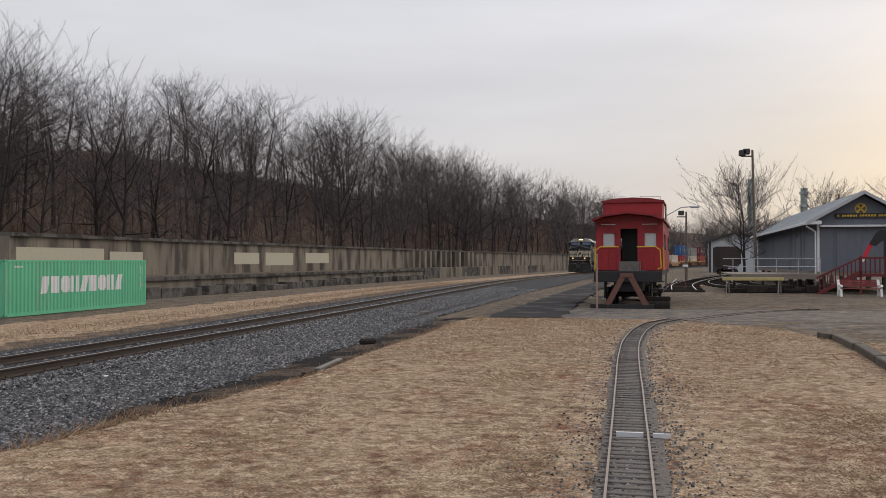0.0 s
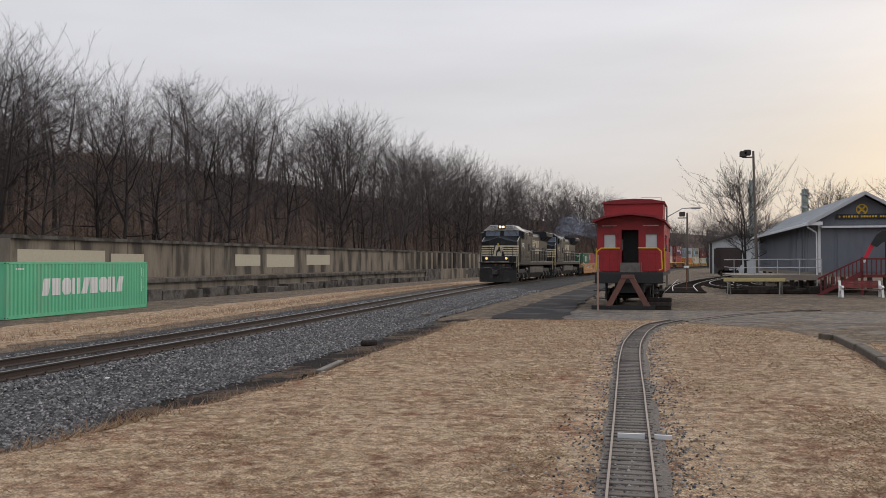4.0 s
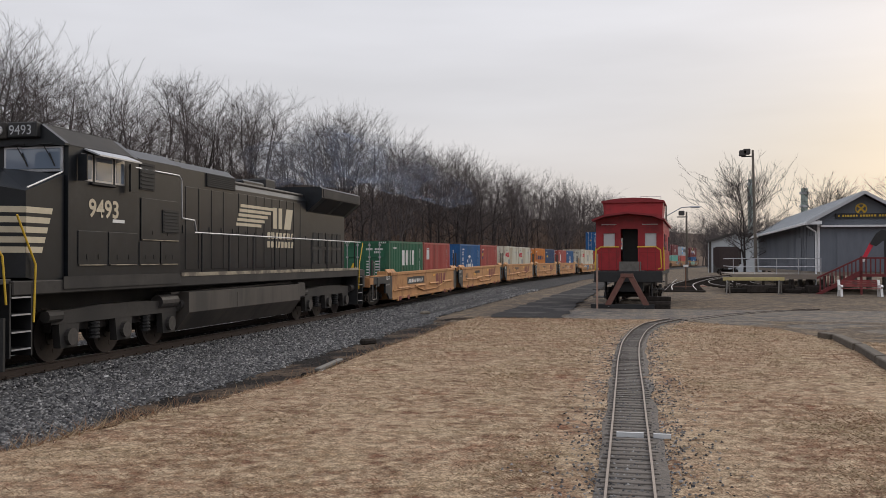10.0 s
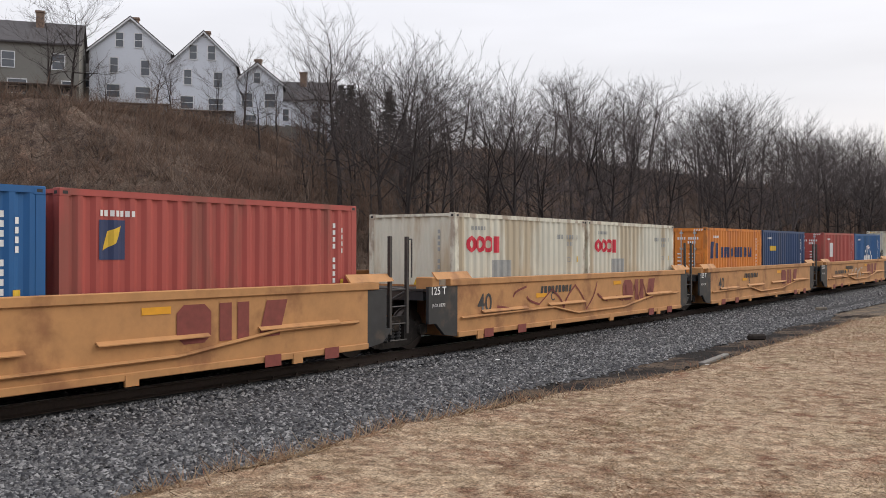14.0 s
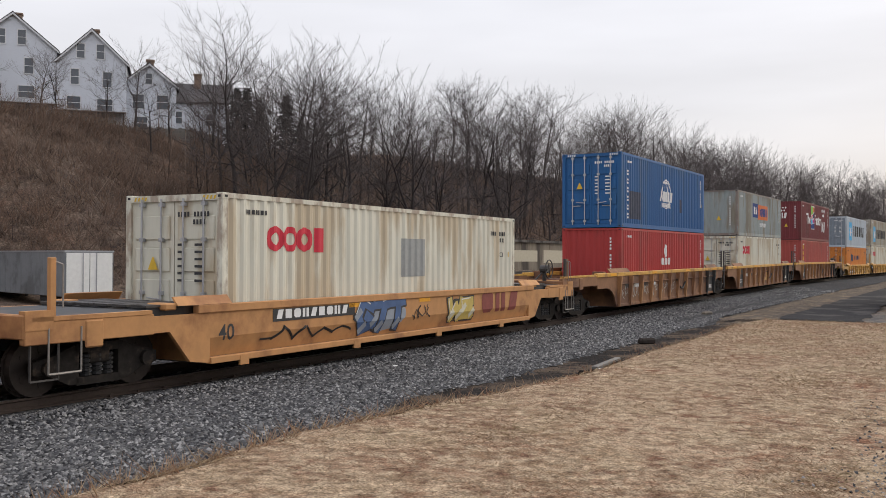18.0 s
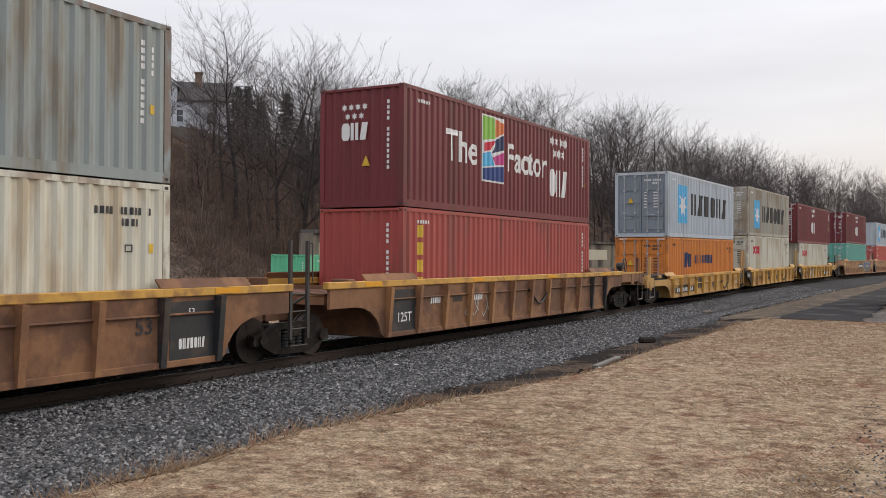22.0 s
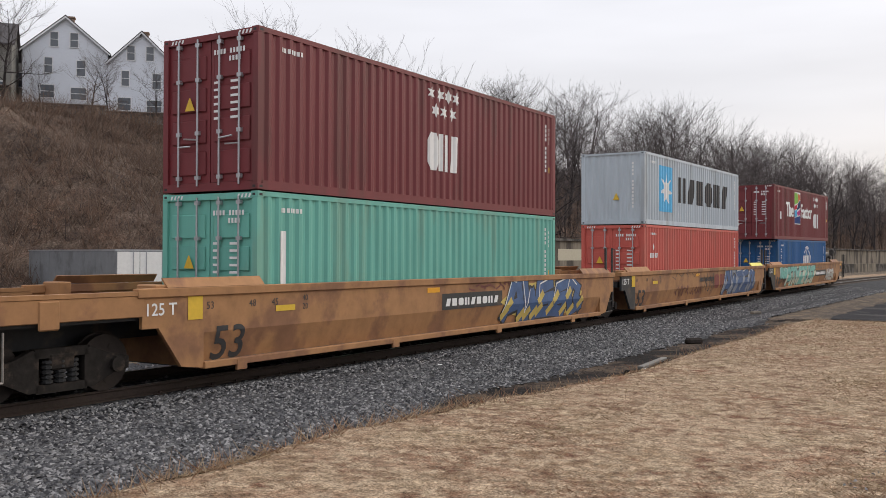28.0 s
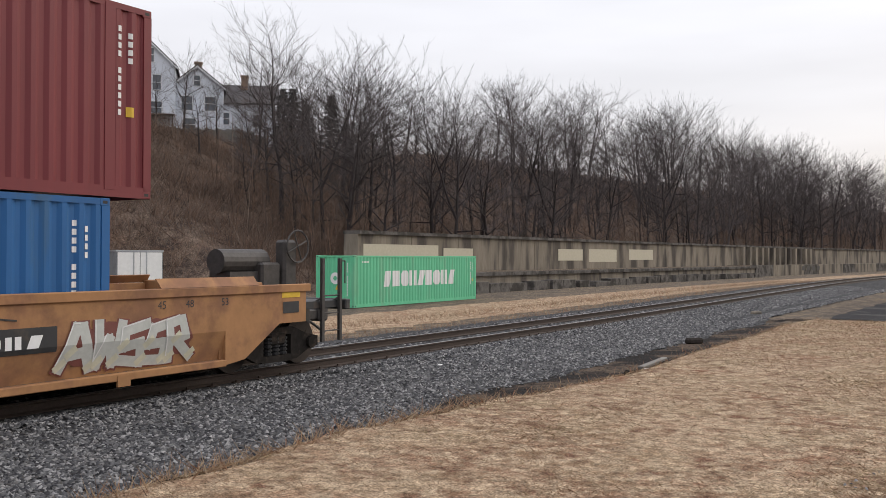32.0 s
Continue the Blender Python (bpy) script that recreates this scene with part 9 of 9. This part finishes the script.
def cones_mesh(name, base, tip, r, m):
    """Thin three-sided spikes from base to tip (arrays), joined in one mesh."""
    n = len(base)
    d = tip - base
    u = np.cross(d, np.array([0.3, 0.2, 0.93]))
    u /= np.linalg.norm(u, axis=1)[:, None] + 1e-9
    v = np.cross(d, u)
    v /= np.linalg.norm(v, axis=1)[:, None] + 1e-9
    ring_ = [base + r[:, None] * (math.cos(a) * u + math.sin(a) * v) for a in (0, 2.094, 4.189)]
    verts = np.stack([*ring_, tip], 1).reshape(-1, 3)
    f = np.array([[0, 1, 3], [1, 2, 3], [2, 0, 3]])
    faces = (np.arange(n)[:, None, None] * 4 + f[None]).reshape(-1, 3)
    me = bpy.data.meshes.new(name)
    me.vertices.add(len(verts)), me.loops.add(faces.size), me.polygons.add(len(faces))
    me.vertices.foreach_set("co", verts.ravel())
    me.loops.foreach_set("vertex_index", faces.ravel())
    me.polygons.foreach_set("loop_start", np.arange(0, faces.size, 3))
    me.materials.append(m)
    me.update(calc_edges=True)
    return new(name, me)


def island_mat(name, cols, rough=0.95, patches=()):
    """A colour drawn per loose piece from a ramp, blended with other colours in patches of several sizes."""
    m = bpy.data.materials.new(name)
    m.use_nodes = True
    nt = m.node_tree
    b = nt.nodes["Principled BSDF"]
    b.inputs["Roughness"].default_value, b.inputs["Specular IOR Level"].default_value = rough, 0.1
    g, r = nt.nodes.new("ShaderNodeNewGeometry"), nt.nodes.new("ShaderNodeValToRGB")
    e = r.color_ramp.elements
    while len(e) < len(cols):
        e.new(0.5)
    for i, c in enumerate(cols):
        e[i].position, e[i].color = i / (len(cols) - 1), (*c, 1)
    nt.links.new(g.outputs["Random Per Island"], r.inputs[0])
    col = r.outputs[0]
    for tone, scale, most in patches:
        nz, mr, mx = nt.nodes.new("ShaderNodeTexNoise"), nt.nodes.new("ShaderNodeMapRange"), nt.nodes.new("ShaderNodeMix")
        nz.inputs["Scale"].default_value, nz.inputs["Detail"].default_value, nz.inputs["Roughness"].default_value = scale, 7.0, 0.7
        nt.links.new(nt.nodes.new("ShaderNodeTexCoord").outputs["Object"], nz.inputs["Vector"])
        mr.inputs[1].default_value, mr.inputs[2].default_value, mr.inputs[4].default_value = 0.45, 0.62, most
        nt.links.new(nz.outputs[0], mr.inputs[0])
        mx.data_type = "RGBA"
        mx.inputs["B"].default_value = (*tone, 1)
        nt.links.new(mr.outputs[0], mx.inputs["Factor"]), nt.links.new(col, mx.inputs["A"])
        col = mx.outputs["Result"]
    nt.links.new(col, b.inputs["Base Color"])
    return m


rng = np.random.default_rng(5)
# undergrowth on the slope
M_BRUSH = island_mat("brush_stems", [(0.05, 0.039, 0.034), (0.105, 0.071, 0.054), (0.145, 0.092, 0.064), (0.075, 0.056, 0.047), (0.20, 0.15, 0.115)])


def brush():
    B, T, W_ = [], [], []
    n = 19000
    s = np.where(rng.random(n) < 0.68, rng.uniform(18, 66, n), 50 + 300 * rng.random(n) ** 1.6)
    e = 28.5 + 42 * rng.random(n)
    for a, b in zip(s, e):
        x, y, _ = line(float(a), -float(b))
        lush = noise.noise((x * 0.22, y * 0.22, 7.0)) + 0.6 * noise.noise((x * 0.6, y * 0.6, 2.0))
        if lush < rng.uniform(-0.75, 0.3):
            continue
        if -off_line(x, y) < 28.3 or (y < 44 and -off_line(x, y) < 29 + min(9, (44 - y) * 1.2)):
            continue
        z = ground_z(x, y) - 0.1
        h = rng.uniform(0.5, 1.7) * (1.1 + 0.9 * max(-0.4, lush)) if rng.random() < 0.85 else rng.uniform(2, 3.4)
        for _ in range(5):
            p = np.array([x + rng.normal(0, 0.35), y + rng.normal(0, 0.35), z])
            B.append(p), W_.append(rng.uniform(0.012, 0.035))
            T.append(p + np.array([rng.normal(0, 0.6) * h * 0.7, rng.normal(0, 0.6) * h * 0.7, h * rng.uniform(0.3, 1.1)]))
    # saplings: a leaning stem with side branches and twigs
    n = 2300
    s = 50 + 330 * rng.random(n) ** 1.5
    e = 28.6 + 34 * rng.random(n)
    for a, b in zip(s, e):
        x, y, _ = line(float(a), -float(b))
        if math.degrees(math.atan2(-x, y)) > 44.5 and rng.random() < 0.8:
            continue
        h = rng.uniform(2.2, 6.8)
        p = np.array([x, y, ground_z(x, y) - 0.1])
        top = p + np.array([rng.normal(0, 0.10) * h, rng.normal(0, 0.10) * h, h])
        B.append(p), T.append(top), W_.append(0.011 * h)
        for _ in range(13):
            f = rng.uniform(0.2, 0.98)
            q = p + (top - p) * f
            an, ln = rng.uniform(0, 6.28), h * rng.uniform(0.14, 0.32) * (1.2 - 0.6 * f)
            r = q + np.array([math.cos(an) * ln, math.sin(an) * ln, ln * rng.uniform(0.3, 1.3)])
            B.append(q), T.append(r), W_.append(0.020)
            for _ in range(3):
                g = q + (r - q) * rng.uniform(0.25, 0.9)
                B.append(g), W_.append(0.012)
                T.append(g + np.array([rng.normal(0, 0.4), rng.normal(0, 0.4), rng.uniform(0.05, 0.8)]) * ln * 0.6)
    # a thicket along the crest
    n = 1500
    for a, b in zip(56 + 190 * rng.random(n), 50 + 15 * rng.random(n)):
        x, y, _ = line(float(a), -float(b))
        if math.degrees(math.atan2(-x, y)) > 42:
            continue
        h = rng.uniform(1.6, 4.2)
        p = np.array([x, y, ground_z(x, y) - 0.1])
        top = p + np.array([rng.normal(0, 0.12) * h, rng.normal(0, 0.12) * h, h])
        B.append(p), T.append(top), W_.append(0.011 * h)
        for _ in range(15):
            f = rng.uniform(0.1, 0.98)
            q = p + (top - p) * f
            an, ln = rng.uniform(0, 6.28), h * rng.uniform(0.16, 0.38) * (1.2 - 0.6 * f)
            B.append(q), W_.append(0.022)
            T.append(q + np.array([math.cos(an) * ln, math.sin(an) * ln, ln * rng.uniform(0.2, 1.3)]))
    # a thicket on the slope's far stretch
    n = 900
    for a, b in zip(150 + 280 * rng.random(n), 28.8 + 30 * rng.random(n)):
        x, y, _ = line(float(a), -float(b))
        h = rng.uniform(4.0, 11.0)
        p = np.array([x, y, ground_z(x, y) - 0.1])
        top = p + np.array([rng.normal(0, 0.08) * h, rng.normal(0, 0.08) * h, h])
        B.append(p), T.append(top), W_.append(0.012 * h)
        for _ in range(12):
            f = rng.uniform(0.2, 0.98)
            q = p + (top - p) * f
            an, ln = rng.uniform(0, 6.28), h * rng.uniform(0.14, 0.34) * (1.2 - 0.6 * f)
            B.append(q), W_.append(0.026)
            T.append(q + np.array([math.cos(an) * ln, math.sin(an) * ln, ln * rng.uniform(0.3, 1.3)]))
    B, T = np.array(B), np.array(T)
    ob = cones_mesh("undergrowth", B, T, np.array(W_), M_BRUSH)
    tagged(ob, "dense bare brown brush and saplings on the slope", "brush", kind="stuff")


brush()

# dead grass on the lawn, denser near the camera
M_BLADE = island_mat("dead_grass_blades", [(0.41, 0.305, 0.20), (0.30, 0.20, 0.125), (0.18, 0.088, 0.052), (0.60, 0.48, 0.34), (0.22, 0.185, 0.11), (0.33, 0.225, 0.14), (0.10, 0.058, 0.04), (0.45, 0.34, 0.225)], patches=(((0.235, 0.115, 0.068), 0.45, 0.72), ((0.34, 0.285, 0.165), 0.8, 0.55), ((0.15, 0.085, 0.055), 1.7, 0.5)))


def grass():
    n = 200000
    y = 4.2 + 26 * rng.random(n) ** 1.9
    half = np.maximum(0.62 * (y + 1.5), 5.6)
    x = rng.uniform(-1, 1, n) * np.minimum(half, 9) - 1.0
    ex = np.array([edge_x(float(v)) for v in y])
    rx = np.array([LAWN_R(float(v)) for v in y])
    mx = np.interp(y, [p[1] for p in MINI], [p[0] for p in MINI])
    keep = (x > ex - 0.15) & (x < rx) & ((np.abs(x - mx) > 0.55 + 0.2 * rng.random(n)) | (rng.random(n) < 0.05))
    x, y = x[keep], y[keep]
    z = np.array([ground_z(float(a), float(b)) for a, b in zip(x, y)]) + 0.016
    base = np.stack([x, y, z], 1)
    a = rng.uniform(0, 2 * math.pi, len(x))
    ln = rng.uniform(0.02, 0.062, len(x)) * (1 + 0.03 * y)
    lay = rng.uniform(0.5, 1.6, len(x))
    tip = base + np.stack([np.cos(a) * ln * lay, np.sin(a) * ln * lay, ln * rng.uniform(0.15, 0.75, len(x))], 1)
    ob = cones_mesh("lawn_grass", base, tip, 0.0024 + 0.00024 * y, M_BLADE)
    tagged(ob, "matted dead tan grass blades", "grass", kind="stuff")
    # weeds along the ditch and tufts beyond the rails
    B, T = [], []
    for _ in range(1300):
        yy = rng.uniform(4.5, 31)
        xx = edge_x(yy) + rng.normal(-0.3, 0.3)
        zz = ground_z(xx, yy)
        B.append((xx, yy, zz)), T.append((xx + rng.normal(0, 0.09), yy + rng.normal(0, 0.09), zz + rng.uniform(0.04, 0.16)))
    for _ in range(900):
        yy = rng.uniform(4.5, 11)
        c = (edge_x(yy) - 0.15 + rng.normal(0, 0.16), yy)
        zz = ground_z(*c)
        B.append((*c, zz)), T.append((c[0] + rng.normal(0, 0.14), c[1] + rng.normal(0, 0.14), zz + rng.uniform(0.06, 0.26)))
    for _ in range(5000):
        yy = rng.uniform(12, 90)
        d = rng.normal(-4.9 if rng.random() < 0.4 else -8.2, 0.6)
        xx = line(yy)[0] + d
        zz = ground_z(xx, yy)
        B.append((xx, yy, zz)), T.append((xx + rng.normal(0, 0.14), yy + rng.normal(0, 0.14), zz + rng.uniform(0.1, 0.4)))
    ob = cones_mesh("weeds", np.array(B), np.array(T), np.full(len(B), 0.007), island_mat("russet_weeds", [(0.22, 0.10, 0.06), (0.30, 0.20, 0.12), (0.12, 0.08, 0.06), (0.36, 0.27, 0.17)]))
    tagged(ob, "dry russet weeds beside the ballast", "weeds", kind="stuff")


grass()

# crushed stone of the ballast shoulder
M_STONE = island_mat("ballast_stone", [(0.02, 0.02, 0.022), (0.07, 0.07, 0.075), (0.14, 0.14, 0.14), (0.036, 0.036, 0.039), (0.29, 0.285, 0.28), (0.05, 0.047, 0.045)], 0.9)


def stones(name, x, y, z, r, m, label):
    n = len(x)
    o = np.array([[1, 0, 0], [-1, 0, 0], [0, 1, 0], [0, -1, 0], [0, 0, 1], [0, 0, -1]], float)
    f = np.array([[0, 2, 4], [2, 1, 4], [1, 3, 4], [3, 0, 4]] + ([[2, 0, 5], [1, 2, 5], [3, 1, 5], [0, 3, 5]] if r.mean() > 0.06 else []))
    sc = r[:, None, None] * rng.uniform(0.55, 1.35, (n, 6, 1))
    v = o[None] * sc
    a, b = rng.uniform(0, 2 * math.pi, n), rng.uniform(-0.9, 0.9, n)
    ca, sa, cb, sb = np.cos(a)[:, None], np.sin(a)[:, None], np.cos(b)[:, None], np.sin(b)[:, None]
    v = np.stack([v[..., 0], v[..., 1] * cb - v[..., 2] * sb, v[..., 1] * sb + v[..., 2] * cb], -1)
    v = np.stack([v[..., 0] * ca - v[..., 1] * sa, v[..., 0] * sa + v[..., 1] * ca, v[..., 2] * 0.8], -1)
    v += np.stack([x, y, z], 1)[:, None]
    faces = (np.arange(n)[:, None, None] * 6 + f[None]).reshape(-1, 3)
    me = bpy.data.meshes.new(name)
    verts = v.reshape(-1, 3)
    me.vertices.add(len(verts)), me.loops.add(faces.size), me.polygons.add(len(faces))
    me.vertices.foreach_set("co", verts.ravel())
    me.loops.foreach_set("vertex_index", faces.ravel())
    me.polygons.foreach_set("loop_start", np.arange(0, faces.size, 3))
    me.materials.append(m)
    me.update(calc_edges=True)
    return tagged(new(name, me), label, "ballast", kind="stuff")


def ballast():
    n = 90000
    y = 4.0 + 62 * rng.random(n) ** 1.8
    x = np.array([line(float(v))[0] for v in y]) + rng.uniform(0.95, 6.4, n)
    ex = np.array([edge_x(float(v)) for v in y])
    keep = x < ex - np.interp(y, [9, 12], [0.15, 1.45]) - 0.5 * rng.random(n)
    x, y = x[keep], y[keep]
    z = np.array([ground_z(float(a), float(b)) for a, b in zip(x, y)]) + 0.03
    z += 0.05 * np.clip(1 - np.abs(x - (-10.7)) / 0.5, 0, 1)
    stones("ballast_stones", x, y, z, rng.uniform(0.018, 0.038, len(x)) * (1 + 0.010 * y), M_STONE, "sharp grey crushed stones of the track bed")
    n = 9000
    y = rng.uniform(8, 70, n)
    x = np.array([line(float(v))[0] for v in y]) + np.where(rng.random(n) < 0.5, rng.uniform(-0.6, 0.6, n), rng.uniform(-3.2, -0.95, n))
    z = np.array([ground_z(float(a), float(b)) for a, b in zip(x, y)]) + 0.03
    stones("ballast_stones", x, y, z, rng.uniform(0.03, 0.055, n), M_STONE, "grey crushed stones between and beyond the rails")
    n = 9000
    y = 4.5 + 27 * rng.random(n) ** 1.5
    x = np.array([edge_x(float(v)) for v in y]) - 0.15 - 1.75 * rng.random(n)
    z = np.array([ground_z(float(a), float(b)) for a, b in zip(x, y)]) + 0.015
    stones("ditch_clods", x, y, z, rng.uniform(0.01, 0.03, n), island_mat("ditch_clod", [(0.015, 0.013, 0.012), (0.03, 0.024, 0.02), (0.06, 0.045, 0.035), (0.02, 0.018, 0.017), (0.10, 0.09, 0.08)]), "dark clods and scattered stones in the ditch")
    n = 9000
    y = 4.5 + 25 * rng.random(n) ** 1.6
    mx = np.interp(y, [p[1] for p in MINI], [p[0] for p in MINI])
    x = mx + rng.normal(0.06, 0.36, n)
    z = np.array([ground_z(float(a), float(b)) for a, b in zip(x, y)]) + 0.04
    stones("path_gravel", x, y, z, rng.uniform(0.008, 0.022, n), M_STONE, "small gravel between the miniature rails")


ballast()

# ties of the main track
TIE = bpy.data.meshes.new("tie")
bm = BM()
box(bm, -1.3, -0.11, -0.17, 1.3, 0.11, 0.0, bev=0.012)
bm.to_mesh(TIE)
bm.free()
TIE.materials.append(M_TIE)
PLATE = bpy.data.meshes.new("tie_plate")
bm = BM()
box(bm, -0.19, -0.09, 0, 0.19, 0.09, 0.02), box(bm, 0.09, -0.02, 0.02, 0.12, 0.02, 0.06), box(bm, -0.12, -0.02, 0.02, -0.09, 0.02, 0.06)
bm.to_mesh(PLATE)
bm.free()
PLATE.materials.append(M_RAIL)
rt = random.Random(9)
for k in range(170):
    s = -4 + k * 0.56
    x, y, h = line(s)
    o = new("tie", TIE)
    o.parent = track
    o.matrix_basis = pose(x + rt.uniform(-0.04, 0.04), y, RAIL_Z - 0.185 + rise(s), 0, 0, -math.degrees(h) + rt.uniform(-1, 1))
    if 10 < s < 66:
        o = new("tie_plate", PLATE)
        o.parent = track
        x, y, h = line(s, 0.7535)
        o.matrix_basis = pose(x, y, RAIL_Z - 0.183 + rise(s), 0, 0, -math.degrees(h))

# odds and ends in the ballast
for x, y, k, m, lab, nm in ((-8.3, 37.0, 0.22, M_CONC, "pale broken slab lying in the ballast", "slab_fragment"), (-6.5, 22.4, 0.22, M_TIE, "short black tie end in the ditch", "tie_end"), (-5.6, 15.6, 0.16, M_TIE, "short black tie end in the ditch", "tie_end"), (-5.15, 15.0, 0.05, M_WHITE, "scrap of white litter at the lawn edge", "litter"), (-9.7, 15.7, 0.06, M_WHITE, "pale stone in the ballast", "pale_stone")):
    bm = BM()
    box(bm, -k, -k * 0.5, 0, k, k * 0.5, k * 0.7, bev=k * 0.2)
    o = tagged(link(nm, bm, m), lab, nm.replace("_", " "))
    o.matrix_basis = pose(x, y, ground_z(x, y) + 0.01, 0, 0, 40 + 60 * k)
bm = BM()
box(bm, -0.06, -0.9, 0, 0.06, 0.9, 0.06, bev=0.012)
o = tagged(link("broken_plank", bm, M_GREYWOOD), "broken grey plank lying along the ditch", "plank")
o.matrix_basis = pose(-5.85, 17.4, ground_z(-5.85, 17.4) + 0.03, 0, 0, 4)


def smoke():
    """Thin blue exhaust that trails behind the second locomotive's stack: a few lumpy, nearly clear puffs."""
    m = bpy.data.materials.new("thin_blue_exhaust")
    m.use_nodes = True
    nt = m.node_tree
    nt.nodes.remove(nt.nodes["Principled BSDF"])
    N, L = nt.nodes.new, nt.links.new
    clear, haze, mix, nz, r = N("ShaderNodeBsdfTransparent"), N("ShaderNodeBsdfDiffuse"), N("ShaderNodeMixShader"), N("ShaderNodeTexNoise"), N("ShaderNodeMapRange")
    haze.inputs["Color"].default_value = (0.34, 0.40, 0.52, 1)
    nz.inputs["Scale"].default_value, nz.inputs["Detail"].default_value = 0.55, 3.0
    L(N("ShaderNodeTexCoord").outputs["Object"], nz.inputs["Vector"])
    r.inputs[1].default_value, r.inputs[2].default_value, r.inputs[3].default_value, r.inputs[4].default_value = 0.36, 0.66, 0.0, 0.13
    L(nz.outputs[0], r.inputs[0]), L(r.outputs[0], mix.inputs[0])
    L(clear.outputs[0], mix.inputs[1]), L(haze.outputs[0], mix.inputs[2])
    L(mix.outputs[0], nt.nodes["Material Output"].inputs[0])
    g = tagged(empty("exhaust_smoke"), "thin blue-grey diesel exhaust trailing over the train", "smoke")
    for k, (y, z, a, b, c) in enumerate(((2.0, 5.4, 0.8, 3.0, 0.7), (7.5, 6.2, 1.4, 5.0, 1.15), (14.0, 6.6, 1.6, 6.5, 1.2), (24.0, 6.2, 1.5, 9.0, 0.9))):
        bm = BM()
        bmesh.ops.create_icosphere(bm, subdivisions=4, radius=1.0)
        for v in bm.verts:
            n = 1 + 0.35 * noise.noise((v.co.x * 1.7 + 9 * k, v.co.y * 2.6, v.co.z * 1.7)) + 0.12 * noise.noise((v.co.x * 4, v.co.y * 7, v.co.z * 4 + k))
            v.co = (v.co.x * a * n, y + v.co.y * b * n, z + v.co.z * c * n)
        o = part("puff", bm, m, g)
        o.visible_shadow = False
        for q in o.data.polygons:
            q.use_smooth = True
    return g


SMOKE = smoke()


# ---- what moves: the train ----
SPEED = 13.4


def on_line(a, b):
    """The pose of a car whose front truck is at a and whose rear truck is at b along the line."""
    p, q = line(a), line(b)
    h = math.atan2(q[0] - p[0], q[1] - p[1])
    climb = math.atan2(rise(b) - rise(a), b - a)
    return Matrix.Translation((p[0], p[1], RAIL_Z + rise(a))) @ Euler((climb, 0, -h)).to_matrix().to_4x4()


def run(t):
    """Metres that the train has come on at t seconds."""
    return SPEED * t


def motions():
    times = list(range(0, 33))
    for g, s in LOCOS:
        walk(g, [(t, on_line(s + 4.85 - run(t), s + 18.05 - run(t)) @ pose(0, -4.85, 0)) for t in times])
    walk(SMOKE, [(t, on_line(162.8 - run(t), 182.8 - run(t))) for t in times])
    for car, s, P, load in CARS:
        walk(car, [(t, on_line(s - run(t), s + P - run(t))) for t in times])
        for c, y, z in load:
            c.scale = (SHRINK,) * 3
            walk(c, [(t, on_line(s - run(t), s + P - run(t)) @ pose(0, y, z)) for t in times])
    # wheels roll: one keyed wheelset for each place on a truck, the rest follow the same keys
    rolling = {g for g, _ in LOCOS} | {c[0] for c in CARS}
    keyed = {}
    for ob, r in WHEELS:
        if ob.parent.parent not in rolling:
            continue
        where = (round(ob.location.y, 3), r)
        if where not in keyed:
            x, y, z = ob.location
            walk(ob, [(f / FPS, pose(x, y, z, math.degrees(run(f / FPS) / r))) for f in range(0, 32 * FPS + 1)])
            keyed[where] = ob.animation_data
        else:
            ob.rotation_mode = "QUATERNION"
            ob.animation_data_create()
            ob.animation_data.action = keyed[where].action
            ob.animation_data.action_slot = keyed[where].action_slot


motions()
